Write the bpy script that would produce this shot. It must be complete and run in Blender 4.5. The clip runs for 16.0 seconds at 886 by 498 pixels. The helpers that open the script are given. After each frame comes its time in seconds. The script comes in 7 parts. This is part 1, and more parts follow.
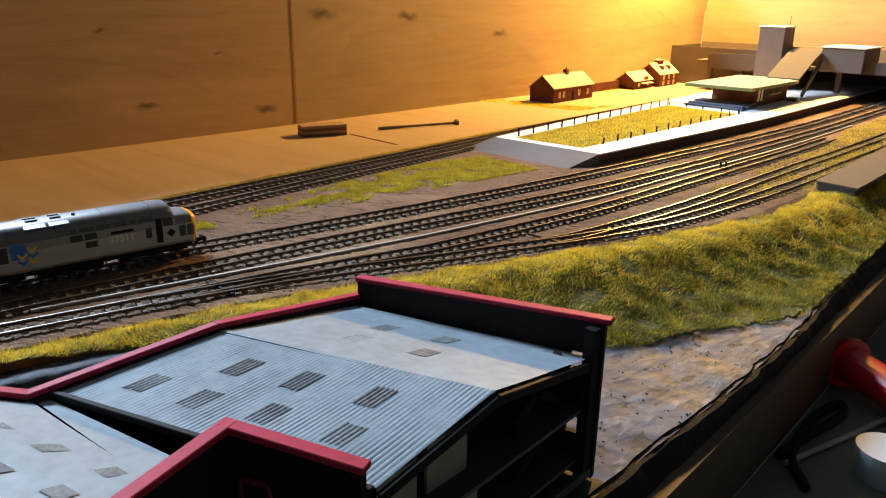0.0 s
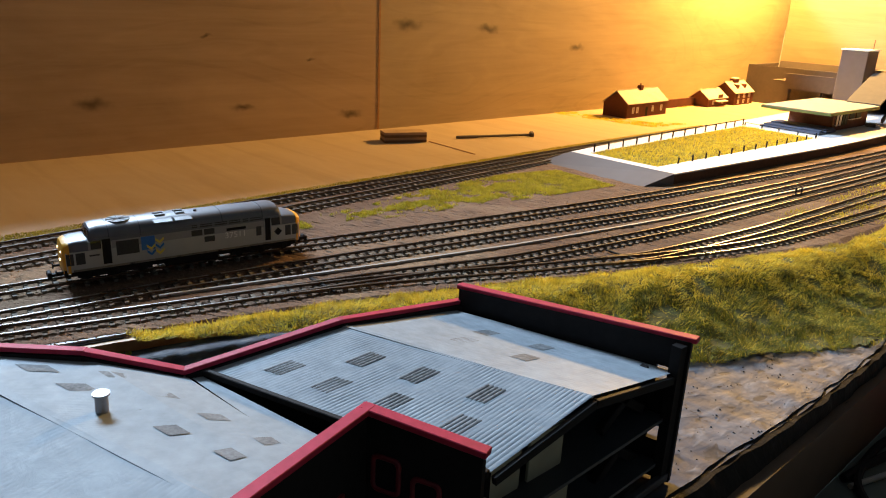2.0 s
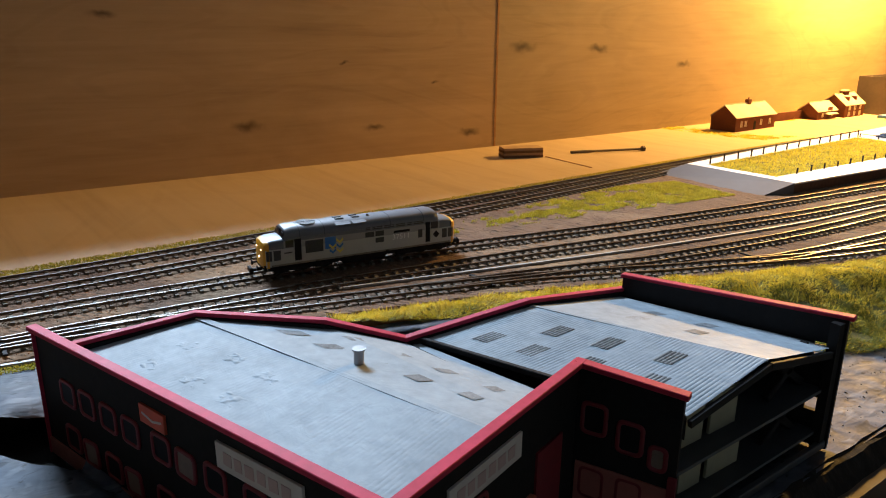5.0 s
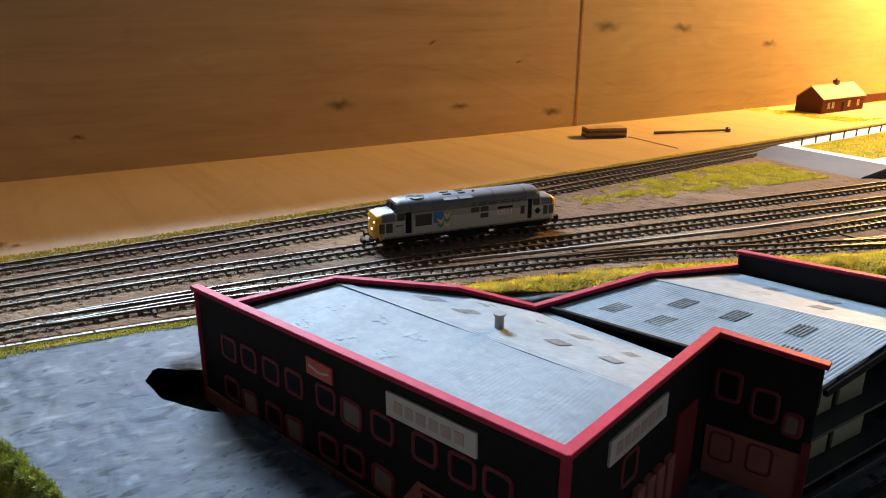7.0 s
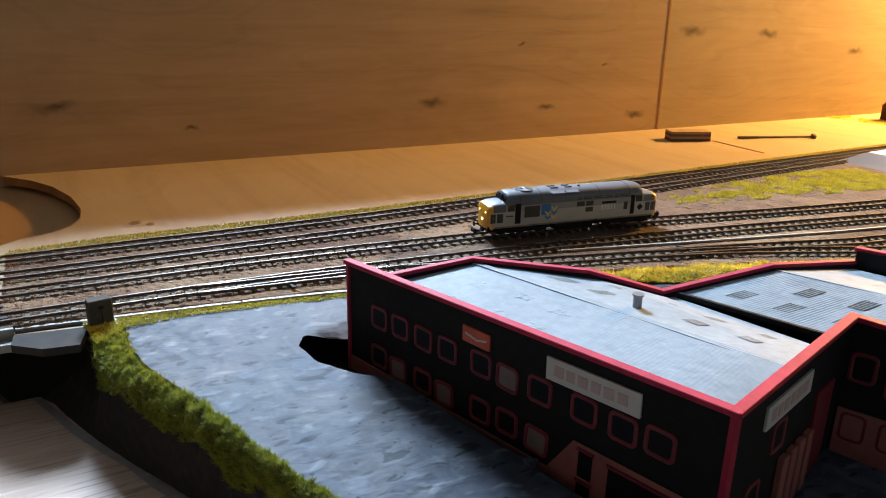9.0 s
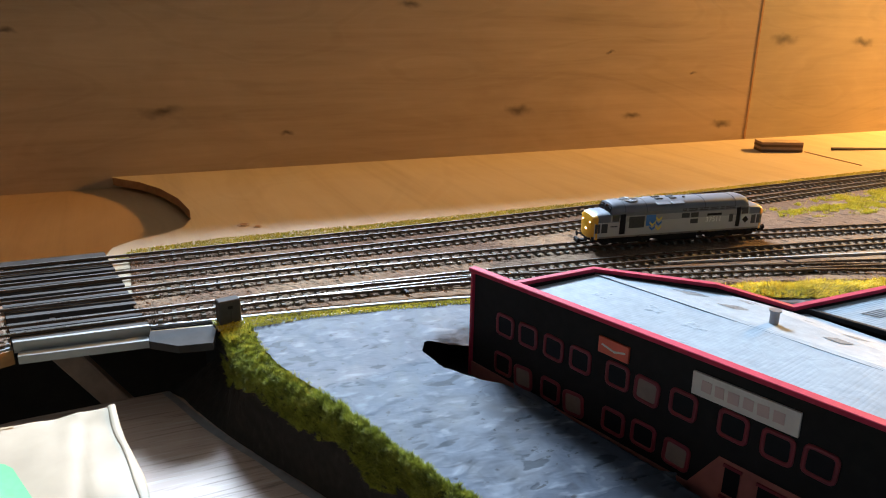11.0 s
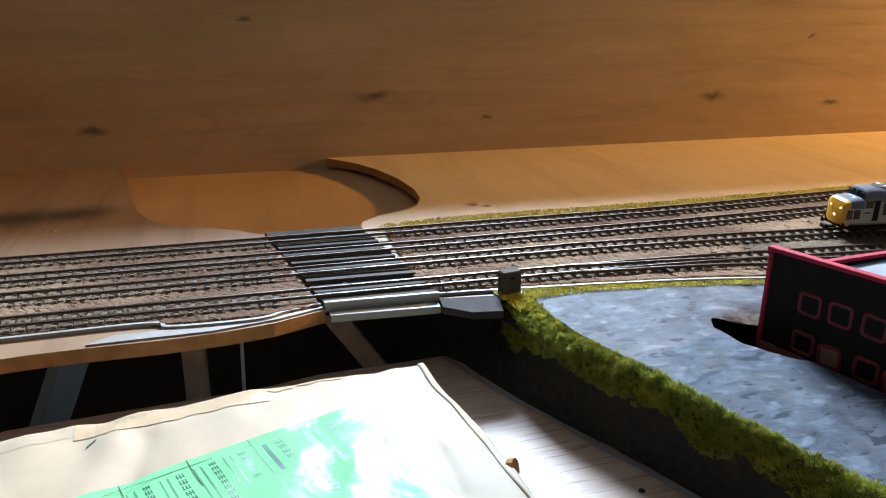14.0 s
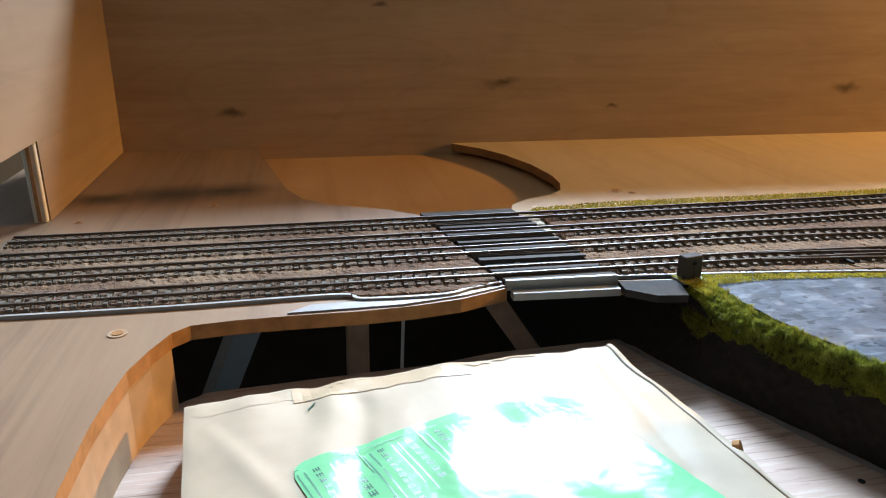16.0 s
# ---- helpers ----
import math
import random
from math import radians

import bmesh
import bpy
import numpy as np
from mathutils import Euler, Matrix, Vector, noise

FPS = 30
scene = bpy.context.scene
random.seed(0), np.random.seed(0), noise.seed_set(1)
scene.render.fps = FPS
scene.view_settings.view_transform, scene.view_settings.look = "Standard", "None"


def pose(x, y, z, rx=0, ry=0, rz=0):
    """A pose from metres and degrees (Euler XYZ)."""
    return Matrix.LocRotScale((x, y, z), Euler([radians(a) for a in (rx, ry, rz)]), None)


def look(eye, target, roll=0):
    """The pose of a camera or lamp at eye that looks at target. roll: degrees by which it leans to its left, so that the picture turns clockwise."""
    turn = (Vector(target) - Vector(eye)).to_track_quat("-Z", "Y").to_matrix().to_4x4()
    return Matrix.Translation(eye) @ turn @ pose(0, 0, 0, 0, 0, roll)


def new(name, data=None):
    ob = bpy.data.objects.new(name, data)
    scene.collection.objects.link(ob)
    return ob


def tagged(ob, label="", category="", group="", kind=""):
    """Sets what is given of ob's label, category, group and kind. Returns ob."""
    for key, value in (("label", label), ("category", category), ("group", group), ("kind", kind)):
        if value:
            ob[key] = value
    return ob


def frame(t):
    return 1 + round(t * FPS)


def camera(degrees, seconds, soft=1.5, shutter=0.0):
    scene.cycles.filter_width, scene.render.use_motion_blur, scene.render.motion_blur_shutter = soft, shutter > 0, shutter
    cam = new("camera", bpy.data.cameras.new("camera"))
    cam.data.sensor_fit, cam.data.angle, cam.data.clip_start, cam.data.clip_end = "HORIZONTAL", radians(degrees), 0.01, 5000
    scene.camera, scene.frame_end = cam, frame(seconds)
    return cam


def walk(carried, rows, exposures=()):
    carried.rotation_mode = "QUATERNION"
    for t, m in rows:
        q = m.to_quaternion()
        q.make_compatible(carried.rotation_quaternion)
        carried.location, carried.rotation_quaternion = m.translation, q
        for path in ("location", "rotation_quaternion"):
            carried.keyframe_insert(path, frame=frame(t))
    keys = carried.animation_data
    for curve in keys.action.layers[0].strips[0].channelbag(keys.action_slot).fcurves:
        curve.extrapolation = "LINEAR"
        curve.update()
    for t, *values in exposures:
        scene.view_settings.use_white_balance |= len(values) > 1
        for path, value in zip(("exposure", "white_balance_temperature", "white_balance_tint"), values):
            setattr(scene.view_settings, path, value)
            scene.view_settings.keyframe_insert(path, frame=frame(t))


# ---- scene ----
cam = camera(62.1, 16.0, soft=1.1)
PATH = [
    (0, (0.1, 0.139, 0.128), (-1.172, 1.542, -0.516), 0.9),
    (0.5, (0.098, 0.137, 0.138), (-1.176, 1.545, -0.491), 1.5),
    (1, (0.094, 0.13, 0.137), (-1.196, 1.523, -0.491), 1.9),
    (1.5, (0.095, 0.12, 0.135), (-1.243, 1.46, -0.509), 3.0),
    (2, (0.104, 0.111, 0.139), (-1.274, 1.411, -0.503), 2.7),
    (2.5, (0.115, 0.103, 0.141), (-1.289, 1.383, -0.484), 2.1),
    (3, (0.111, 0.094, 0.14), (-1.323, 1.337, -0.491), 2.0),
    (3.5, (0.109, 0.08, 0.14), (-1.365, 1.283, -0.476), 2.2),
    (4, (0.112, 0.07, 0.141), (-1.386, 1.244, -0.474), 1.6),
    (4.2, (0.113, 0.066, 0.14), (-1.389, 1.238, -0.469), 1.4),
    (6.3, (0.113, 0.035, 0.14), (-1.474, 1.082, -0.482), 0.2),
    (6.5, (0.112, 0.03, 0.141), (-1.475, 1.066, -0.496), 0.4),
    (7, (0.109, 0.022, 0.141), (-1.494, 1.028, -0.505), 0.4),
    (7.5, (0.109, 0.02, 0.144), (-1.503, 1.01, -0.503), 0.1),
    (8, (0.114, 0.008, 0.143), (-1.511, 0.978, -0.503), 0.4),
    (8.5, (0.113, -0.007, 0.142), (-1.537, 0.927, -0.495), 0.7),
    (9, (0.11, -0.02, 0.139), (-1.561, 0.874, -0.5), 1.1),
    (9.2, (0.11, -0.021, 0.141), (-1.566, 0.862, -0.5), 1.2),
    (11.5, (0.095, -0.063, 0.141), (-1.659, 0.664, -0.488), 0.9),
    (12, (0.092, -0.079, 0.14), (-1.674, 0.612, -0.495), 0.8),
    (12.5, (0.092, -0.089, 0.14), (-1.687, 0.565, -0.499), 0.6),
    (13, (0.091, -0.098, 0.139), (-1.704, 0.504, -0.504), 0.4),
    (13.5, (0.087, -0.113, 0.137), (-1.722, 0.443, -0.51), 0.3),
    (14, (0.085, -0.13, 0.137), (-1.739, 0.368, -0.517), -0.0),
    (14.5, (0.084, -0.145, 0.136), (-1.745, 0.313, -0.529), -0.3),
    (15, (0.081, -0.157, 0.133), (-1.758, 0.258, -0.533), -0.2),
    (15.5, (0.078, -0.171, 0.133), (-1.767, 0.21, -0.538), 0.0),
    (16, (0.075, -0.188, 0.131), (-1.777, 0.161, -0.539), 0.2),
]
walk(cam, [(t, look(eye, target, roll)) for t, eye, target, roll in PATH],
     [(0.0, -0.13), (2.5, -0.14), (4.0, -0.08), (6.5, 0.2), (8.5, 0.48), (12.5, 0.80), (14.5, 0.76), (16.0, 0.68)])

# ---- world, daylight and lamps ----
world = bpy.data.worlds.new("world")
scene.world = world
world.use_nodes = True
wn = world.node_tree.nodes
sky = wn.new("ShaderNodeTexSky")
sky.sky_type, sky.sun_disc = "NISHITA", False
sky.sun_elevation, sky.sun_rotation = radians(35), radians(250)
world.node_tree.links.new(sky.outputs[0], wn["Background"].inputs[0])
wn["Background"].inputs[1].default_value = 0.08


def area_lamp(name, eye, target, width, height, watts, colour):
    data = bpy.data.lights.new(name, "AREA")
    data.shape, data.size, data.size_y, data.energy, data.color = "RECTANGLE", width, height, watts, colour
    ob = new(name, data)
    ob.matrix_world = look(eye, target)
    return ob


WALL_TOP, WIN_X, WIN_Y, WIN_Z0, WIN_Z1, WIN_W = 0.200, -1.6, 0.42, 0.88, 1.28, 0.62
# daylight through the room's window, behind and above the backboard
area_lamp("window_daylight", (WIN_X + 0.01, WIN_Y, (WIN_Z0 + WIN_Z1) / 2), (-0.2, WIN_Y + 0.30, 0.3), WIN_W, WIN_Z1 - WIN_Z0, 106, (0.61, 0.79, 1.0))
# the warm lamp over the station end
lamp_data = bpy.data.lights.new("warm_lamp", "SPOT")
lamp_data.energy, lamp_data.color, lamp_data.shadow_soft_size = 72.0, (1.0, 0.555, 0.15), 0.03
lamp_data.spot_size, lamp_data.spot_blend = radians(168), 0.20
warm_lamp = new("warm_lamp", lamp_data)
warm_lamp.location = (-0.425, 1.31, 0.40)
scene.view_settings.exposure = 0.0

# ---- materials ----
def material(name, base, rough=0.6, metal=0.0):
    m = bpy.data.materials.new(name)
    m.use_nodes = True
    b = m.node_tree.nodes["Principled BSDF"]
    b.inputs["Base Color"].default_value = (*base, 1)
    b.inputs["Roughness"].default_value = rough
    b.inputs["Metallic"].default_value = metal
    return m


def wire(m, a, b):
    m.node_tree.links.new(a, b)


def coords(m, scale=(1, 1, 1), rotation=(0, 0, 0), source="Object"):
    c = m.node_tree.nodes.new("ShaderNodeTexCoord")
    p = m.node_tree.nodes.new("ShaderNodeMapping")
    p.inputs["Scale"].default_value = scale
    p.inputs["Rotation"].default_value = rotation
    wire(m, c.outputs[source], p.inputs["Vector"])
    return p.outputs["Vector"]


def noise_tex(m, vec, scale, detail=4.0, rough=0.55, distortion=0.0):
    n = m.node_tree.nodes.new("ShaderNodeTexNoise")
    n.inputs["Scale"].default_value, n.inputs["Detail"].default_value = scale, detail
    n.inputs["Roughness"].default_value, n.inputs["Distortion"].default_value = rough, distortion
    wire(m, vec, n.inputs["Vector"])
    return n.outputs["Fac"]


def ramp(m, fac, stops):
    r = m.node_tree.nodes.new("ShaderNodeValToRGB")
    e = r.color_ramp.elements
    while len(e) < len(stops):
        e.new(0.5)
    for i, (pos, col) in enumerate(stops):
        e[i].position, e[i].color = pos, (*col, 1)
    wire(m, fac, r.inputs["Fac"])
    return r.outputs["Color"]


def mix(m, fac, a, b, mode="MIX"):
    x = m.node_tree.nodes.new("ShaderNodeMix")
    x.data_type, x.blend_type = "RGBA", mode
    for sock, v in ((0, fac), (6, a), (7, b)):
        if hasattr(v, "links"):
            wire(m, v, x.inputs[sock])
        elif sock == 0:
            x.inputs[0].default_value = v
        else:
            x.inputs[sock].default_value = (*v, 1)
    return x.outputs[2]


def bump(m, height, strength, distance):
    b = m.node_tree.nodes.new("ShaderNodeBump")
    b.inputs["Strength"].default_value, b.inputs["Distance"].default_value = strength, distance
    wire(m, height, b.inputs["Height"])
    wire(m, b.outputs[0], m.node_tree.nodes["Principled BSDF"].inputs["Normal"])


def base_of(m, colour):
    wire(m, colour, m.node_tree.nodes["Principled BSDF"].inputs["Base Color"])


def rough_of(m, fac, lo, hi):
    r = m.node_tree.nodes.new("ShaderNodeMapRange")
    r.inputs[3].default_value, r.inputs[4].default_value = lo, hi
    wire(m, fac, r.inputs[0])
    wire(m, r.outputs[0], m.node_tree.nodes["Principled BSDF"].inputs["Roughness"])


def dull(m, level):
    m.node_tree.nodes["Principled BSDF"].inputs["Specular IOR Level"].default_value = level
    return m


def plain(name, base, rough=0.6, metal=0.0, grain=300.0, amount=0.25, relief=0.0):
    """A surface with fine grain and larger soft stains."""
    m = material(name, base, rough, metal)
    v = coords(m)
    n1, n2 = noise_tex(m, v, grain, 5), noise_tex(m, v, grain / 12, 3)
    dark = tuple(c * (1 - amount) for c in base)
    light = tuple(min(1, c * (1 + amount * 0.7)) for c in base)
    c1 = ramp(m, n1, [(0.3, dark), (0.7, light)])
    c2 = ramp(m, n2, [(0.3, dark), (0.7, light)])
    base_of(m, mix(m, 0.5, c1, c2))
    rough_of(m, n2, max(0.02, rough - 0.08), min(1, rough + 0.08))
    if metal == 0 and rough > 0.55:
        dull(m, 0.15)
    if relief:
        bump(m, n1, 0.6, relief)
    return m


def spots(m, places, axes, squash):
    """A mask of soft-edged ovals at the given places (first axis, second axis, half length)."""
    wob = m.node_tree.nodes.new("ShaderNodeMix")
    wob.data_type = "VECTOR"
    wob.inputs[0].default_value = 0.012
    tc = m.node_tree.nodes.new("ShaderNodeTexCoord")
    nz = m.node_tree.nodes.new("ShaderNodeTexNoise")
    nz.inputs["Scale"].default_value = 70
    wire(m, tc.outputs["Object"], nz.inputs["Vector"])
    wire(m, tc.outputs["Object"], wob.inputs[4])
    wire(m, nz.outputs["Color"], wob.inputs[5])
    total = None
    for a, b, half in places:
        off = m.node_tree.nodes.new("ShaderNodeVectorMath")
        off.operation = "SUBTRACT"
        off.inputs[1].default_value = (0, a + 0.006, b + 0.006) if axes == "YZ" else (a + 0.006, b + 0.006, 0)
        wire(m, wob.outputs[1], off.inputs[0])
        sc = m.node_tree.nodes.new("ShaderNodeVectorMath")
        sc.operation = "MULTIPLY"
        sc.inputs[1].default_value = (0, 1 / half, squash / half) if axes == "YZ" else (1 / (half * squash), 1 / half, 0)
        wire(m, off.outputs[0], sc.inputs[0])
        ln_ = m.node_tree.nodes.new("ShaderNodeVectorMath")
        ln_.operation = "LENGTH"
        wire(m, sc.outputs[0], ln_.inputs[0])
        mr = m.node_tree.nodes.new("ShaderNodeMapRange")
        mr.interpolation_type = "SMOOTHSTEP"
        mr.inputs[1].default_value, mr.inputs[2].default_value, mr.inputs[3].default_value, mr.inputs[4].default_value = 0.0, 1.7, 0.88, 0.0
        wire(m, ln_.outputs["Value"], mr.inputs[0])
        if total is None:
            total = mr.outputs[0]
        else:
            mx = m.node_tree.nodes.new("ShaderNodeMath")
            mx.operation = "MAXIMUM"
            wire(m, total, mx.inputs[0])
            wire(m, mr.outputs[0], mx.inputs[1])
            total = mx.outputs[0]
    return total


# knots in the backboard: along y, height, half length
SMEAR = ((-0.416, -0.316, 0.022), (-0.421, -0.272, 0.033), (-0.424, -0.240, 0.026))
WALL_KNOTS = ((-0.245, 0.030, 0.010), (-0.016, 0.052, 0.012), (0.085, 0.030, 0.006), (0.313, 0.042, 0.013), (0.446, 0.032, 0.009), (0.568, 0.019, 0.011), (0.640, 0.110, 0.016), (0.760, 0.107, 0.014), (0.415, 0.098, 0.004), (0.52, 0.075, 0.004), (0.925, 0.085, 0.012), (0.20, 0.14, 0.009), (-0.12, 0.115, 0.006))


def plywood(name, light, mid, dark, along="Y", knots=(), rough=0.5, stains=(), grain=0.30):
    """Rotary-cut veneer: long wavy grain along one axis, with small dark knots at given places (u along, v across, size)."""
    m = material(name, mid, rough)
    sc = {"Y": (9, 0.9, 9), "X": (0.9, 9, 9)}[along]
    v = coords(m, sc)
    warp = noise_tex(m, v, 1.3, 5, 0.6, 1.6)
    fine = noise_tex(m, coords(m, {"Y": (260, 9, 260), "X": (9, 260, 260)}[along]), 1.0, 4, 0.6)
    cloud = noise_tex(m, coords(m, {"Y": (1, 0.55, 1.6), "X": (0.55, 1, 1.6)}[along]), 9.0, 5, 0.6, 1.8)
    c = ramp(m, warp, [(0.25, dark), (0.42, mid), (0.58, light), (0.75, mid)])
    turns = m.node_tree.nodes.new("ShaderNodeMath")
    turns.operation, turns.inputs[1].default_value = "MULTIPLY", 95.0
    wire(m, noise_tex(m, coords(m, {"Y": (1.6, 0.75, 3.4), "X": (0.75, 1.6, 3.4)}[along]), 2.6, 2.5, 0.5, 0.5), turns.inputs[0])
    rings = m.node_tree.nodes.new("ShaderNodeMath")
    rings.operation = "SINE"
    wire(m, turns.outputs[0], rings.inputs[0])
    c = mix(m, 0.36, c, ramp(m, rings.outputs[0], [(0.0, mid), (0.55, light), (0.95, dark)]))
    c = mix(m, 0.50, c, ramp(m, cloud, [(0.3, dark), (0.7, light)]))
    streak = noise_tex(m, coords(m, {"Y": (45, 2.2, 45), "X": (2.2, 45, 45)}[along]), 1.0, 6, 0.65, 0.8)
    c = mix(m, grain, c, ramp(m, streak, [(0.3, tuple(d * 0.75 for d in dark)), (0.5, mid), (0.7, light)]))
    c = mix(m, 0.12, c, ramp(m, fine, [(0.35, dark), (0.65, light)]))
    if knots:
        c = mix(m, spots(m, knots, "YZ", 3.2), c, tuple(0.36 * d for d in dark))
    if stains:
        c = mix(m, spots(m, stains, "XY", 0.62), c, (0.020, 0.019, 0.017))
    base_of(m, c)
    dull(m, 0.25)
    rough_of(m, fine, rough - 0.08, rough + 0.1)
    bump(m, fine, 0.25, 0.0004)
    return m


def crinkled(name, base):
    """Glossy printed film, slightly rippled."""
    m = material(name, base, 0.16)
    v = coords(m)
    n1, n2 = noise_tex(m, v, 55, 3, 0.6), noise_tex(m, v, 400, 3)
    base_of(m, mix(m, 0.5, ramp(m, n1, [(0.3, tuple(c * 0.9 for c in base)), (0.7, base)]), ramp(m, n2, [(0.3, tuple(c * 0.92 for c in base)), (0.7, base)])))
    rough_of(m, n1, 0.12, 0.20)
    bump(m, n1, 0.8, 0.0007)
    dull(m, 0.045)
    return m


M_WALL = plywood("backboard_plywood", (0.43, 0.315, 0.175), (0.36, 0.255, 0.135), (0.235, 0.160, 0.078), knots=WALL_KNOTS)
# west sheet: a redder brown veneer than the east one
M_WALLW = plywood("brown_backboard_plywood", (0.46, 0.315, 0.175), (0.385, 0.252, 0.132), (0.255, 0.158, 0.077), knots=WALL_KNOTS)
# darker than the backboard plywood, to offset the light on the left end
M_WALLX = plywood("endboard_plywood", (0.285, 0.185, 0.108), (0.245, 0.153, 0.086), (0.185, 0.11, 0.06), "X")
M_LOWER = plywood("shelf_plywood", (0.56, 0.41, 0.335), (0.47, 0.335, 0.265), (0.34, 0.225, 0.168), "Y", rough=0.50)
dull(M_LOWER, 0.35)
wear = noise_tex(M_LOWER, coords(M_LOWER, (420, 22, 1)), 1.0, 5, 0.7, 0.6)
worn = M_LOWER.node_tree.nodes["Principled BSDF"].inputs["Base Color"].links[0].from_socket
base_of(M_LOWER, mix(M_LOWER, ramp(M_LOWER, wear, [(0.55, (0, 0, 0)), (0.70, (0.5, 0.5, 0.5))]), mix(M_LOWER, ramp(M_LOWER, wear, [(0.35, (0.75, 0.75, 0.75)), (0.45, (0, 0, 0))]), worn, (0.17, 0.105, 0.075)), (0.66, 0.60, 0.54)))
M_BOARD = plywood("baseboard_plywood", (0.50, 0.37, 0.22), (0.44, 0.315, 0.175), (0.35, 0.24, 0.127), "X")
# sprayed west sheet, its wood darkened for the weaker light at that end
M_BOARDW = plywood("baseboard_plywood_sprayed_dimmed", (0.300, 0.190, 0.112), (0.250, 0.152, 0.087), (0.155, 0.084, 0.045), "X", stains=SMEAR, grain=0.62)
# orange sheet in the cut-out, its colour also darkened for the recess's shade
M_POCKET = plywood("shaded_recess_plywood", (0.43, 0.26, 0.12), (0.38, 0.215, 0.095), (0.29, 0.155, 0.06), "X")
M_LANDING = plain("dull_dark_card", (0.045, 0.040, 0.038), 0.85, grain=150, amount=0.3)
M_EDGE = plain("plywood_edge", (0.33, 0.16, 0.06), 0.7, grain=180, amount=0.4)
M_BALLAST = plain("ballast", (0.155, 0.108, 0.078), 0.9, grain=900, amount=0.8, relief=0.0008)
v_ = coords(M_BALLAST)
drift = noise_tex(M_BALLAST, v_, 9, 4, 0.6, 0.6)
speck = noise_tex(M_BALLAST, v_, 1100, 3, 0.7)
cb = ramp(M_BALLAST, speck, [(0.36, (0.032, 0.018, 0.012)), (0.52, (0.120, 0.069, 0.045)), (0.68, (0.29, 0.190, 0.130))])
base_of(M_BALLAST, mix(M_BALLAST, 0.45, cb, ramp(M_BALLAST, drift, [(0.33, (0.085, 0.050, 0.034)), (0.50, (0.175, 0.112, 0.073)), (0.66, (0.36, 0.26, 0.165))])))
M_SLEEPER = dull(plain("sleeper", (0.155, 0.134, 0.108), 0.8, grain=500, amount=0.4), 0.15)
dull(M_BALLAST, 0.08)
M_RAIL = plain("rail_steel", (0.30, 0.27, 0.24), 0.28, 0.9, grain=500, amount=0.3)
M_GREY = material("grey_yard_plaster", (0.09, 0.095, 0.11), 0.55)
v_ = coords(M_GREY, (1.0, 1.6, 1.0), (0, 0, 0.5))
brush = noise_tex(M_GREY, v_, 52, 2.5, 0.5, 0.3)
cloud_ = noise_tex(M_GREY, coords(M_GREY), 17, 4, 0.6, 0.8)
fleck = noise_tex(M_GREY, coords(M_GREY, (1.0, 0.7, 1.0), (0, 0, 0.7)), 260, 3, 0.6)
cg = mix(M_GREY, 0.55, ramp(M_GREY, brush, [(0.36, (0.019, 0.025, 0.040)), (0.46, (0.048, 0.061, 0.090)), (0.54, (0.074, 0.091, 0.128)), (0.63, (0.130, 0.152, 0.195))]), ramp(M_GREY, cloud_, [(0.3, (0.036, 0.040, 0.052)), (0.52, (0.068, 0.074, 0.090)), (0.72, (0.145, 0.134, 0.128))]))
cg = mix(M_GREY, ramp(M_GREY, fleck, [(0.30, (0.85, 0.85, 0.85)), (0.37, (0, 0, 0))]), cg, (0.020, 0.019, 0.020))
marks = noise_tex(M_GREY, coords(M_GREY, (1.5, 0.7, 1.0), (0, 0, -0.6)), 120, 2.5, 0.5, 0.3)
cg = mix(M_GREY, ramp(M_GREY, marks, [(0.345, (0.9, 0.9, 0.9)), (0.395, (0, 0, 0))]), cg, (0.022, 0.027, 0.036))
cg = mix(M_GREY, ramp(M_GREY, marks, [(0.58, (0, 0, 0)), (0.70, (0.5, 0.5, 0.5))]), cg, (0.22, 0.235, 0.265))
base_of(M_GREY, cg)
rough_of(M_GREY, brush, 0.45, 0.78)
M_GREY.node_tree.nodes["Principled BSDF"].inputs["Specular IOR Level"].default_value = 0.12
bump(M_GREY, mix(M_GREY, 0.5, brush, marks), 1.0, 0.0015)
M_ROOF = plain("grey_roof_card", (0.248, 0.286, 0.320), 0.6, grain=220, amount=0.24)
rough_of(M_ROOF, noise_tex(M_ROOF, coords(M_ROOF, (1, 1, 1), (0, 0, 0.3)), 110, 5, 0.6, 1.0), 0.44, 0.78)
bump(M_ROOF, noise_tex(M_ROOF, coords(M_ROOF), 130, 4, 0.55, 0.8), 0.35, 0.0006)
dull(M_ROOF, 0.13)
M_BLACK = dull(plain("black_card", (0.017, 0.015, 0.015), 0.65, grain=300, amount=0.3), 0.10)
M_RED = plain("red_card", (0.40, 0.027, 0.060), 0.6, grain=300, amount=0.3)
M_PLAT = plain("platform_white", (0.62, 0.62, 0.63), 0.6, grain=200, amount=0.1)
M_ENV = plain("manila_paper", (0.43, 0.345, 0.245), 0.55, grain=60, amount=0.14)
crease = noise_tex(M_ENV, coords(M_ENV, (1, 1.4, 1), (0, 0, 0.4)), 16, 2, 0.5, 0.0)
bump(M_ENV, crease, 0.7, 0.003)
dull(M_ENV, 0.16)
M_LABEL = crinkled("green_label", (0.20, 0.53, 0.275))
M_BRICK = plain("brick_red", (0.13, 0.045, 0.028), 0.8, grain=600, amount=0.4)
M_STONE = plain("grey_card", (0.10, 0.080, 0.066), 0.8, grain=200, amount=0.15)
M_ROOM = plain("room_plaster", (0.24, 0.225, 0.205), 0.9, grain=20, amount=0.08)
# dark backing: stands for shade in the void, closes the bridge openings
M_DARK = plain("dark_backing", (0.060, 0.044, 0.034), 0.9, grain=60, amount=0.3)
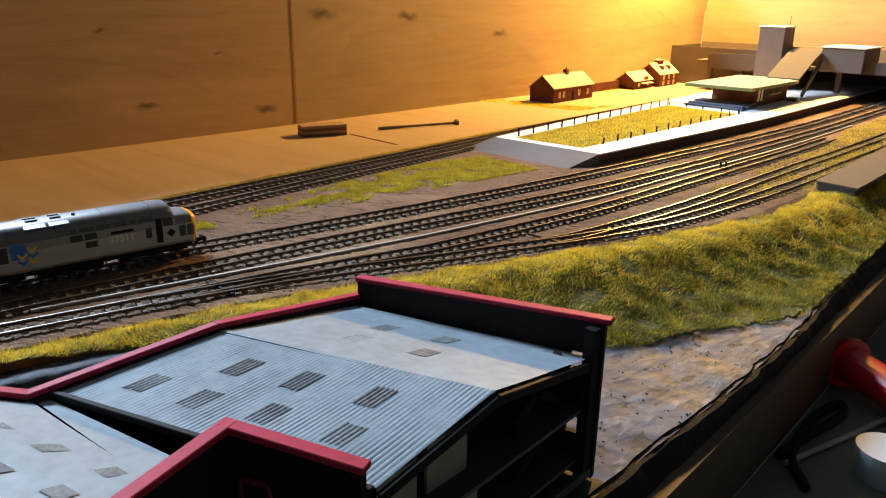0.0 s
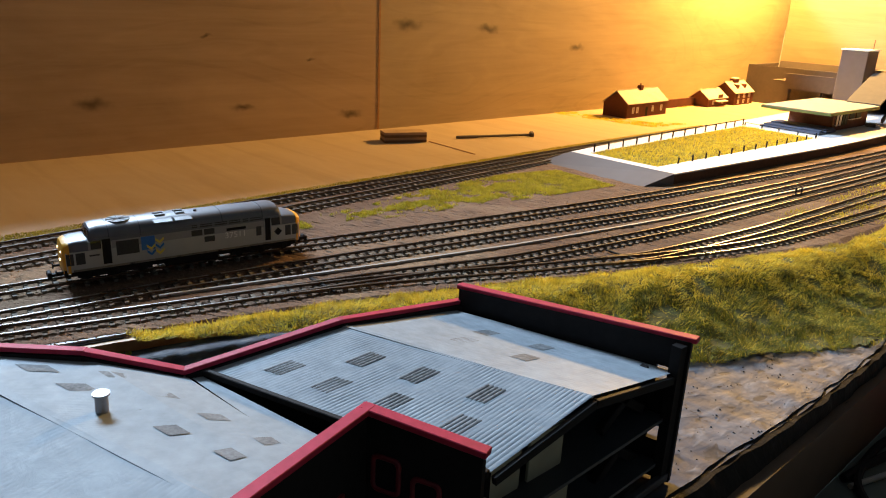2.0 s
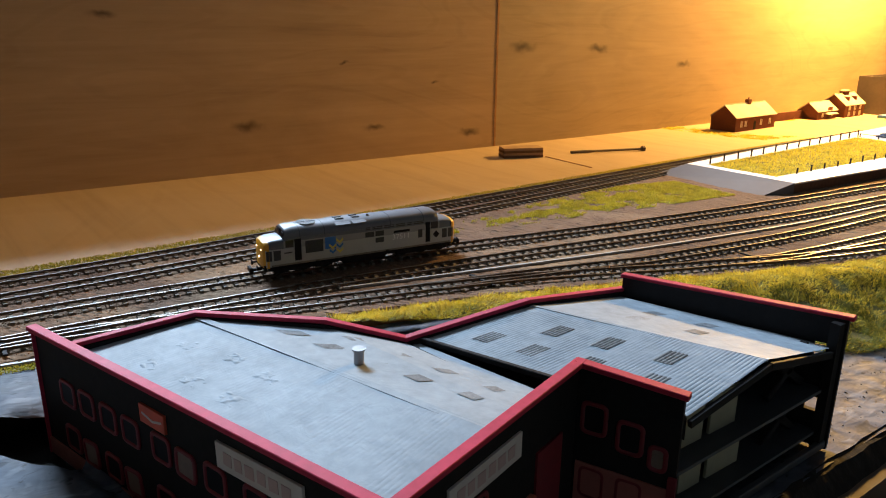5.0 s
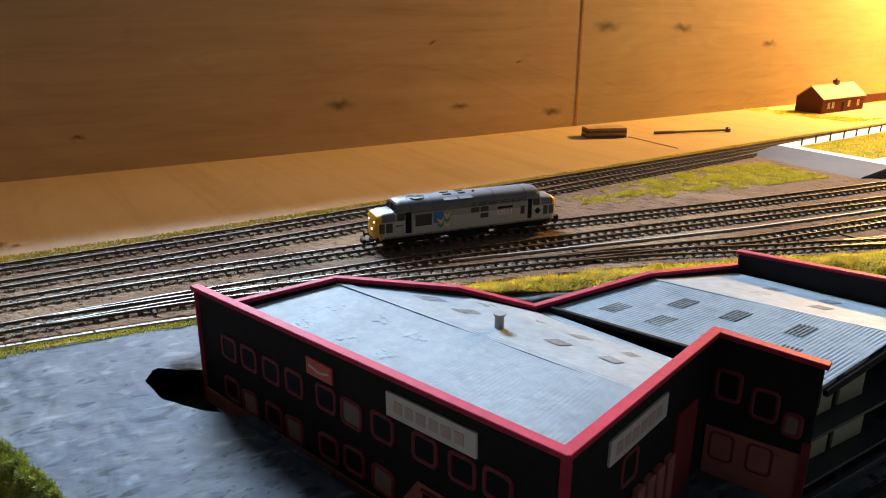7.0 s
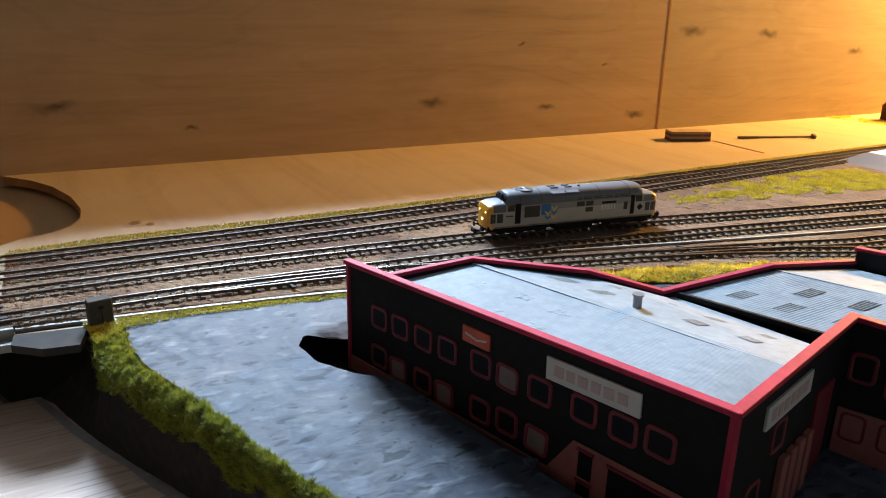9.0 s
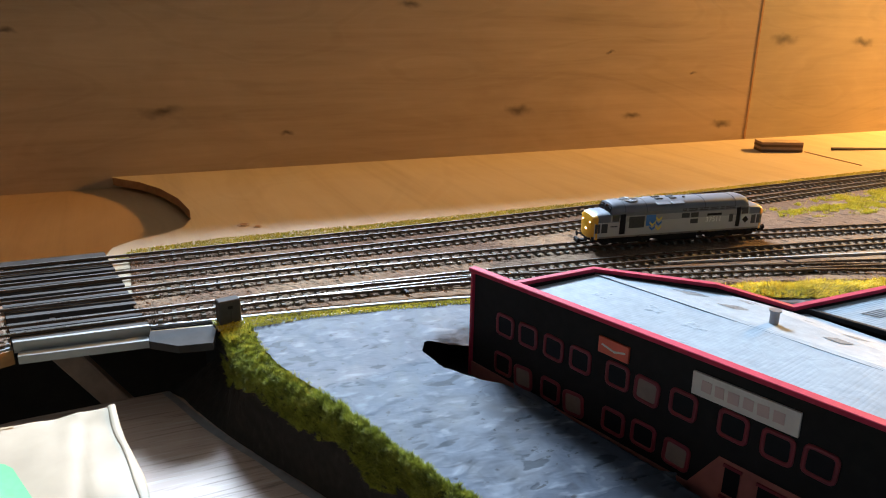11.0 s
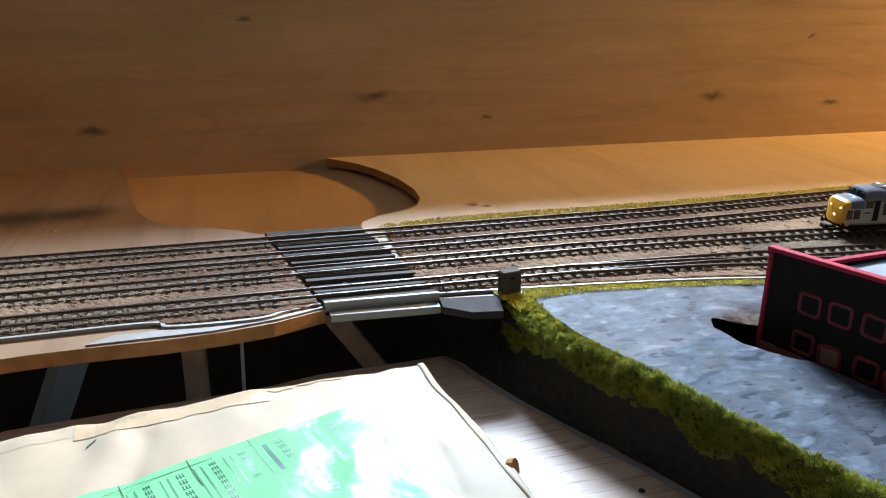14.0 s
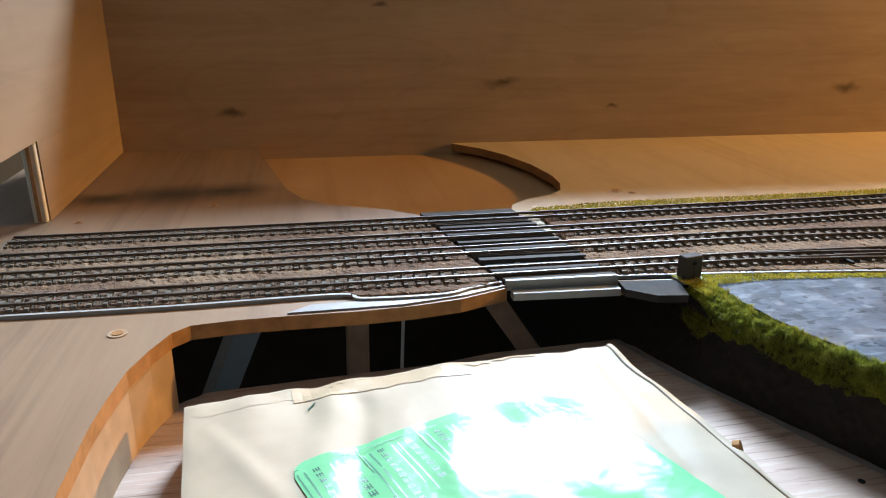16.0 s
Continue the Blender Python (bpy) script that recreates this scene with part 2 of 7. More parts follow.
M_EDGEPALE = plain("pale_plywood_edge", (0.38, 0.25, 0.15), 0.6, grain=90, amount=0.3)
M_JAMB = plain("pale_timber", (0.55, 0.48, 0.36), 0.6, grain=120, amount=0.2)
M_BLUEGREY = plain("blue_grey_paint", (0.30, 0.36, 0.42), 0.5, grain=40, amount=0.15)
M_POST = plain("brown_timber", (0.46, 0.31, 0.22), 0.7, grain=120, amount=0.3)
M_CABLE = plain("white_cable", (0.7, 0.7, 0.7), 0.4, grain=60, amount=0.1)
M_FASCIA = plain("hardboard", (0.095, 0.062, 0.042), 0.6, grain=60, amount=0.2)
M_FLOOR = plain("dull_floor", (0.13, 0.145, 0.13), 0.7, grain=20, amount=0.25)
M_STONES = dull(plain("ballast_stone", (0.185, 0.115, 0.078), 0.9, grain=700, amount=0.8), 0.08)
M_RUST = plain("rusty_rail", (0.115, 0.070, 0.045), 0.7, grain=500, amount=0.4)
M_STRIP = plain("pale_plastic", (0.29, 0.28, 0.265), 0.5, grain=200, amount=0.15)
M_PALEPAINT = plain("pale_paint", (0.26, 0.24, 0.225), 0.5, grain=120, amount=0.25)
M_PLASTIC = plain("grey_plastic", (0.068, 0.060, 0.056), 0.75, grain=200, amount=0.35)
dull(M_PLASTIC, 0.10)
M_RIM = plain("black_rim", (0.014, 0.012, 0.011), 0.7, grain=250, amount=0.5, relief=0.001)
M_SOIL = plain("bank_soil", (0.022, 0.019, 0.016), 0.9, grain=250, amount=0.5, relief=0.0008)
M_SOIL_GREEN = plain("slope_soil", (0.10, 0.10, 0.04), 0.9, grain=250, amount=0.5, relief=0.0008)
M_ROOFLIGHT = plain("roof_light", (0.165, 0.172, 0.180), 0.75, grain=900, amount=0.6)
M_STEEL = plain("bright_steel", (0.26, 0.25, 0.25), 0.42, 0.8, grain=80, amount=0.1)
M_GLASS = material("dark_window", (0.01, 0.009, 0.010), 0.45)
dull(M_GLASS, 0.12)
M_FILLED = plain("filled_window", (0.19, 0.13, 0.105), 0.5, grain=300, amount=0.25)
M_REDDARK = plain("dark_red_paint", (0.17, 0.011, 0.020), 0.5, grain=300, amount=0.3)
M_SALMON = plain("dusky_red_paint", (0.34, 0.115, 0.095), 0.6, grain=200, amount=0.25)
M_SIGN = plain("white_card", (0.62, 0.55, 0.51), 0.5, grain=200, amount=0.12)
M_PINK = plain("pale_red_print", (0.53, 0.36, 0.34), 0.5, grain=200, amount=0.12)
M_SIGNRED = plain("red_orange_card", (0.66, 0.10, 0.05), 0.5, grain=120, amount=0.3)
M_DARKBLUE = plain("dark_blue_card", (0.045, 0.050, 0.060), 0.5, grain=200, amount=0.3)
M_BEIGE = plain("beige_card", (0.30, 0.28, 0.20), 0.6, grain=150, amount=0.15)


def grass(name, dark, mid, light, clump=40.0, share=0.45):
    """Fibres that differ blade by blade and drift in tone over a few centimetres."""
    m = material(name, mid, 0.75)
    g = m.node_tree.nodes.new("ShaderNodeNewGeometry")
    tone = noise_tex(m, coords(m), clump, 4, 0.6)
    c = ramp(m, g.outputs["Random Per Island"], [(0.1, dark), (0.5, mid), (0.95, light)])
    c = mix(m, share, c, ramp(m, tone, [(0.35, dark), (0.5, mid), (0.68, light)]))
    base_of(m, c)
    # nylon fibres let light through
    t = m.node_tree.nodes.new("ShaderNodeBsdfTranslucent")
    x = m.node_tree.nodes.new("ShaderNodeMixShader")
    x.inputs[0].default_value = 0.38
    wire(m, c, t.inputs["Color"])
    wire(m, m.node_tree.nodes["Principled BSDF"].outputs[0], x.inputs[1])
    wire(m, t.outputs[0], x.inputs[2])
    wire(m, x.outputs[0], m.node_tree.nodes["Material Output"].inputs["Surface"])
    return m


M_GRASS_GREEN = grass("green_grass", (0.07, 0.082, 0.009), (0.27, 0.285, 0.030), (0.58, 0.55, 0.085), 140)
M_GRASS_YELLOW = grass("yellow_grass", (0.24, 0.21, 0.015), (0.48, 0.41, 0.035), (0.66, 0.55, 0.08))
M_GRASS_SLOPE = grass("matted_grass", (0.20, 0.16, 0.014), (0.68, 0.52, 0.032), (0.95, 0.74, 0.09), 75, 0.5)
M_GRASS_BRIGHT = grass("bright_grass", (0.34, 0.30, 0.02), (0.66, 0.55, 0.04), (0.88, 0.72, 0.10), 70, 0.4)
M_GRASS_DEEP = grass("deep_green_shaded_grass", (0.03, 0.042, 0.006), (0.15, 0.165, 0.016), (0.42, 0.37, 0.040), 75, 0.55)
M_GRASS_LIME = grass("lime_grass", (0.16, 0.15, 0.013), (0.38, 0.345, 0.028), (0.60, 0.52, 0.055), 110, 0.5)
M_GRASS_VERGE = grass("verge_grass_fibre", (0.17, 0.16, 0.018), (0.36, 0.33, 0.035), (0.55, 0.48, 0.06), 120, 0.6)
M_GRASS_DULL = grass("olive_grass", (0.22, 0.20, 0.028), (0.40, 0.35, 0.05), (0.56, 0.48, 0.08))


M_LGREY = plain("loco_light_grey", (0.42, 0.42, 0.40), 0.42, grain=120, amount=0.10)
M_LGREYDIRT = plain("loco_dirty_sill", (0.24, 0.21, 0.17), 0.7, grain=400, amount=0.5)
M_MGREY = plain("loco_mid_grey", (0.27, 0.27, 0.27), 0.42, grain=120, amount=0.10)
M_LROOF = plain("loco_slate_roof", (0.115, 0.125, 0.15), 0.38, grain=150, amount=0.2)
M_LROOFDARK = plain("loco_seam", (0.05, 0.055, 0.065), 0.5, grain=150, amount=0.2)
M_YELLOW = plain("warning_yellow", (0.68, 0.33, 0.016), 0.4, grain=200, amount=0.12)
M_RAILDULL = plain("weathered_rail", (0.13, 0.105, 0.085), 0.5, 0.4, grain=500, amount=0.3)
M_GRILLE = plain("dark_grille", (0.035, 0.036, 0.036), 0.55, grain=900, amount=0.6)
M_BLUE = plain("emblem_blue", (0.02, 0.16, 0.50), 0.4, grain=120, amount=0.05)
M_LYELLOW = plain("emblem_yellow", (0.75, 0.60, 0.08), 0.4, grain=120, amount=0.05)
M_WHITE = plain("white_print", (0.78, 0.78, 0.76), 0.5, grain=120, amount=0.05)
M_WHEEL = plain("wheel_steel", (0.05, 0.045, 0.04), 0.45, 0.6, grain=200, amount=0.2)
M_LGLASS = material("cab_glass", (0.02, 0.022, 0.025), 0.08)
M_LENS = material("lamp_lens", (0.10, 0.02, 0.02), 0.1)
M_LAMP = material("lit_lamp", (1.0, 0.9, 0.7), 0.3)
M_LAMP.node_tree.nodes["Principled BSDF"].inputs["Emission Color"].default_value = (1.0, 0.80, 0.45, 1)
M_LAMP.node_tree.nodes["Principled BSDF"].inputs["Emission Strength"].default_value = 3.5
M_PLATSIDE = plain("platform_side_brown", (0.10, 0.055, 0.035), 0.7, grain=300, amount=0.4)
M_RAMP = plain("ramp_grey", (0.13, 0.122, 0.128), 0.8, grain=80, amount=0.1)
M_BRICKDARK = plain("dark_brick", (0.12, 0.05, 0.035), 0.8, grain=600, amount=0.4)
M_CANOPY = plain("pale_canopy", (0.30, 0.28, 0.22), 0.6, grain=100, amount=0.12)
M_CANOPYGREY = plain("grey_canopy", (0.075, 0.068, 0.058), 0.8, grain=100, amount=0.15)
M_GREENEDGE = plain("olive_edge", (0.16, 0.18, 0.05), 0.5, grain=150, amount=0.2)
M_STEPS = plain("blue_grey_steps", (0.12, 0.13, 0.18), 0.6, grain=200, amount=0.2)
M_TOWER = plain("pinkish_card", (0.13, 0.105, 0.092), 0.8, grain=100, amount=0.1)
M_TILE = plain("pale_tiles", (0.48, 0.40, 0.30), 0.7, grain=500, amount=0.25)
M_BLOCKDARK = plain("dark_ply_layer", (0.16, 0.09, 0.05), 0.7, grain=200, amount=0.3)
M_DARKSTEEL = plain("dark_steel", (0.12, 0.09, 0.07), 0.4, 0.7, grain=300, amount=0.3)
M_TAPE = plain("clear_tape", (0.50, 0.385, 0.255), 0.22, grain=40, amount=0.05)
M_TORN = plain("torn_brown_paper", (0.42, 0.20, 0.06), 0.7, grain=200, amount=0.3)
M_PRINT = plain("dark_print", (0.03, 0.10, 0.07), 0.35, grain=300, amount=0.1)
M_PRINTGREEN = plain("grey_green_print", (0.08, 0.22, 0.14), 0.35, grain=300, amount=0.1)
M_GREYDARK = plain("grey_margin", (0.27, 0.25, 0.245), 0.5, grain=150, amount=0.4)
M_REEL = plain("red_plastic", (0.45, 0.01, 0.015), 0.35, grain=60, amount=0.1)
M_PALEBLUE = plain("pale_blue_plastic", (0.45, 0.52, 0.60), 0.4, grain=60, amount=0.1)

# ---- building helpers ----
def part(name, bm, material_, parent=None, label=""):
    me = bpy.data.meshes.new(name)
    bm.normal_update()
    bm.to_mesh(me)
    bm.free()
    me.materials.append(material_)
    ob = new(name, me)
    if parent is not None:
        ob.parent = parent
    if label:
        tagged(ob, label)
    return ob


def empty(name, label, category, group="", at=None):
    e = new(name)
    e.empty_display_size = 0.01
    if at is not None:
        e.matrix_world = at
    return tagged(e, label, category, group)


def add_box(bm, x0, y0, z0, x1, y1, z1, bevel=0.0, m=None):
    r = bmesh.ops.create_cube(bm, size=1)
    vs = r["verts"]
    for v in vs:
        v.co = Vector(((x0 + x1) / 2 + v.co.x * (x1 - x0), (y0 + y1) / 2 + v.co.y * (y1 - y0), (z0 + z1) / 2 + v.co.z * (z1 - z0)))
    if bevel:
        es = list({e for v in vs for e in v.link_edges})
        vs = bmesh.ops.bevel(bm, geom=es, offset=bevel, segments=1, affect="EDGES")["verts"]
    if m is not None:
        bmesh.ops.transform(bm, matrix=m, verts=list(set(vs)))
    return bm


def box(*a, **k):
    return add_box(bmesh.new(), *a, **k)


def add_prism(bm, outline, z0, z1):
    """An upright block over a plan outline (x, y), turning left."""
    lo = [bm.verts.new((x, y, z0)) for x, y in outline]
    hi = [bm.verts.new((x, y, z1)) for x, y in outline]
    bm.faces.new(list(reversed(lo)))
    bm.faces.new(hi)
    n = len(lo)
    for i in range(n):
        bm.faces.new((lo[i], lo[(i + 1) % n], hi[(i + 1) % n], hi[i]))
    bmesh.ops.recalc_face_normals(bm, faces=bm.faces[:])
    return bm


def prism(outline, z0, z1):
    return add_prism(bmesh.new(), outline, z0, z1)


def curve_through(points, n):
    """n points on a smooth line through the given ones (Catmull-Rom)."""
    p = [Vector(q) for q in points]
    p = [2 * p[0] - p[1]] + p + [2 * p[-1] - p[-2]]
    out = []
    segs = len(p) - 3
    for i in range(n):
        s = i / (n - 1) * segs
        k = min(int(s), segs - 1)
        f = s - k
        a, b, c, d = p[k:k + 4]
        out.append(0.5 * ((2 * b) + (c - a) * f + (2 * a - 5 * b + 4 * c - d) * f * f + (3 * b - a - 3 * c + d) * f ** 3))
    return out


def even(points, step):
    """The same line, in even steps."""
    out, left = [points[0]], step
    for a, b in zip(points, points[1:]):
        d = (b - a).length
        while d >= left and d > 0:
            a = a + (b - a) * (left / d)
            d -= left
            left = step
            out.append(a)
        left -= d
    return out


def structure(ob, label, category):
    return tagged(ob, label, category, kind="structure")


def wall_x(y):
    """The backboard's face runs a little askew of the tracks."""
    return -0.5606 + 0.0344 * y


def at_y(points, y):
    """x on a line given as (y, x) pairs."""
    return float(np.interp(y, [p[0] for p in points], [p[1] for p in points]))


def grid_sheet(us, vs, place):
    """A sheet of quads; place gives the point for each (u, v)."""
    bm = bmesh.new()
    rows = [[bm.verts.new(place(u, v)) for v in vs] for u in us]
    for a, b in zip(rows, rows[1:]):
        for i in range(len(vs) - 1):
            bm.faces.new((a[i], b[i], b[i + 1], a[i + 1]))
    return bm


def mesh_of(name, verts, faces, material_, parent=None, smooth=False):
    me = bpy.data.meshes.new(name)
    me.from_pydata([tuple(v) for v in verts], [], faces)
    me.materials.append(material_)
    if smooth:
        me.polygons.foreach_set("use_smooth", [True] * len(me.polygons))
    me.update()
    ob = new(name, me)
    if parent is not None:
        ob.parent = parent
    return ob


def inside(poly, x, y):
    """Whether (x, y) arrays lie in a plan outline."""
    hit = np.zeros(len(x), bool)
    n = len(poly)
    for i in range(n):
        x0, y0 = poly[i]
        x1, y1 = poly[(i + 1) % n]
        cross = (y0 > y) != (y1 > y)
        hit ^= cross & (x < (x1 - x0) * (y - y0) / ((y1 - y0) or 1e-9) + x0)
    return hit


def scatter(poly, count, seed):
    rng = np.random.default_rng(seed)
    px, py = [p[0] for p in poly], [p[1] for p in poly]
    xs, ys = np.empty(0), np.empty(0)
    while len(xs) < count:
        x, y = rng.uniform(min(px), max(px), count), rng.uniform(min(py), max(py), count)
        k = inside(poly, x, y)
        xs, ys = np.concatenate([xs, x[k]]), np.concatenate([ys, y[k]])
    return xs[:count], ys[:count], rng


def blades(name, xs, ys, zs, rng, length, width, lean, material_, normals=None, label="", up=1.0):
    """Static grass: one thin bent blade (two triangles' worth) at each root."""
    n = len(xs)
    ang, tilt = rng.uniform(0, 6.283, n), rng.uniform(0.05, 1, n) * lean
    ln = length * rng.uniform(0.55, 1.25, n)
    root = np.stack([xs, ys, zs], 1)
    d = np.stack([np.cos(ang) * np.sin(tilt), np.sin(ang) * np.sin(tilt), np.cos(tilt) * up], 1)
    if normals is not None:
        d += normals
        d /= np.linalg.norm(d, axis=1)[:, None]
    side_a = rng.uniform(0, 6.283, n)
    s = np.stack([np.cos(side_a), np.sin(side_a), np.zeros(n)], 1) * width
    tip = root + d * ln[:, None]
    mid = root + d * (ln * 0.55)[:, None] + np.array([0, 0, 1]) * (ln * 0.08)[:, None]
    v = np.stack([root - s, root + s, mid + s * 0.7, mid - s * 0.7, tip], 1).reshape(-1, 3)
    faces = []
    for i in range(n):
        k = 5 * i
        faces.append((k, k + 1, k + 2, k + 3))
        faces.append((k + 3, k + 2, k + 4))
    ob = mesh_of(name, v, faces, material_)
    return tagged(ob, label, "grass", kind="stuff")


def loft(sections, close=True):
    """Joins rings of equal length into one skin; ends are closed."""
    bm = bmesh.new()
    rings = [[bm.verts.new(p) for p in s] for s in sections]
    n = len(rings[0])
    for a, b in zip(rings, rings[1:]):
        for i in range(n if close else n - 1):
            bm.faces.new((a[i], a[(i + 1) % n], b[(i + 1) % n], b[i]))
    if close:
        bm.faces.new(list(reversed(rings[0])))
        bm.faces.new(rings[-1])
    bmesh.ops.recalc_face_normals(bm, faces=bm.faces[:])
    return bm


def add_cyl(bm, p, q, r, n=10, r2=None):
    p, q = Vector(p), Vector(q)
    axis = q - p
    m = Matrix.Translation((p + q) / 2) @ axis.to_track_quat("Z", "Y").to_matrix().to_4x4()
    bmesh.ops.create_cone(bm, cap_ends=True, segments=n, radius1=r, radius2=r if r2 is None else r2, depth=axis.length, matrix=m)
    return bm


def cyl(p, q, r, n=10, r2=None):
    return add_cyl(bmesh.new(), p, q, r, n, r2)


def smooth(ob, angle=40):
    me = ob.data
    me.polygons.foreach_set("use_smooth", [True] * len(me.polygons))
    me.set_sharp_from_angle(angle=radians(angle))
    return ob


def text_part(name, words, size, m, material_, parent, label="", depth=0.00005):
    cu = bpy.data.curves.new(name, "FONT")
    cu.body, cu.size, cu.extrude, cu.resolution_u = words, size, depth, 2
    cu.align_x, cu.align_y = "CENTER", "CENTER"
    tmp = bpy.data.objects.new(name, cu)
    scene.collection.objects.link(tmp)
    me = bpy.data.meshes.new_from_object(tmp.evaluated_get(bpy.context.evaluated_depsgraph_get()))
    bpy.data.objects.remove(tmp)
    me.transform(m)
    me.materials.clear()
    me.materials.append(material_)
    ob = new(name, me)
    ob.parent = parent
    if label:
        tagged(ob, label)
    return ob

# ---- the large structure ----
BOARD_T = 0.0065


def edged(ob):
    """Cut edges of a sheet show the darker plies."""
    ob.data.materials.append(M_EDGE)
    for f in ob.data.polygons:
        if abs(f.normal.z) < 0.5:
            f.material_index = 1
    return ob


west = [(-0.72, -0.40), (-0.02, -0.40), (-0.02, -0.2605), (-0.110, -0.2608), (-0.141, -0.2605), (-0.158, -0.2590), (-0.177, -0.2565), (-0.193, -0.2515), (-0.207, -0.2455),
        (-0.2130, -0.2390), (-0.2150, -0.222), (-0.2155, -0.20), (-0.2150, -0.169), (-0.2165, -0.145), (-0.220, -0.124), (-0.2255, -0.109), (-0.229, -0.1005), (-0.350, -0.122),
        (-0.366, -0.14), (-0.374, -0.158), (-0.385, -0.178), (-0.400, -0.192), (-0.425, -0.2025), (-0.455, -0.2085), (-0.488, -0.2145), (-0.564, -0.2285), (-0.72, -0.257)]
structure(edged(part("baseboard_west", prism(west, -BOARD_T, 0.0), M_BOARDW)), "plywood baseboard with a routed curved edge, darkened for weaker light", "baseboard")
east = [(-0.72, -0.06), (-0.561, -0.06), (-0.536, -0.040), (-0.508, -0.026), (-0.47, -0.015), (-0.433, -0.0105), (-0.41, -0.012), (-0.392, -0.018), (-0.381, -0.030), (-0.374, -0.048), (-0.362, -0.061), (-0.348, -0.065),
        (-0.2265, -0.046), (-0.222, -0.02), (-0.214, 0.05), (-0.20, 0.11), (-0.184, 0.2), (-0.15, 0.33), (-0.10, 0.48), (-0.06, 0.6), (-0.03, 0.72), (0.012, 0.74), (0.012, 1.70), (-0.72, 1.70)]
structure(edged(part("baseboard_east", prism(east, -BOARD_T, 0.0), M_BOARD)), "pale plywood baseboard along the backboard", "baseboard")
lower = [(-0.02, -0.40), (0.013, -0.40), (0.013, 0.75), (-0.06, 0.75), (-0.20, 0.10), (-0.215, -0.03), (-0.234, -0.042), (-0.231, -0.105), (-0.2245, -0.135), (-0.222, -0.174),
         (-0.217, -0.236), (-0.209, -0.248), (-0.195, -0.256), (-0.17, -0.263), (-0.10, -0.266), (-0.02, -0.266)]
structure(part("lower_board", prism(lower, -0.043, -0.034), M_LOWER), "pale weathered plywood shelf below the track level", "baseboard")
# the riser below the routed edge at the near end
riser = [(-0.03, -0.2610), (-0.110, -0.2613), (-0.141, -0.2610), (-0.158, -0.2595), (-0.177, -0.2570), (-0.193, -0.2520), (-0.2065, -0.2462), (-0.2085, -0.2485), (-0.194, -0.2550), (-0.178, -0.2600), (-0.158, -0.2625), (-0.141, -0.2640), (-0.03, -0.2640)]
structure(part("baseboard_riser", prism(riser, -0.034, -0.003), M_EDGEPALE), "bent plywood riser under the board's edge", "baseboard")
structure(part("pocket_floor", prism([(-0.60, -0.27), (-0.34, -0.27), (-0.34, 0.02), (-0.60, 0.02)], -0.016, -0.0095), M_POCKET), "plywood sheet below the cut-out", "baseboard")
# added sheets close the open void; their dark colour stands for shade
structure(part("void_back", box(-0.56, -0.40, -0.5, -0.55, 0.30, -0.02), M_DARK), "added dark sheet behind the beams, standing for shade", "underside")
structure(part("void_side", box(-0.55, -0.41, -0.5, 0.0, -0.40, -0.045), M_DARK), "added dark sheet at the void's end, standing for shade", "underside")
structure(part("void_end", box(-0.55, 0.0, -0.5, -0.235, 0.01, -0.007), M_DARK), "added dark sheet at the void's end, standing for shade", "underside")

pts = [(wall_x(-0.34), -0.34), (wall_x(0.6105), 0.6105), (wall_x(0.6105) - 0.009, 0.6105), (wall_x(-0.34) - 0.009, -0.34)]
structure(part("wall_west", prism(pts, -0.09, WALL_TOP), M_WALLW), "varnished plywood backboard with knots, redder brown than the next sheet", "backboard")
pts = [(wall_x(0.6115), 0.6115), (wall_x(1.60), 1.60), (wall_x(1.60) - 0.009, 1.60), (wall_x(0.6115) - 0.009, 0.6115)]
structure(part("wall_east", prism(pts, -0.09, WALL_TOP), M_WALL), "varnished plywood backboard glowing yellow under the lamp", "backboard")
structure(part("wall_seam", box(-0.0012, -0.0012, -0.002, 0.0004, 0.0012, WALL_TOP - 0.002, m=pose(wall_x(0.611), 0.611, 0)), M_EDGE), "dark joint between two backboards", "trim")
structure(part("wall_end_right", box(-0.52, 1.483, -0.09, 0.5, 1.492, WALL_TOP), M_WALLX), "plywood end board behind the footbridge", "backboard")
# the end board has a square cut-out where the tracks run out
bm = bmesh.new()
add_box(bm, -0.573, -0.3485, -0.02, -0.3770, -0.3390, WALL_TOP)
add_box(bm, -0.3770, -0.3485, 0.0475, 0.02, -0.3390, WALL_TOP)
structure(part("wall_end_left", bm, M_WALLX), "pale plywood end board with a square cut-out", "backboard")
jamb = empty("cutout_jamb", "pale wooden post lining the cut-out in the end board", "post")
part("post", box(-0.3768, -0.3470, 0.0, -0.3725, -0.3397, 0.0472, bevel=0.0006), M_JAMB, jamb)
part("groove", box(-0.3726, -0.3445, 0.001, -0.3718, -0.3425, 0.0465), M_EDGE, jamb)
structure(part("end_panel", box(-0.75, -0.57, -0.20, 0.05, -0.56, 0.20), M_BLUEGREY), "blue-grey panel beyond the cut-out", "panel")

# beams in the void below the boards, coloured lighter as little light enters
def beam(name, label, a, b, w, h, mat):
    a, b = Vector(a), Vector(b)
    m = Matrix.Translation((a + b) / 2) @ (b - a).to_track_quat("Y", "Z").to_matrix().to_4x4()
    e = empty(name, label, "beam")
    part("rail", box(-w / 2, -(b - a).length / 2, -h / 2, w / 2, (b - a).length / 2, h / 2, bevel=0.0008, m=m), mat, e)
    return e


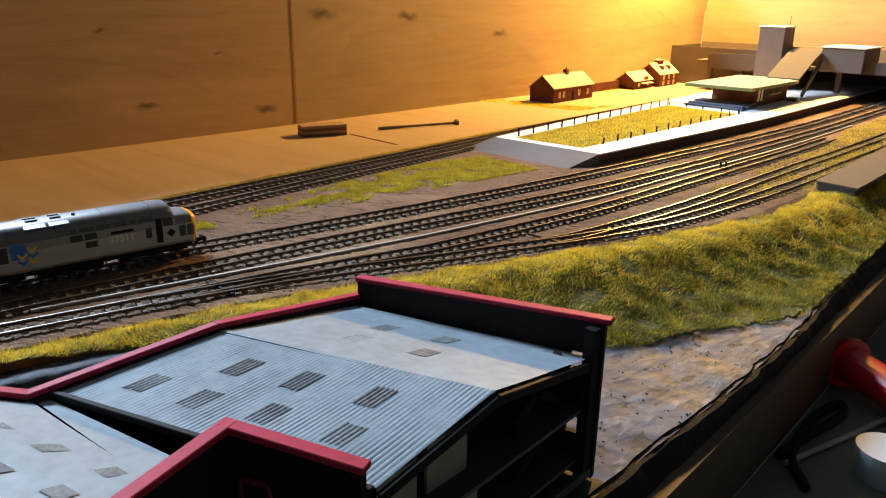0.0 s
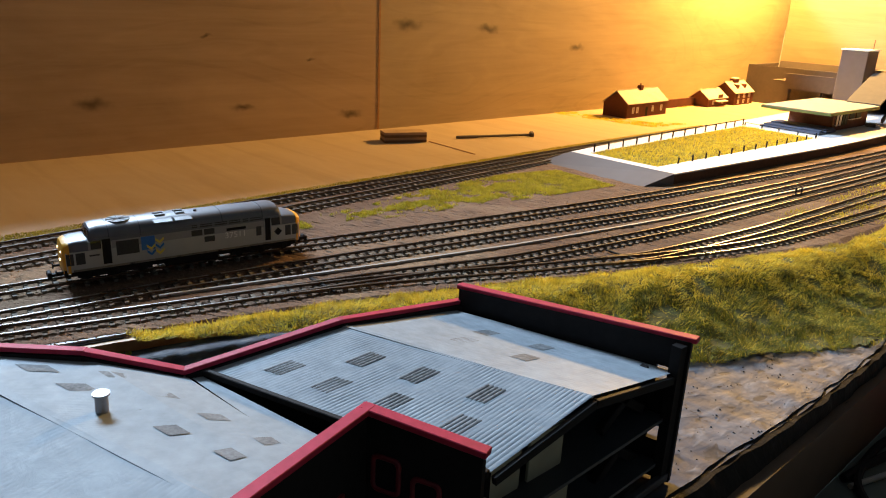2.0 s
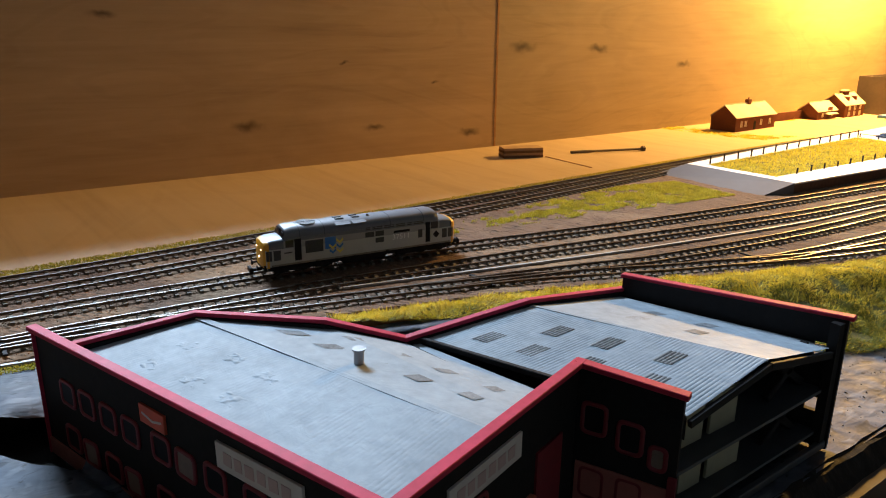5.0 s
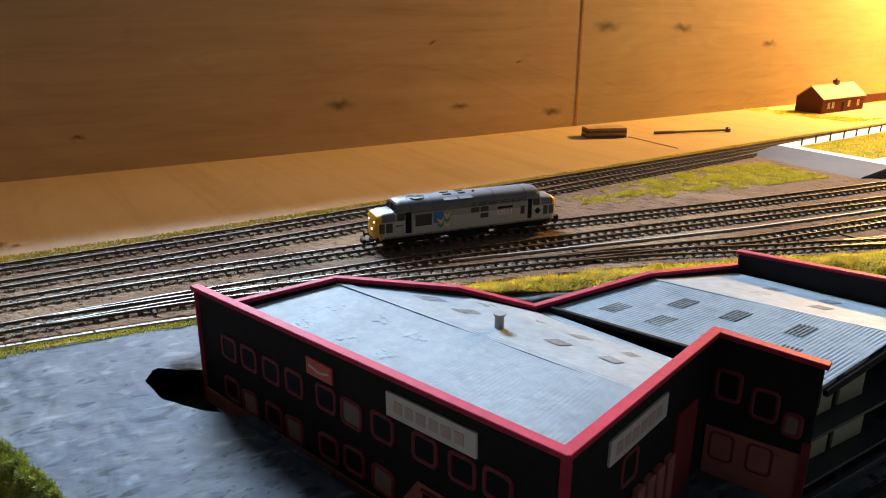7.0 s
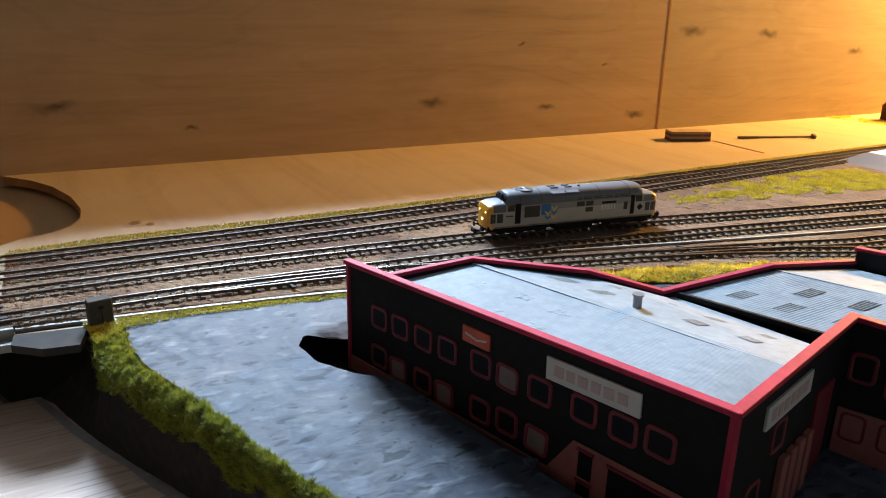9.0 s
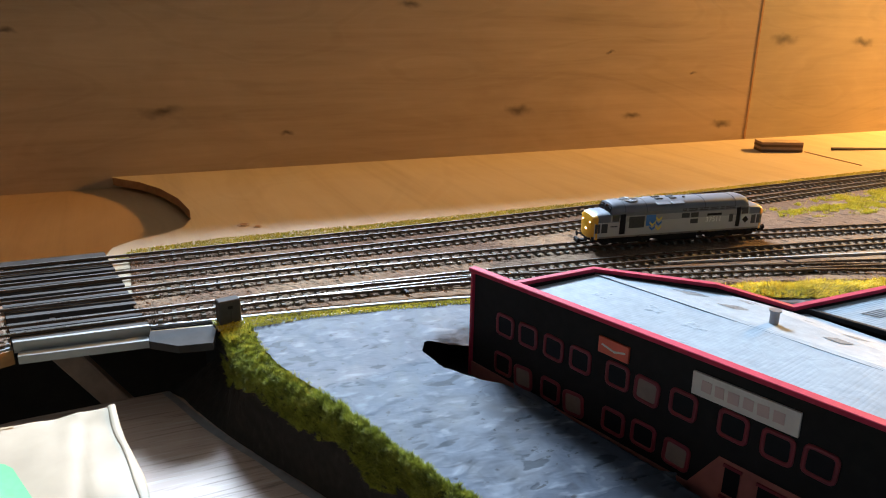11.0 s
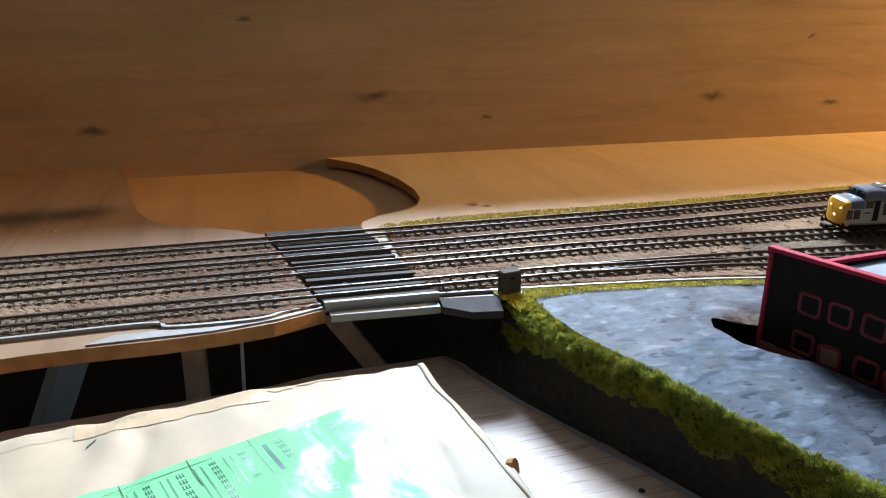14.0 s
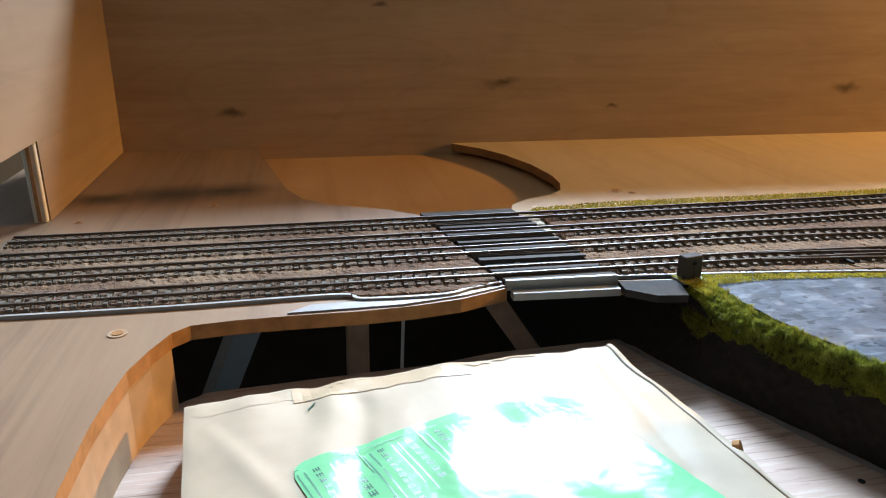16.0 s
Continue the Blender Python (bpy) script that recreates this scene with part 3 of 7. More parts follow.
beam("support_beam", "blue-grey painted support beam under the baseboard", (-0.300, -0.2125, -0.012), (-0.300, -0.268, -0.140), 0.010, 0.016, M_BLUEGREY)
beam("support_beam", "pale edge batten beside the painted beam", (-0.294, -0.2205, -0.012), (-0.294, -0.2755, -0.140), 0.004, 0.005, M_STRIP)
beam("support_post", "brown wooden support post under the baseboard", (-0.300, -0.1655, -0.012), (-0.300, -0.1675, -0.16), 0.010, 0.0125, M_POST)
beam("support_brace", "brown wooden brace under the bridge", (-0.300, -0.106, -0.010), (-0.300, -0.036, -0.115), 0.008, 0.012, M_POST)
wire_ob = empty("hanging_wire", "thin white wire hanging under the baseboard", "wire")
part("wire_core", cyl((-0.296, -0.139, -0.006), (-0.296, -0.1435, -0.12), 0.0010, 8), M_CABLE, wire_ob)

# near fascia below the yard
FRONT = [(0.31, 0.010), (0.34, 0.011), (0.404, 0.0145), (0.48, 0.015), (0.556, 0.010), (0.654, 0.0125), (0.80, 0.013), (1.48, 0.013)]
structure(part("fascia_board", box(0.016, 0.12, -0.0565, 0.0222, 1.48, -0.020), M_FASCIA), "tan hardboard fascia under the layout's front edge", "fascia")

# the room around, with its window
X0, X1, Y0, Y1, Z0, Z1 = WIN_X, 2.0, -2.0, 3.0, -0.95, 1.55
structure(part("room_floor", box(X0, Y0, Z0 - 0.01, X1, Y1, Z0), M_FLOOR), "dull grey floor", "floor")
structure(part("room_ceiling", box(X0, Y0, Z1, X1, Y1, Z1 + 0.01), M_ROOM), "plain ceiling", "ceiling")
structure(part("room_wall_front", box(X1, Y0, Z0, X1 + 0.1, Y1, Z1), M_ROOM), "plain plastered wall", "wall")
structure(part("room_wall_left", box(X0, Y0 - 0.1, Z0, X1, Y0, Z1), M_ROOM), "plain plastered wall", "wall")
structure(part("room_wall_right", box(X0, Y1, Z0, X1, Y1 + 0.1, Z1), M_ROOM), "plain plastered wall", "wall")
bm = bmesh.new()
for y0, z0, y1, z1 in ((Y0, Z0, Y1, WIN_Z0), (Y0, WIN_Z1, Y1, Z1), (Y0, WIN_Z0, WIN_Y - WIN_W / 2, WIN_Z1), (WIN_Y + WIN_W / 2, WIN_Z0, Y1, WIN_Z1)):
    add_box(bm, X0 - 0.1, y0, z0, X0, y1, z1)
structure(part("room_wall_back", bm, M_ROOM), "plain plastered wall with a window", "wall")
win = structure(part("window_1", box(X0 - 0.06, WIN_Y - 0.02, WIN_Z0, X0 - 0.03, WIN_Y + 0.02, WIN_Z1), M_PLAT), "white window frame", "window")
for z0, z1 in ((WIN_Z0, WIN_Z0 + 0.04), (WIN_Z1 - 0.04, WIN_Z1)):
    part("window_frame", box(X0 - 0.06, WIN_Y - WIN_W / 2, z0, X0 - 0.03, WIN_Y + WIN_W / 2, z1), M_PLAT, win)

# ---- ballast and tracks ----
T1 = [(-0.345, -0.33), (-0.2, -0.328), (0.0, -0.3265), (0.14, -0.3253), (0.256, -0.3289), (0.32, -0.3311), (0.505, -0.3354), (0.666, -0.3398), (0.85, -0.3437), (1.1, -0.3461), (1.47, -0.345)]
T2 = [(-0.345, -0.301), (-0.2, -0.2995), (0.0, -0.298), (0.13, -0.2971), (0.246, -0.2991), (0.31, -0.3028), (0.43, -0.3101), (0.5, -0.3135), (0.635, -0.3208), (0.80, -0.3329), (0.90, -0.342)]
T3 = [(-0.345, -0.274), (-0.2, -0.273), (0.0, -0.2715), (0.1, -0.267), (0.23, -0.2539), (0.28, -0.2479), (0.37, -0.23), (0.44, -0.2159), (0.486, -0.2078), (0.6, -0.1899), (0.74, -0.1733), (0.84, -0.1619), (0.95, -0.1524), (1.1, -0.1451), (1.47, -0.137)]
T4 = [(-0.345, -0.244), (-0.2, -0.243), (0.0, -0.2395), (0.11, -0.2342), (0.222, -0.2231), (0.266, -0.2167), (0.35, -0.2035), (0.44, -0.1864), (0.58, -0.1602), (0.697, -0.1472), (0.787, -0.1397), (0.9, -0.1315), (1.06, -0.123), (1.47, -0.112)]
T5 = [(0.03, -0.2384), (0.105, -0.2293), (0.16, -0.2159), (0.214, -0.2017), (0.254, -0.1914), (0.328, -0.1739), (0.39, -0.1561), (0.42, -0.1489), (0.533, -0.131), (0.64, -0.1227), (0.723, -0.1167), (0.829, -0.1087), (0.93, -0.1038)]
T6 = [(0.27, -0.1874), (0.324, -0.17), (0.38, -0.1458), (0.403, -0.1353), (0.45, -0.1177), (0.489, -0.1063), (0.578, -0.0947), (0.661, -0.0893), (0.763, -0.0837), (0.88, -0.0755), (1.1, -0.0651), (1.35, -0.0571)]
T7 = [(0.44, -0.1209), (0.489, -0.1013), (0.549, -0.0832), (0.616, -0.0731), (0.694, -0.0648), (0.815, -0.057), (1.1, -0.0421), (1.35, -0.0331)]
BED_FAR = [(-0.345, -0.342), (0.0, -0.339), (0.14, -0.3378), (0.3, -0.343), (0.5, -0.3475), (0.7, -0.3532), (1.0, -0.3572), (1.5, -0.3575)]
BED_NEAR = [(-0.345, -0.2345), (-0.25, -0.2320), (-0.179, -0.2325), (-0.167, -0.2260), (-0.132, -0.2245), (-0.118, -0.2295), (-0.05, -0.232), (0.0, -0.227), (0.1, -0.213), (0.2, -0.187), (0.3, -0.159), (0.4, -0.1208), (0.5, -0.0825), (0.6, -0.0508), (0.75, -0.04), (0.9, -0.0305), (1.5, -0.0075)]
RAIL_TOP, RAIL_FOOT = 0.0046, 0.0032
BRIDGE = (-0.119, -0.047)

rng = np.random.default_rng(4)


def bed_patch(name, y0, y1, label, skew=0.0):
    """Gravel from y0 to y1; the last stretch may run askew to meet the bridge."""
    ys, us = np.arange(y0, y1, 0.0019), np.linspace(0, 1, 62)
    far = np.interp(ys, [p[0] for p in BED_FAR], [p[1] for p in BED_FAR])
    near = np.interp(ys, [p[0] for p in BED_NEAR], [p[1] for p in BED_NEAR])
    verts = []
    for i, y in enumerate(ys):
        x = far[i] + (near[i] - far[i]) * us
        z = 0.0019 + rng.normal(0, 0.00019, len(us))
        yy = y + skew * (us - 0.48) * max(0.0, (y - y1 + 0.03) / 0.03)
        for cl in TRACKS:
            d = np.abs(x - np.interp(y, [p[0] for p in cl], [p[1] for p in cl], left=9, right=9))
            z -= 0.0006 * np.exp(-(d / 0.006) ** 2)
        z[0], z[-1] = 0.0002, 0.0002
        verts += [(x[k] + rng.normal(0, 0.0003), yy[k] + rng.normal(0, 0.0004), z[k]) for k in range(len(us))]
    n = len(us)
    faces = [(i * n + k, i * n + k + 1, (i + 1) * n + k + 1, (i + 1) * n + k) for i in range(len(ys) - 1) for k in range(n - 1)]
    return structure(mesh_of(name, verts, faces, M_BALLAST), label, "ballast")


TRACKS = (T1, T2, T3, T4, T5, T6, T7)
bed_patch("ballast_west", -0.3455, -0.112, "brown gravel ballast between the tracks", 0.022)
bed_patch("ballast_east", -0.052, 1.478, "brown gravel ballast between the tracks")

# loose stones on top of the bed
def stones(name, count, y0, y1, seed, label):
    r = np.random.default_rng(seed)
    verts, faces = [], []
    base = np.array([(1, 0, 0), (-1, 0, 0), (0, 1, 0), (0, -1, 0), (0, 0, 1)], float)
    tri = ((0, 2, 4), (2, 1, 4), (1, 3, 4), (3, 0, 4))
    for _ in range(count):
        y = y0 + (y1 - y0) * r.random() ** 1.5
        x = at_y(BED_FAR, y) + (at_y(BED_NEAR, y) - at_y(BED_FAR, y)) * r.random()
        k, a = len(verts), r.uniform(0, 6.28)
        c, s, sz = math.cos(a), math.sin(a), r.uniform(0.0003, 0.0007)
        for b in base:
            q = b * r.uniform(0.6, 1.2) * sz
            verts.append((x + c * q[0] - s * q[1], y + s * q[0] + c * q[1], 0.0016 + q[2]))
        faces += [tuple(k + i for i in f) for f in tri]
    return tagged(mesh_of(name, verts, faces, M_STONES), label, "gravel", kind="stuff")


stones("ballast_stones", 26000, -0.052, 0.9, 5, "loose brown and pale ballast stones")
stones("ballast_stones", 7000, -0.345, -0.115, 6, "loose brown and pale ballast stones")

# one sleeper, shared by all
bm = bmesh.new()
add_box(bm, -0.0085, -0.00095, 0.0006, 0.0085, 0.00095, 0.0031)
for s in (-1, 1):
    for o in (-0.0012, 0.0012):
        add_box(bm, s * 0.00465 + o - 0.0004, -0.0006, 0.0031, s * 0.00465 + o + 0.0004, 0.0006, 0.0037)
bmesh.ops.delete(bm, geom=[f for f in bm.faces if f.normal.z < -0.9], context="FACES_ONLY")
SLEEPER = bpy.data.meshes.new("sleeper")
bm.to_mesh(SLEEPER)
bm.free()
SLEEPER.materials.append(M_SLEEPER)


def rail_mesh(line, off, parent, head):
    """A rail: web in rust, head in worn steel."""
    prof = [(-0.0007, RAIL_FOOT), (-0.0007, RAIL_FOOT + 0.0003), (-0.00022, RAIL_FOOT + 0.0005), (-0.00026, RAIL_TOP - 0.0004), (-0.0004, RAIL_TOP - 0.00035), (-0.0004, RAIL_TOP), (0.0004, RAIL_TOP), (0.0004, RAIL_TOP - 0.00035), (0.00026, RAIL_TOP - 0.0004), (0.00022, RAIL_FOOT + 0.0005), (0.0007, RAIL_FOOT + 0.0003), (0.0007, RAIL_FOOT)]
    verts, faces, mats = [], [], []
    n = len(prof)
    for i, p in enumerate(line):
        d = (line[min(i + 1, len(line) - 1)] - line[max(i - 1, 0)]).normalized()
        side = Vector((d.y, -d.x, 0))
        for u, z in prof:
            verts.append(p + side * (off + u) + Vector((0, 0, z)))
        if i:
            for k in range(n - 1):
                a = (i - 1) * n + k
                faces.append((a, a + 1, a + n + 1, a + n))
                mats.append(1 if k in (4, 5, 6) else 0)
    ob = mesh_of("rail", verts, faces, M_RUST, parent)
    ob.data.materials.append(head)
    ob.data.polygons.foreach_set("material_index", mats)
    return ob


def track(centre, label, lift=0.0, skip=(), start=-1.0, head=None):
    e = empty("railway_track", label, "track", "tracks on the baseboard")
    line = even(curve_through([(x, y, lift) for y, x in centre], 400), 0.004)
    for s in (-0.00465, 0.00465):
        rail_mesh(line, s, e, head or M_RAIL)
    far_v, far_f = [], []
    for p, q in zip(even(line, 0.0062), even(line, 0.0062)[1:]):
        if BRIDGE[0] - 0.002 < p.y < BRIDGE[1] + 0.002 or p.y < start:
            continue
        if any(abs(p.x - at_y(o, p.y)) < 0.0075 and o[0][0] <= p.y <= o[-1][0] for o in skip):
            continue
        d = q - p
        yaw = math.degrees(math.atan2(-d.x, d.y)) + random.uniform(-1.5, 1.5)
        m = pose(p.x, p.y, lift + random.uniform(-0.00015, 0.0001), 0, 0, yaw)
        if p.y < 1.0:
            ob = new("sleeper", SLEEPER)
            ob.parent, ob.matrix_basis = e, m
        else:
            k = len(far_v)
            far_v += [m @ v.co for v in SLEEPER.vertices]
            far_f += [tuple(k + i for i in f.vertices) for f in SLEEPER.polygons]
    if far_v:
        tagged(mesh_of("distant_sleepers", far_v, far_f, M_SLEEPER, e), kind="stuff")
    return e


track(T1, "dull weathered track beside the grass fringe", head=M_RAILDULL)
track(T2, "dull track joining the one beside it", -0.0001, (T1,), head=M_RAILDULL)
track(T3, "track with polished rails carrying the locomotive")
track(T4, "track with polished rails and dark sleepers")
track(T5, "siding with bright polished rails", -0.0002, (T4,))
track(T6, "siding running into the yellow grass", -0.0003, (T5,))
track(T7, "outer siding beside the grass bank", -0.0004, (T6,))


# point blades' tie bars and check rails at the turnouts
def tie_bar(x, y):
    e = empty("tie_bar", "black point tie bar across the rails", "point part", "tie bars at the points")
    part("bar", box(x - 0.011, y - 0.0009, 0.0026, x + 0.011, y + 0.0009, 0.0036, bevel=0.0002), M_BLACK, e)


tie_bar(-0.2335, 0.075)
tie_bar(-0.1815, 0.300)
tie_bar(-0.1195, 0.465)

# long pale strips: a code of thin plastic along the bed and along the board's edge
def strip(name, label, pts, w, h, z, mat, n=80):
    line = curve_through([(x, y, z) for y, x in pts], n)
    bm = bmesh.new()
    prev = None
    for i, p in enumerate(line):
        d = (line[min(i + 1, n - 1)] - line[max(i - 1, 0)]).normalized()
        s = Vector((d.y, -d.x, 0)) * (w / 2)
        ring = [bm.verts.new(q) for q in (p - s, p - s + Vector((0, 0, h)), p + s + Vector((0, 0, h)), p + s)]
        if prev:
            for k in range(4):
                bm.faces.new((prev[k], prev[(k + 1) % 4], ring[(k + 1) % 4], ring[k]))
        else:
            bm.faces.new(ring)
        prev = ring
    bm.faces.new(list(reversed(prev)))
    bmesh.ops.recalc_face_normals(bm, faces=bm.faces[:])
    return tagged(part(name, bm, mat), label, "strip")


strip("cable_trough", "pale concrete-coloured cable trough beside the track", [(0.232, -0.2149), (0.262, -0.2078), (0.34, -0.1892), (0.404, -0.1747), (0.44, -0.1674), (0.562, -0.147), (0.67, -0.1377), (0.753, -0.129), (0.866, -0.1203), (1.043, -0.1133)], 0.0016, 0.0012, 0.002, M_STRIP)
EDGE_STRIP = [(-0.345, -0.2345), (-0.25, -0.2320), (-0.179, -0.2325), (-0.167, -0.2260), (-0.132, -0.2245), (-0.118, -0.2295), (-0.102, -0.2340)]
strip("edge_strip", "pale plastic strip along the ballast's edge", [(y, x + 0.0008) for y, x in EDGE_STRIP], 0.0017, 0.0018, 0.0, M_STRIP)
strip("edge_strip", "pale plastic strip along the ballast's edge", [(-0.046, -0.2315), (-0.017, -0.2285), (0.045, -0.221), (0.095, -0.213), (0.16, -0.1977), (0.205, -0.1879), (0.235, -0.1813)], 0.0018, 0.0016, 0.0, M_STRIP)
# thin black strip put in for the shadow line below the edging
strip("edge_shadow_strip", "black strip drawn as the shadow under the pale edging", [(-0.046, -0.2298), (-0.017, -0.2268), (0.045, -0.2193), (0.095, -0.2114), (0.16, -0.196), (0.205, -0.1862)], 0.0012, 0.0006, 0.0, M_BLACK)
structure(part("edge_paint", prism([(-0.2300, -0.1015), (-0.2225, -0.122), (-0.2175, -0.150), (-0.2170, -0.20), (-0.224, -0.19), (-0.2240, -0.165), (-0.2230, -0.133), (-0.2280, -0.118), (-0.2320, -0.102)][::-1], -0.0005, 0.0008), M_PALEPAINT), "pale painted margin beside the strip", "trim")

# the plastic girder bridge over the gap
bridge = empty("girder_bridge", "grey plastic girder bridge between the boards", "bridge")


def deck_x(f, y):
    """f from 0 at the far side to 1 at the near side of the deck."""
    w = (y - BRIDGE[0]) / (BRIDGE[1] - BRIDGE[0])
    a, b = -0.3485, -0.2320 + 0.003 * w
    return a + (b - a) * f


def deck_piece(name, f0, f1, z0, z1, mat, y0=None, y1=None, label=""):
    ya = (lambda f: -0.1225 + 0.022 * f) if y0 is None else (lambda f: y0)
    yb = (lambda f: -0.0655 + 0.019 * f) if y1 is None else (lambda f: y1)
    pts = [(deck_x(f0, ya(f0)), ya(f0)), (deck_x(f1, ya(f1)), ya(f1)), (deck_x(f1, yb(f1)), yb(f1)), (deck_x(f0, yb(f0)), yb(f0))]
    return part(name, prism(pts, z0, z1), mat, bridge, label)


deck_piece("floor_plate", 0.0, 1.0, -0.004, -0.0012, M_BLACK)
for k, (a, b) in enumerate(((0.0, 0.10), (0.135, 0.20), (0.225, 0.245), (0.27, 0.30), (0.345, 0.425), (0.45, 0.475), (0.50, 0.525), (0.575, 0.655), (0.68, 0.705), (0.73, 0.76), (0.80, 0.875), (0.90, 0.925), (0.95, 0.985))):
    deck_piece("deck_plank", a, b, -0.001, 0.0020 if b - a > 0.05 else 0.0028, M_PLASTIC)
for k, (a, b) in enumerate(((0.105, 0.13), (0.305, 0.34), (0.535, 0.57), (0.765, 0.795))):
    deck_piece("cross_rib", a, b, -0.001, 0.0012, M_PLASTIC, -0.0885, -0.0860)
deck_piece("near_girder", 0.992, 1.008, -0.002, 0.0030, M_STRIP, label="pale grey girder edge")
part("girder_web", prism([(-0.2295, -0.0985), (-0.2245, -0.0985), (-0.2215, -0.0475), (-0.2265, -0.0475)], -0.0048, -0.0012), M_STRIP, bridge, "pale grey girder web")

# the rounded grey landing at the bridge's end, with the relay cabinet on it
structure(part("bridge_landing", prism([(-0.2275, -0.0465), (-0.2170, -0.0475), (-0.2075, -0.036), (-0.2055, -0.022), (-0.2235, -0.018)], -0.0032, 0.0004), M_LANDING), "grey rounded landing at the bridge's end", "abutment")
relay = empty("relay_cabinet", "small grey trackside relay cabinet", "cabinet", at=pose(-0.2240, -0.0125, 0.0, 0, 0, 10))
part("body", box(-0.0028, -0.0050, 0.0008, 0.0028, 0.0050, 0.0125, bevel=0.0004), M_PLASTIC, relay)
part("plinth", box(-0.0045, -0.0066, 0.0, 0.0055, 0.0066, 0.0012), M_STRIP, relay, "pale plinth")
for s in (-1, 1):
    part("door", box(0.0028, s * 0.0024 - 0.0021, 0.0018, 0.0031, s * 0.0024 + 0.0021, 0.0117), M_PLASTIC, relay)
part("vent", box(0.0031, -0.0011, 0.0086, 0.0033, 0.0011, 0.0100), M_BLACK, relay)
buf = empty("track_marker", "pair of tiny dark posts beside the siding", "marker post")
part("post", box(-0.1370, 0.7180, 0.001, -0.1358, 0.7190, 0.0085), M_BLACK, buf)
part("post", box(-0.1335, 0.7200, 0.001, -0.1323, 0.7210, 0.0085), M_BLACK, buf)

# ---- yard, banks and grass ----
from mathutils.geometry import intersect_point_line

def sstep(a, b, v):
    t = np.clip((v - a) / (b - a), 0, 1)
    return t * t * (3 - 2 * t)


WALL_A, WALL_B = np.array((-0.157, 0.080)), np.array((0.002, 0.124))
WALL_E = (WALL_B - WALL_A) / np.linalg.norm(WALL_B - WALL_A)
WALL_N = np.array((WALL_E[1], -WALL_E[0]))


def ground_z(x, y):
    x, y = np.asarray(x, float), np.asarray(y, float)
    z = 0.0012 - 0.008 * sstep(-0.10, 0.0, x) * sstep(0.20, 0.32, y) - 0.006 * sstep(-0.15, 0.0, x) * (1 - sstep(0.20, 0.32, y))
    px, py = x - WALL_A[0], y - WALL_A[1]
    along, off = px * WALL_E[0] + py * WALL_E[1], px * WALL_N[0] + py * WALL_N[1]
    trench = sstep(0.011 - 0.006 * sstep(0.02, 0.09, along), 0.002, off) * sstep(-0.022, -0.004, along)
    return z - 0.006 * trench


YARD = [(-0.2225, -0.003), (-0.196, -0.004), (-0.172, 0.0), (-0.130, 0.016), (-0.095, 0.026), (-0.06, 0.040), (-0.02, 0.057), (0.012, 0.071), (0.012, 0.31), (0.0135, 0.34), (0.0150, 0.404), (0.0150, 0.48),
        (0.011, 0.556), (0.0125, 0.76), (-0.06, 0.76), (-0.056, 0.61), (-0.122, 0.41), (-0.158, 0.31), (-0.184, 0.21), (-0.207, 0.11), (-0.220, 0.0)]
PIT = [(-0.172, 0.0635), (-0.163, 0.0585), (-0.147, 0.061), (-0.132, 0.0715), (-0.122, 0.082), (-0.135, 0.0875), (-0.156, 0.084), (-0.168, 0.088)]
EDGE_LO, EDGE_HI = YARD[:8], YARD[14:][::-1]
cols, rows = 150, 480
gx = np.linspace(-0.2225, 0.0125, cols)
lo = np.interp(gx, [p[0] for p in EDGE_LO], [p[1] for p in EDGE_LO])
hi = np.interp(gx, [p[0] for p in EDGE_HI], [p[1] for p in EDGE_HI], right=0.76)
hi[gx > -0.058] = 0.76
lo -= np.array([abs(noise.noise((a * 120, 2.0, 0.1))) * 0.0014 for a in gx])
vv = np.linspace(0, 1, rows)
vx = np.repeat(gx[:, None], rows, 1)
vy = lo[:, None] + (hi - lo)[:, None] * vv[None, :]
vx = vx + ((np.interp(vy, [p[0] for p in FRONT], [p[1] for p in FRONT], left=0.0105) - 0.0125) * (np.arange(cols) / (cols - 1))[:, None] ** 8)
lump = np.array([noise.noise((a * 60, b * 60, 0.3)) * 0.0006 + noise.noise((a * 190, b * 190, 1.7)) * 0.00032 for a, b in zip(vx.ravel(), vy.ravel())])
vz = ground_z(vx.ravel(), vy.ravel()) + lump
open_ = inside(PIT, vx.ravel(), vy.ravel()).reshape(vx.shape)
verts = np.stack([vx.ravel(), vy.ravel(), vz], 1)
faces = [(i * rows + j, (i + 1) * rows + j, (i + 1) * rows + j + 1, i * rows + j + 1) for i in range(cols - 1) for j in range(rows - 1) if not (open_[i, j] and open_[i + 1, j + 1] and open_[i + 1, j] and open_[i, j + 1])]
# corners inside the hole are drawn back to its broken edge
for n in np.nonzero(open_.ravel())[0]:
    p = Vector((verts[n][0], verts[n][1]))
    best = min((intersect_point_line(p, Vector(a), Vector(b)) + (Vector(a), Vector(b)) for a, b in zip(PIT, PIT[1:] + PIT[:1])), key=lambda q: (q[2].lerp(q[3], min(1, max(0, q[1]))) - p).length)
    q = best[2].lerp(best[3], min(1, max(0, best[1])))
    verts[n][0], verts[n][1] = q.x, q.y
structure(mesh_of("ground_yard", verts, faces, M_GREY, smooth=True), "grey painted plaster yard with cracks and chips", "ground")

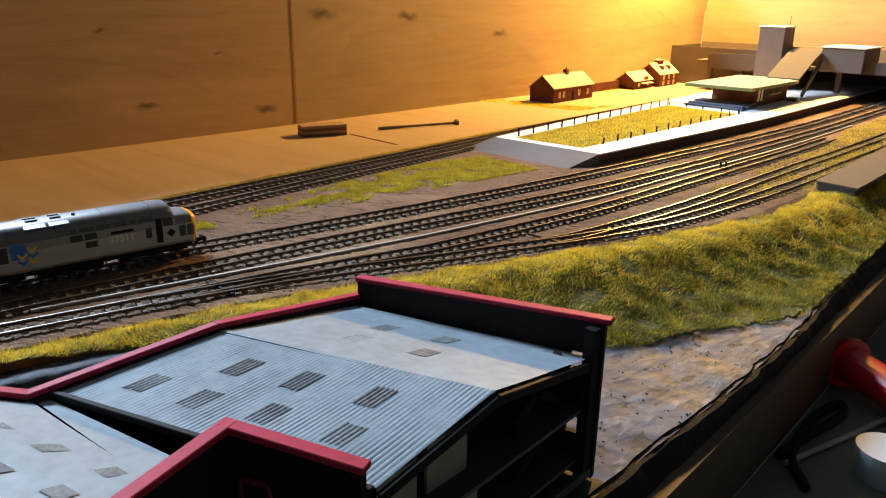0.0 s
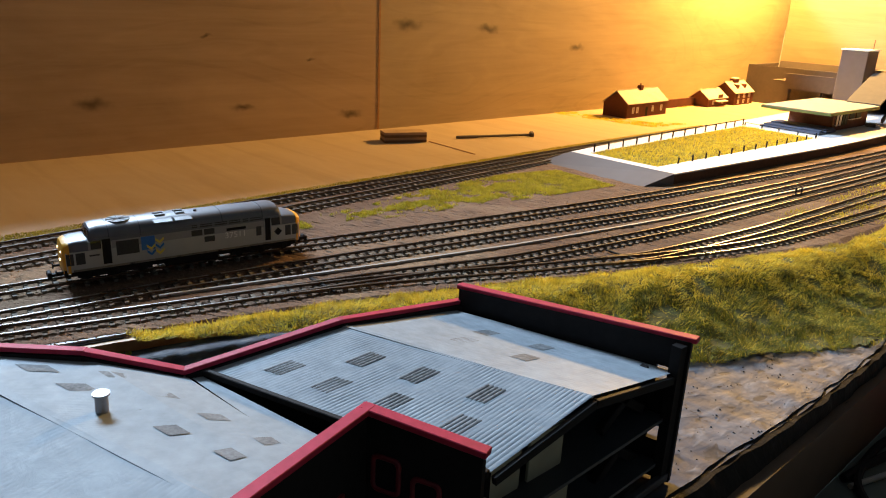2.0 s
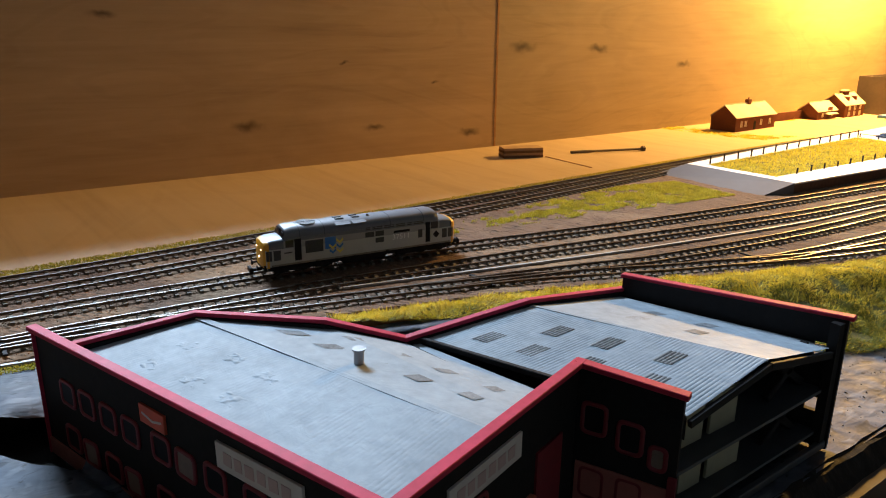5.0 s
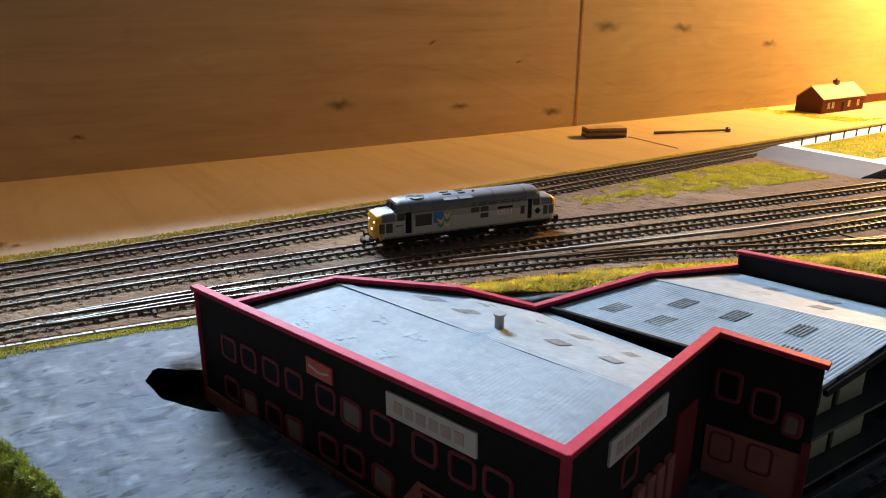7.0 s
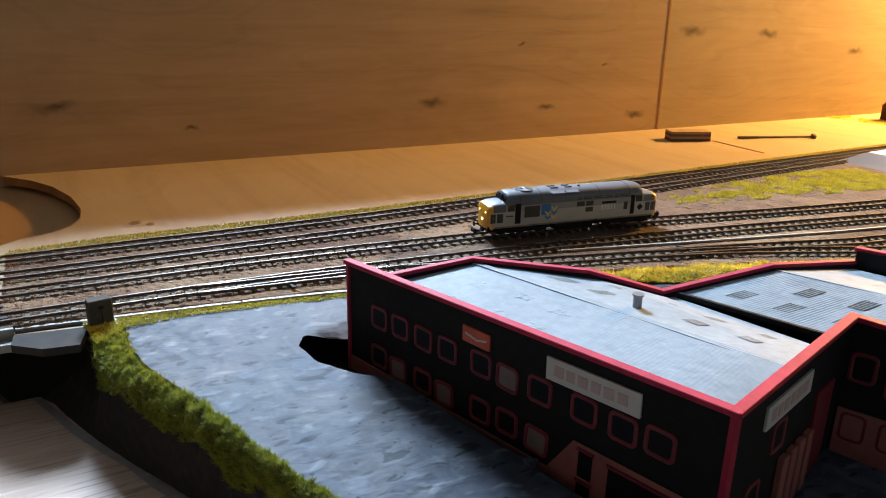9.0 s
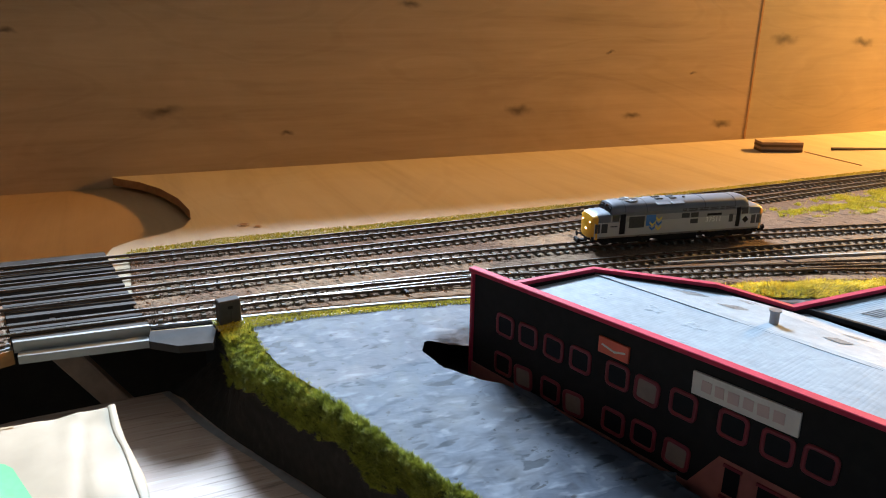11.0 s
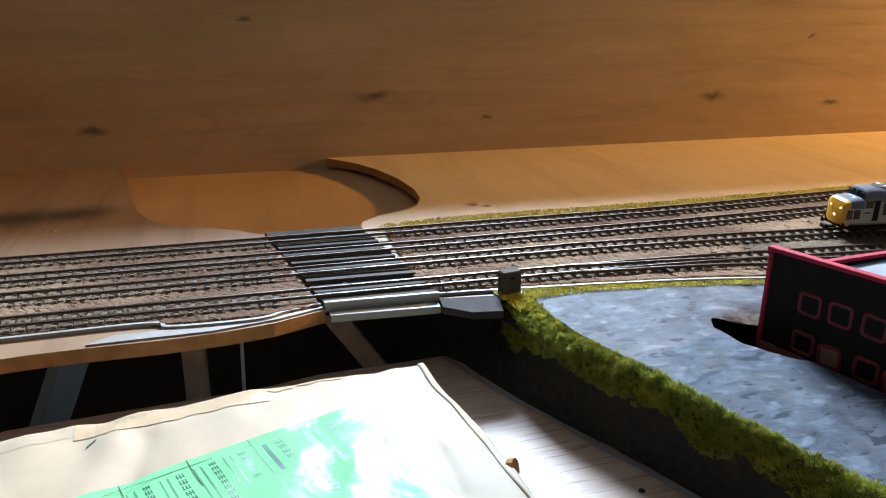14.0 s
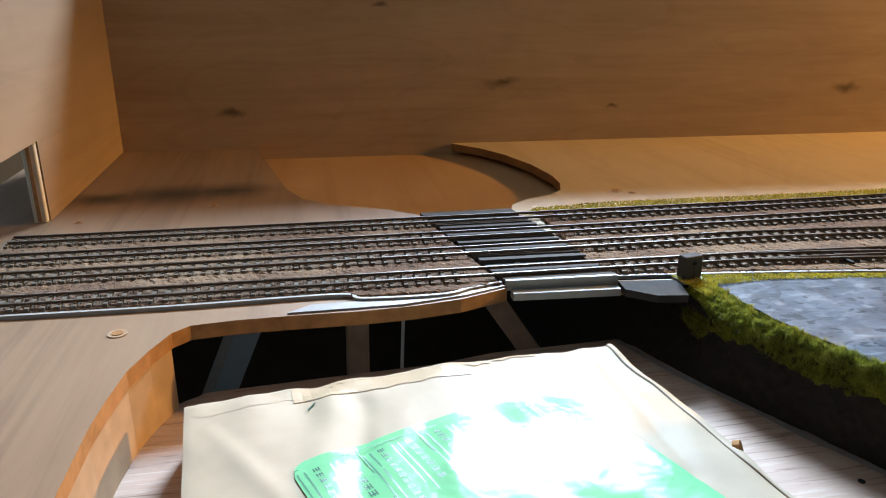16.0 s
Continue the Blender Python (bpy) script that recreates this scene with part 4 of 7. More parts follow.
# the broken black edge of the plaster along the front
bm = bmesh.new()
prev = None
for k in range(150):
    y = 0.06 + k * 0.0062
    x = (at_y(FRONT, y) if y > 0.31 else 0.0105) + noise.noise((y * 90, 3.1, 0.2)) * 0.0016
    zt = float(ground_z(x, y)) + 0.0002 + noise.noise((y * 140, 7, 0)) * 0.0007
    w = 0.004 + 0.0025 * noise.noise((y * 60, 1, 5))
    ring = [bm.verts.new(p) for p in ((x - 0.0012, y, zt), (x + 0.0018, y, zt - 0.0008), (0.0165 + w * 0.4, y, zt - 0.008), (0.0165 + w * 0.6, y, -0.021 + noise.noise((y * 40, 2, 2)) * 0.002), (0.012, y, -0.023), (x - 0.0012, y, -0.012))]
    if prev:
        for i in range(6):
            bm.faces.new((prev[i], prev[(i + 1) % 6], ring[(i + 1) % 6], ring[i]))
    prev = ring
bmesh.ops.recalc_face_normals(bm, faces=bm.faces[:])
structure(part("ground_rim", bm, M_RIM), "black broken rim of the plaster scenery", "ground")

# the bank at the bridge end
BANK_IN = [(-0.2235, -0.002), (-0.196, -0.003), (-0.172, 0.001), (-0.130, 0.017), (-0.095, 0.027), (-0.060, 0.041), (-0.020, 0.058), (0.012, 0.072)]
BANK_FOOT = [(-0.233, -0.040), (-0.196, -0.0255), (-0.160, -0.0085), (-0.130, 0.0065), (-0.098, 0.0205), (-0.055, 0.034), (-0.010, 0.047), (0.012, 0.054)]
b_in = curve_through([(x, y, 0.0015) for x, y in BANK_IN], 90)
b_ft = curve_through([(x, y, -0.034) for x, y in BANK_FOOT], 90)
BANK_ROWS = ((0.0, 0.0), (0.35, -0.001), (0.60, -0.0045), (0.76, -0.010), (0.86, -0.018), (0.94, -0.027), (1.03, -0.0345))


def bank_at(u, v):
    k = min(int(u * 89), 88)
    f = u * 89 - k
    a, b = b_in[k].lerp(b_in[k + 1], f), b_ft[k].lerp(b_ft[k + 1], f)
    w = np.interp(v, np.linspace(0, 1, 7), [r[0] for r in BANK_ROWS])
    w = w - 0.42 * float(sstep(0.24, 0.08, u)) * math.exp(-((v - 0.64) / 0.22) ** 2)
    z = np.interp(v, np.linspace(0, 1, 7), [r[1] for r in BANK_ROWS])
    p = a.lerp(b, float(w))
    n = noise.noise((p.x * 70, p.y * 70, z * 70)) * 0.0024 + noise.noise((p.x * 210, p.y * 210, z * 210)) * 0.0011
    return Vector((p.x, p.y - abs(n) * 0.5, float(z) + n * (0.3 + 0.7 * v)))


structure(part("ground_bank", grid_sheet([i / 110 for i in range(111)], [j / 24 for j in range(25)], bank_at), M_SOIL), "dark earth bank below the yard", "ground")
r = np.random.default_rng(11)
roots, norms = [], []
while len(roots) < 110000:
    u, v = r.random(), r.random() ** 0.9
    cover = 0.57 + 0.38 * float(sstep(0.15, 0.07, u)) - 0.07 * float(sstep(0.12, 0.2, u) * sstep(0.48, 0.3, u)) + 0.13 * noise.noise((u * 16, 0.4, 2.2)) + 0.06 * noise.noise((u * 55, v * 4, 0.2))
    if v > cover:
        continue
    p = bank_at(u, v)
    if p.y < -0.0175 + 0.003 * noise.noise((p.x * 60, p.z * 90, 5)) and u < 0.2:
        continue
    if p.x < -0.2175 + 0.002 * noise.noise((p.y * 90, p.z * 90, 1)):
        continue
    tuft = 0.8 * noise.noise((p.x * 430, p.y * 430, p.z * 430)) + 0.4 * noise.noise((p.x * 170, p.y * 170, p.z * 170 + 4))
    if tuft < -0.42 and r.random() < 0.8:
        continue
    out = Vector((-0.25 * v, -0.95 * v, 1.0 - 0.6 * v))
    p = p + out * (0.0018 * max(-0.3, tuft))
    turn = 9.0 * noise.noise((p.x * 260, p.y * 260, p.z * 260))
    roots.append(p)
    norms.append((-0.15 * v + 0.55 * math.cos(turn), -0.55 * v + 0.55 * math.sin(turn), 0.1 - 0.1 * v))
roots = np.array(roots)
blades("bank_grass", roots[:, 0], roots[:, 1], roots[:, 2], r, 0.0022, 0.00014, 1.5, M_GRASS_GREEN, np.array(norms), "green and yellow fibrous grass on the bank")

# grass between the edging strip and the yard
xs, ys, r = scatter([(-0.2265, -0.020), (-0.2215, 0.02), (-0.2085, 0.10), (-0.186, 0.205), (-0.178, 0.205), (-0.203, 0.10), (-0.2135, 0.03), (-0.2125, -0.004), (-0.200, -0.016)], 8000, 21)
blades("verge_grass", xs, ys, ground_z(xs, ys) + 0.0002, r, 0.0012, 0.00022, 1.45, M_GRASS_VERGE, None, "yellow-green grass verge beside the track")

# the long grass slope beyond the factory
SLOPE = [(-0.183, 0.205), (-0.155, 0.31), (-0.117, 0.41), (-0.080, 0.505), (-0.050, 0.60), (-0.044, 0.66), (-0.051, 0.70), (-0.034, 0.80), (-0.022, 1.0), (0.012, 1.0), (0.011, 0.56), (0.011, 0.492), (-0.004, 0.461), (-0.016, 0.442), (-0.027, 0.409), (-0.035, 0.394), (-0.062, 0.368), (-0.10, 0.335), (-0.14, 0.27), (-0.17, 0.205)]


def slope_z(x, y):
    edge = np.interp(y, [p[0] for p in BED_NEAR], [p[1] for p in BED_NEAR])
    d = x - edge
    hump = 0.0035 * np.exp(-((d - 0.018) / 0.016) ** 2)
    return ground_z(x, y) * sstep(0.01, 0.07, d) + 0.0008 + hump


xs, ys = np.meshgrid(np.arange(-0.19, 0.013, 0.003), np.arange(0.20, 1.0, 0.003), indexing="ij")
ok = inside(SLOPE, xs.ravel(), ys.ravel()).reshape(xs.shape)
index = -np.ones(xs.shape, int)
verts, faces = [], []
zs = slope_z(xs, ys)
for i, j in zip(*np.nonzero(ok)):
    index[i, j] = len(verts)
    verts.append((xs[i, j], ys[i, j], zs[i, j]))
for i in range(xs.shape[0] - 1):
    for j in range(xs.shape[1] - 1):
        q = (index[i, j], index[i + 1, j], index[i + 1, j + 1], index[i, j + 1])
        if min(q) >= 0:
            faces.append(q)
structure(mesh_of("ground_slope", verts, faces, M_SOIL_GREEN, smooth=True), "earth slope under the long grass", "ground")
xs, ys, r = scatter(SLOPE, 190000, 31)
k = r.random(len(xs)) < np.clip(1.7 - ys * 1.15, 0.3, 1)
xs, ys = xs[k], ys[k]
tuft = np.array([noise.noise((a * 70, b * 70, 4.0)) for a, b in zip(xs, ys)])
swirl = np.array([noise.noise((a * 48, b * 48, 9.0)) * 7.0 for a, b in zip(xs, ys)]) + 0.4
k = ~((tuft < -0.30) & (xs > -0.09) & (r.random(len(xs)) < 0.85))
xs, ys, tuft, swirl = xs[k], ys[k], tuft[k], swirl[k]
zs = slope_z(xs, ys) - 0.0005 + 0.0022 * np.clip(tuft, -0.1, 1) + r.uniform(0, 0.0008, len(xs))
lay = np.stack([np.cos(swirl) * 0.95 + 0.25, np.sin(swirl) * 0.95, np.full(len(xs), -0.15)], 1)
edge = np.interp(ys, [p[0] for p in BED_NEAR], [p[1] for p in BED_NEAR])
# greener blades take over downslope, their colour darkened for the shade there
deep = r.random(len(xs)) < 0.85 * sstep(0.012, 0.062, xs - edge + 0.02 * tuft)
for sel, mat, words in ((~deep, M_GRASS_SLOPE, "matted yellow grass on the slope"), (deep, M_GRASS_DEEP, "matted green grass low on the slope, darkened for shade")):
    blades("slope_grass", xs[sel], ys[sel], zs[sel], r, 0.0031, 0.00013, 1.4, mat, lay[sel] * 0.7, words, 0.8)
# loose chips of dark plaster on the bare yard
r = np.random.default_rng(77)
verts, faces = [], []
for _ in range(170):
    y = 0.32 + 0.26 * r.random()
    x = r.uniform(-0.02 - 0.1 * (y - 0.32), 0.011)
    sz, c = r.uniform(0.00025, 0.0007), r.uniform(0, 6.28)
    k = len(verts)
    z = float(ground_z(x, y)) + 0.0003
    for q in range(5):
        verts.append((x + sz * r.uniform(0.6, 1.3) * math.cos(c + q * 1.257), y + sz * r.uniform(0.5, 1.0) * math.sin(c + q * 1.257), z - 0.0004))
    verts.append((x, y, z + sz * 0.15))
    faces += [(k + q, k + (q + 1) % 5, k + 5) for q in range(5)]
tagged(mesh_of("plaster_chips", verts, faces, M_RIM), "dark chips of plaster strewn on the bare yard", "debris", kind="stuff")

# the low patch between the tracks
PATCH = [(-0.2267, 0.612), (-0.2906, 0.614), (-0.3035, 0.56), (-0.2997, 0.45), (-0.2868, 0.40), (-0.2844, 0.33), (-0.2748, 0.31), (-0.2638, 0.36), (-0.2519, 0.44), (-0.238, 0.53)]
xs, ys, r = scatter(PATCH, 64000, 41)
dens = np.array([1.3 * noise.noise((a * 75, b * 48, 1.0)) + 0.6 * noise.noise((a * 230, b * 170, 3.0)) for a, b in zip(xs, ys)]) + (ys - 0.47) * 4.0
k = dens > r.normal(0.0, 0.14, len(xs))
blades("track_grass", xs[k], ys[k], np.full(k.sum(), 0.0017), r, 0.0020, 0.00022, 1.4, M_GRASS_LIME, None, "low tufts of green grass between the tracks")
# fringe along the far track, and strewn grass in the sidings
xs, ys, r = scatter([(-0.3375, -0.06), (-0.335, 0.1), (-0.341, 0.3), (-0.3455, 0.5), (-0.3512, 0.7), (-0.3552, 1.0), (-0.3662, 1.0), (-0.3652, 0.7), (-0.3595, 0.5), (-0.355, 0.3), (-0.354, 0.1), (-0.357, 0.0), (-0.351, -0.05)], 46000, 51)
k = r.random(len(xs)) < 0.85
blades("fringe_grass", xs[k], ys[k], np.full(k.sum(), 0.0004), r, 0.0012, 0.0003, 1.45, M_GRASS_DULL, None, "thin olive grass fringe along the far track")
xs, ys, r = scatter([(-0.1079, 0.60), (-0.0965, 0.90), (-0.1102, 1.0), (-0.096, 1.3), (-0.016, 1.3), (-0.0319, 0.80), (-0.0559, 0.66), (-0.0782, 0.64)], 22000, 61)
dens = np.array([noise.noise((a * 60, b * 25, 6.0)) for a, b in zip(xs, ys)]) + (ys - 0.72) * 2.2
k = dens > r.normal(0.1, 0.25, len(xs))
blades("siding_grass", xs[k], ys[k], np.full(k.sum(), 0.0019), r, 0.0022, 0.0003, 1.1, M_GRASS_YELLOW, None, "yellow grass growing between the siding rails")

# grass by the cottages
for poly, count, seed in (([(-0.547, 0.895), (-0.50, 0.900), (-0.45, 0.905), (-0.405, 0.925), (-0.40, 0.99), (-0.43, 0.955), (-0.50, 0.930), (-0.547, 0.930)], 5200, 81), ([(-0.527, 1.13), (-0.496, 1.13), (-0.478, 1.31), (-0.485, 1.37), (-0.512, 1.36), (-0.520, 1.2)], 3600, 83)):
    xs, ys, r = scatter(poly, count, seed)
    dens = np.array([noise.noise((a * 70, b * 70, 2.0)) for a, b in zip(xs, ys)])
    k = dens > r.normal(-0.05, 0.2, len(xs))
    blades("cottage_grass", xs[k], ys[k], np.full(k.sum(), 0.0001), r, 0.0020, 0.0004, 1.3, M_GRASS_BRIGHT, None, "thin yellow grass round the cottages")
# added black box lining the hole by the factory, standing for its shade
bm = box(-0.19, 0.045, -0.034, -0.10, 0.10, -0.0145)
add_box(bm, -0.192, 0.043, -0.034, -0.19, 0.102, -0.0008)
add_box(bm, -0.192, 0.043, -0.034, -0.10, 0.045, -0.0020)
add_box(bm, -0.192, 0.100, -0.034, -0.10, 0.102, -0.0020)
structure(part("ground_hole", bm, M_RIM), "black lining that stands for shade in the hole beside the factory", "ground")

# ---- the factory ----
factory = empty("factory_building", "black card factory with red coping and grey corrugated roofs", "building")
PA, PB, PC, PD, PE, PF = Vector((-0.1600, 0.0805, 0.0360)), Vector((0.0005, 0.1245, 0.0405)), Vector((-0.0255, 0.2095, 0.0405)), Vector((0.0042, 0.2213, 0.0387)), Vector((0.0045, 0.3160, 0.0400)), Vector((-0.0812, 0.2968, 0.0350))
AP1, SH1, VAL, AP2 = Vector((-0.1490, 0.1330, 0.0325)), Vector((-0.1145, 0.1697, 0.0325)), Vector((-0.0955, 0.1925, 0.0265)), Vector((-0.0835, 0.2420, 0.0343))
RID1, RID2, EAV2 = Vector((-0.0150, 0.1708, 0.0347)), Vector((0.0033, 0.2653, 0.0379)), Vector((0.0013, 0.2278, 0.0290))
BASE = -0.012


def wall_piece(a, b, zb, thick, mat, name="wall", holes=(), inset=None):
    """A wall from a to b, whose top follows a.z to b.z; holes are (along0, along1, z0, z1)."""
    d = Vector((b.x - a.x, b.y - a.y, 0))
    ln = d.length
    d.normalize()
    nrm = Vector((d.y, -d.x, 0))
    bm = bmesh.new()
    cuts = sorted({0.0, ln, *(h[0] for h in holes), *(h[1] for h in holes)})
    for s0, s1 in zip(cuts, cuts[1:]):
        spans = sorted((h[2], h[3]) for h in holes if h[0] <= s0 and h[1] >= s1)
        lo = zb
        tops = [a.z + (b.z - a.z) * s / ln for s in (s0, s1)]
        pieces = []
        for z0, z1 in spans:
            pieces.append((lo, (z0, z0)))
            lo = z1
        pieces.append((lo, tops))
        for z0, (t0, t1) in pieces:
            q = [a + d * s0, a + d * s1]
            for p in q:
                p.z = 0
            vs = []
            for side in (0, -thick):
                for p, t in ((q[0], t0), (q[1], t1)):
                    o = p + nrm * side
                    vs.append(bm.verts.new((o.x, o.y, z0)))
                    vs.append(bm.verts.new((o.x, o.y, t)))
            for f in ((0, 2, 3, 1), (4, 5, 7, 6), (0, 1, 5, 4), (2, 6, 7, 3), (1, 3, 7, 5), (0, 4, 6, 2)):
                bm.faces.new([vs[i] for i in f])
    bmesh.ops.remove_doubles(bm, verts=bm.verts[:], dist=1e-5)
    return part(name, bm, mat, factory)


def bar(a, b, w, h, mat, name, parent, lift=0.0, ext=0.0, label=""):
    d = b - a
    m = Matrix.Translation((a + b) / 2 + Vector((0, 0, lift))) @ d.to_track_quat("Y", "Z").to_matrix().to_4x4()
    return part(name, box(-w / 2, -d.length / 2 - ext, -h / 2, w / 2, d.length / 2 + ext, h / 2, bevel=min(w, h) * 0.12, m=m), mat, parent, label)


wall_piece(PA, PB, BASE, 0.0022, M_BLACK)
wall_piece(PB, PC, BASE, 0.0022, M_BLACK)
wall_piece(PC, PD, BASE, 0.0022, M_BLACK)
wall_piece(PE, PF, BASE, 0.0022, M_BLACK, holes=((0.004, 0.010, 0.0235, 0.0295), (0.005, 0.010, 0.0020, 0.0075)))
for a, b in ((PF - Vector((0, 0, 0.0065)), AP2), (AP2, VAL), (VAL, SH1), (SH1, AP1), (AP1, Vector((-0.1530, 0.0885, 0.0290)))):
    wall_piece(a, b, BASE, 0.0022, M_BLACK)
UP = Vector((0, 0, 1))
for a, b in ((PA, PB), (PB, PC), (PC, PD), (PF, PE)):
    bar(a, b, 0.0036, 0.0018, M_RED, "coping", factory, 0.0005, 0.0014, "red painted coping")
for a, b in ((PF - UP * 0.0065, AP2), (AP2, VAL), (VAL, SH1), (SH1, AP1), (AP1, Vector((-0.1530, 0.0885, 0.0290)))):
    bar(a, b, 0.0030, 0.0016, M_RED, "coping", factory, 0.0010, 0.0008, "red painted coping")
for p, q in ((PA, 0.0009), (PB, 0.0010)):
    part("corner_strip", box(p.x - q, p.y - q, BASE, p.x + q, p.y + q, p.z), M_RED, factory, "red corner strip")


def corrugated(name, a, b, c, d, ribs, amp, mat, label="", knee=0.0):
    """A roof slope: a-b along the ridge, d-c along the eave, with ribs running down it; near a-d it may fall in two pitches."""
    a, b, c, d = (Vector(p) for p in (a, b, c, d))
    nrm = (b - a).cross(d - a).normalized()
    if nrm.z < 0:
        nrm = -nrm
    n = ribs * 4

    def place(u, v):
        p = a.lerp(b, u).lerp(d.lerp(c, u), v)
        sag = noise.noise((p.x * 30, p.y * 30, 2.0)) * 0.0003
        worn = 0.55 + 0.75 * noise.noise((p.x * 90, p.y * 90, 5.0)) + 0.5 * noise.noise((u * ribs * 0.9, v * 9, 8.0))
        return p + nrm * (amp * worn * (abs(math.sin(u * ribs * math.pi)) - 0.5) + sag) + UP * (knee * (1 - u) * min(v / 0.63, (1 - v) / 0.37))

    sheet = grid_sheet([i / n for i in range(n + 1)], [j / 16 for j in range(17)], place)
    bmesh.ops.recalc_face_normals(sheet, faces=sheet.faces[:])
    ob = part(name, sheet, mat, factory, label)
    return ob, (a, b, c, d, nrm)


def roof_light(slope, s, t, ds, dt, knee=0.0, deep=0.0):
    """A panel let into a slope; deep gives it ribs of its own with ragged ends."""
    a, b, c, d, nrm = slope
    n = 5 * 6

    def place(u, v):
        ss = s - ds + 2 * ds * u
        end = 1 + (0.16 * noise.noise((u * 23 + s * 40, t * 30, 1.0)) if deep else 0.0)
        tt = t + dt * (2 * v - 1) * end
        p = a.lerp(b, ss).lerp(d.lerp(c, ss), tt) + UP * (knee * (1 - ss) * min(tt / 0.63, (1 - tt) / 0.37))
        return p + nrm * (0.00009 + deep * (abs(math.sin(u * 5 * math.pi)) - 0.35))

    sheet = grid_sheet([k / n for k in range(n + 1)], [k / 4 for k in range(5)], place)
    bmesh.ops.recalc_face_normals(sheet, faces=sheet.faces[:])
    part("roof_light", sheet, M_ROOFLIGHT, factory, "dull grey roof light panel")


A_IN, B_IN = Vector((-0.1535, 0.0890, 0.0275)), Vector((-0.0030, 0.1290, 0.0305))
_, s1l = corrugated("roof_slope", AP1 - UP * 0.0006, RID1, B_IN, A_IN, 90, 0.00005, M_ROOF)
_, s1r = corrugated("roof_slope", AP1 - UP * 0.0006, RID1, Vector((-0.0240, 0.1965, 0.0300)), VAL - UP * 0.0007, 90, 0.00004, M_ROOF, knee=0.0030)
for s, t in ((0.14, 0.34), (0.02, 0.59), (0.30, 0.36), (0.18, 0.64), (0.45, 0.40), (0.34, 0.70), (0.62, 0.44), (0.53, 0.79), (0.79, 0.52), (0.74, 0.88)):
    roof_light(s1r, s, t, 0.030, 0.065, 0.0030)
bar(AP1, RID1, 0.0030, 0.0006, M_ROOF, "ridge_cap", factory, -0.00050)
VAL2 = VAL + Vector((0.002, 0.006, 0.0006))
_, s2l = corrugated("roof_slope", AP2 - UP * 0.0006, RID2, EAV2, VAL2, 66, 0.00016, M_ROOF)
_, s2r = corrugated("roof_slope", AP2 - UP * 0.0006, RID2, Vector((0.0015, 0.3135, 0.0285)), Vector((-0.0790, 0.2925, 0.0275)), 66, 0.00006, M_ROOF)
for s, t in ((0.165, 0.71), (0.30, 0.335), (0.36, 0.725), (0.51, 0.325), (0.57, 0.69), (0.745, 0.31), (0.80, 0.69)):
    roof_light(s2l, s, t, 0.036, 0.100, 0.0, 0.00022)
for s, t in ((0.365, 0.37), (0.32, 0.665), (0.62, 0.37), (0.555, 0.69)):
    roof_light(s2r, s, t, 0.034, 0.070, 0.0, 0.00008)
bar(AP2, RID2, 0.0016, 0.0004, M_ROOF, "ridge_cap", factory, -0.00062)
# the dark step between the two roofs, and the gutter beside it
bm = bmesh.new()
q = [VAL2 + UP * -0.0004, EAV2 + UP * -0.0004, EAV2 + UP * -0.008, VAL2 + UP * -0.008]
bm.faces.new([bm.verts.new(p) for p in q])
part("step_wall", bm, M_BLACK, factory)
bar(VAL2 + Vector((0.001, -0.001, -0.0003)), EAV2 + Vector((0, -0.001, -0.0003)), 0.0018, 0.0020, M_BLACK, "eave_board", factory)
bm = bmesh.new()
bm.faces.new([bm.verts.new(p) for p in (VAL + Vector((0, 0.001, -0.0010)), Vector((-0.0270, 0.1970, 0.0285)), Vector((-0.0280, 0.2085, 0.0265)), VAL2 + Vector((0, -0.002, -0.0016)))])
part("gutter", bm, M_ROOF, factory, "pale blue-grey gutter between the roofs")
flue = part("flue_pipe", cyl((-0.0780, 0.1626, 0.0305), (-0.0785, 0.1630, 0.0373), 0.00170, 18), M_STEEL, factory, "bright steel flue pipe")
part("flue_cap", cyl((-0.0785, 0.1630, 0.0373), (-0.0785, 0.1630, 0.0379), 0.0022, 18), M_STEEL, flue, "steel cap")
# crumpled panels worked into the near roof slope
def crumple(slope, s, t, ds, dt, seed):
    a, b, c, d, nrm = slope

    def place(u, v):
        ss, tt = s - ds + 2 * ds * u, t - dt + 2 * dt * v
        p = a.lerp(b, ss).lerp(d.lerp(c, ss), tt)
        rim = min(u, 1 - u, v, 1 - v) * 6
        lift = noise.noise((u * 4 + seed, v * 4, seed)) * 0.00045 + noise.noise((u * 9, v * 8 + seed, 3.0)) * 0.00022
        return p + nrm * (min(1.0, rim) * (0.00010 + lift) - 0.00006)

    ob = part("roof_patch", grid_sheet([i / 22 for i in range(23)], [i / 22 for i in range(23)], place), M_ROOF, factory, "crumpled grey roof panel")
    smooth(ob, 60)


for k, (s, t) in enumerate(((0.165, 0.36), (0.20, 0.715), (0.31, 0.305), (0.34, 0.69), (0.47, 0.695), (0.45, 0.32))):
    crumple(s1l, s, t, 0.036, 0.085, 2.3 + 1.7 * k)

# windows on the front wall: (along, height, plain glass or a filled panel)
FRONT_E = (PB - PA)
FRONT_E.z = 0
FRONT_L = FRONT_E.length
FRONT_E.normalize()
FRONT_YAW = math.degrees(math.atan2(FRONT_E.y, FRONT_E.x))


def on_wall(origin, yaw, along, z):
    """A frame on a wall's face: x along it, y up, z outwards."""
    return pose(origin.x, origin.y, 0, 0, 0, yaw) @ pose(along, 0, z, 90, 0, 0)


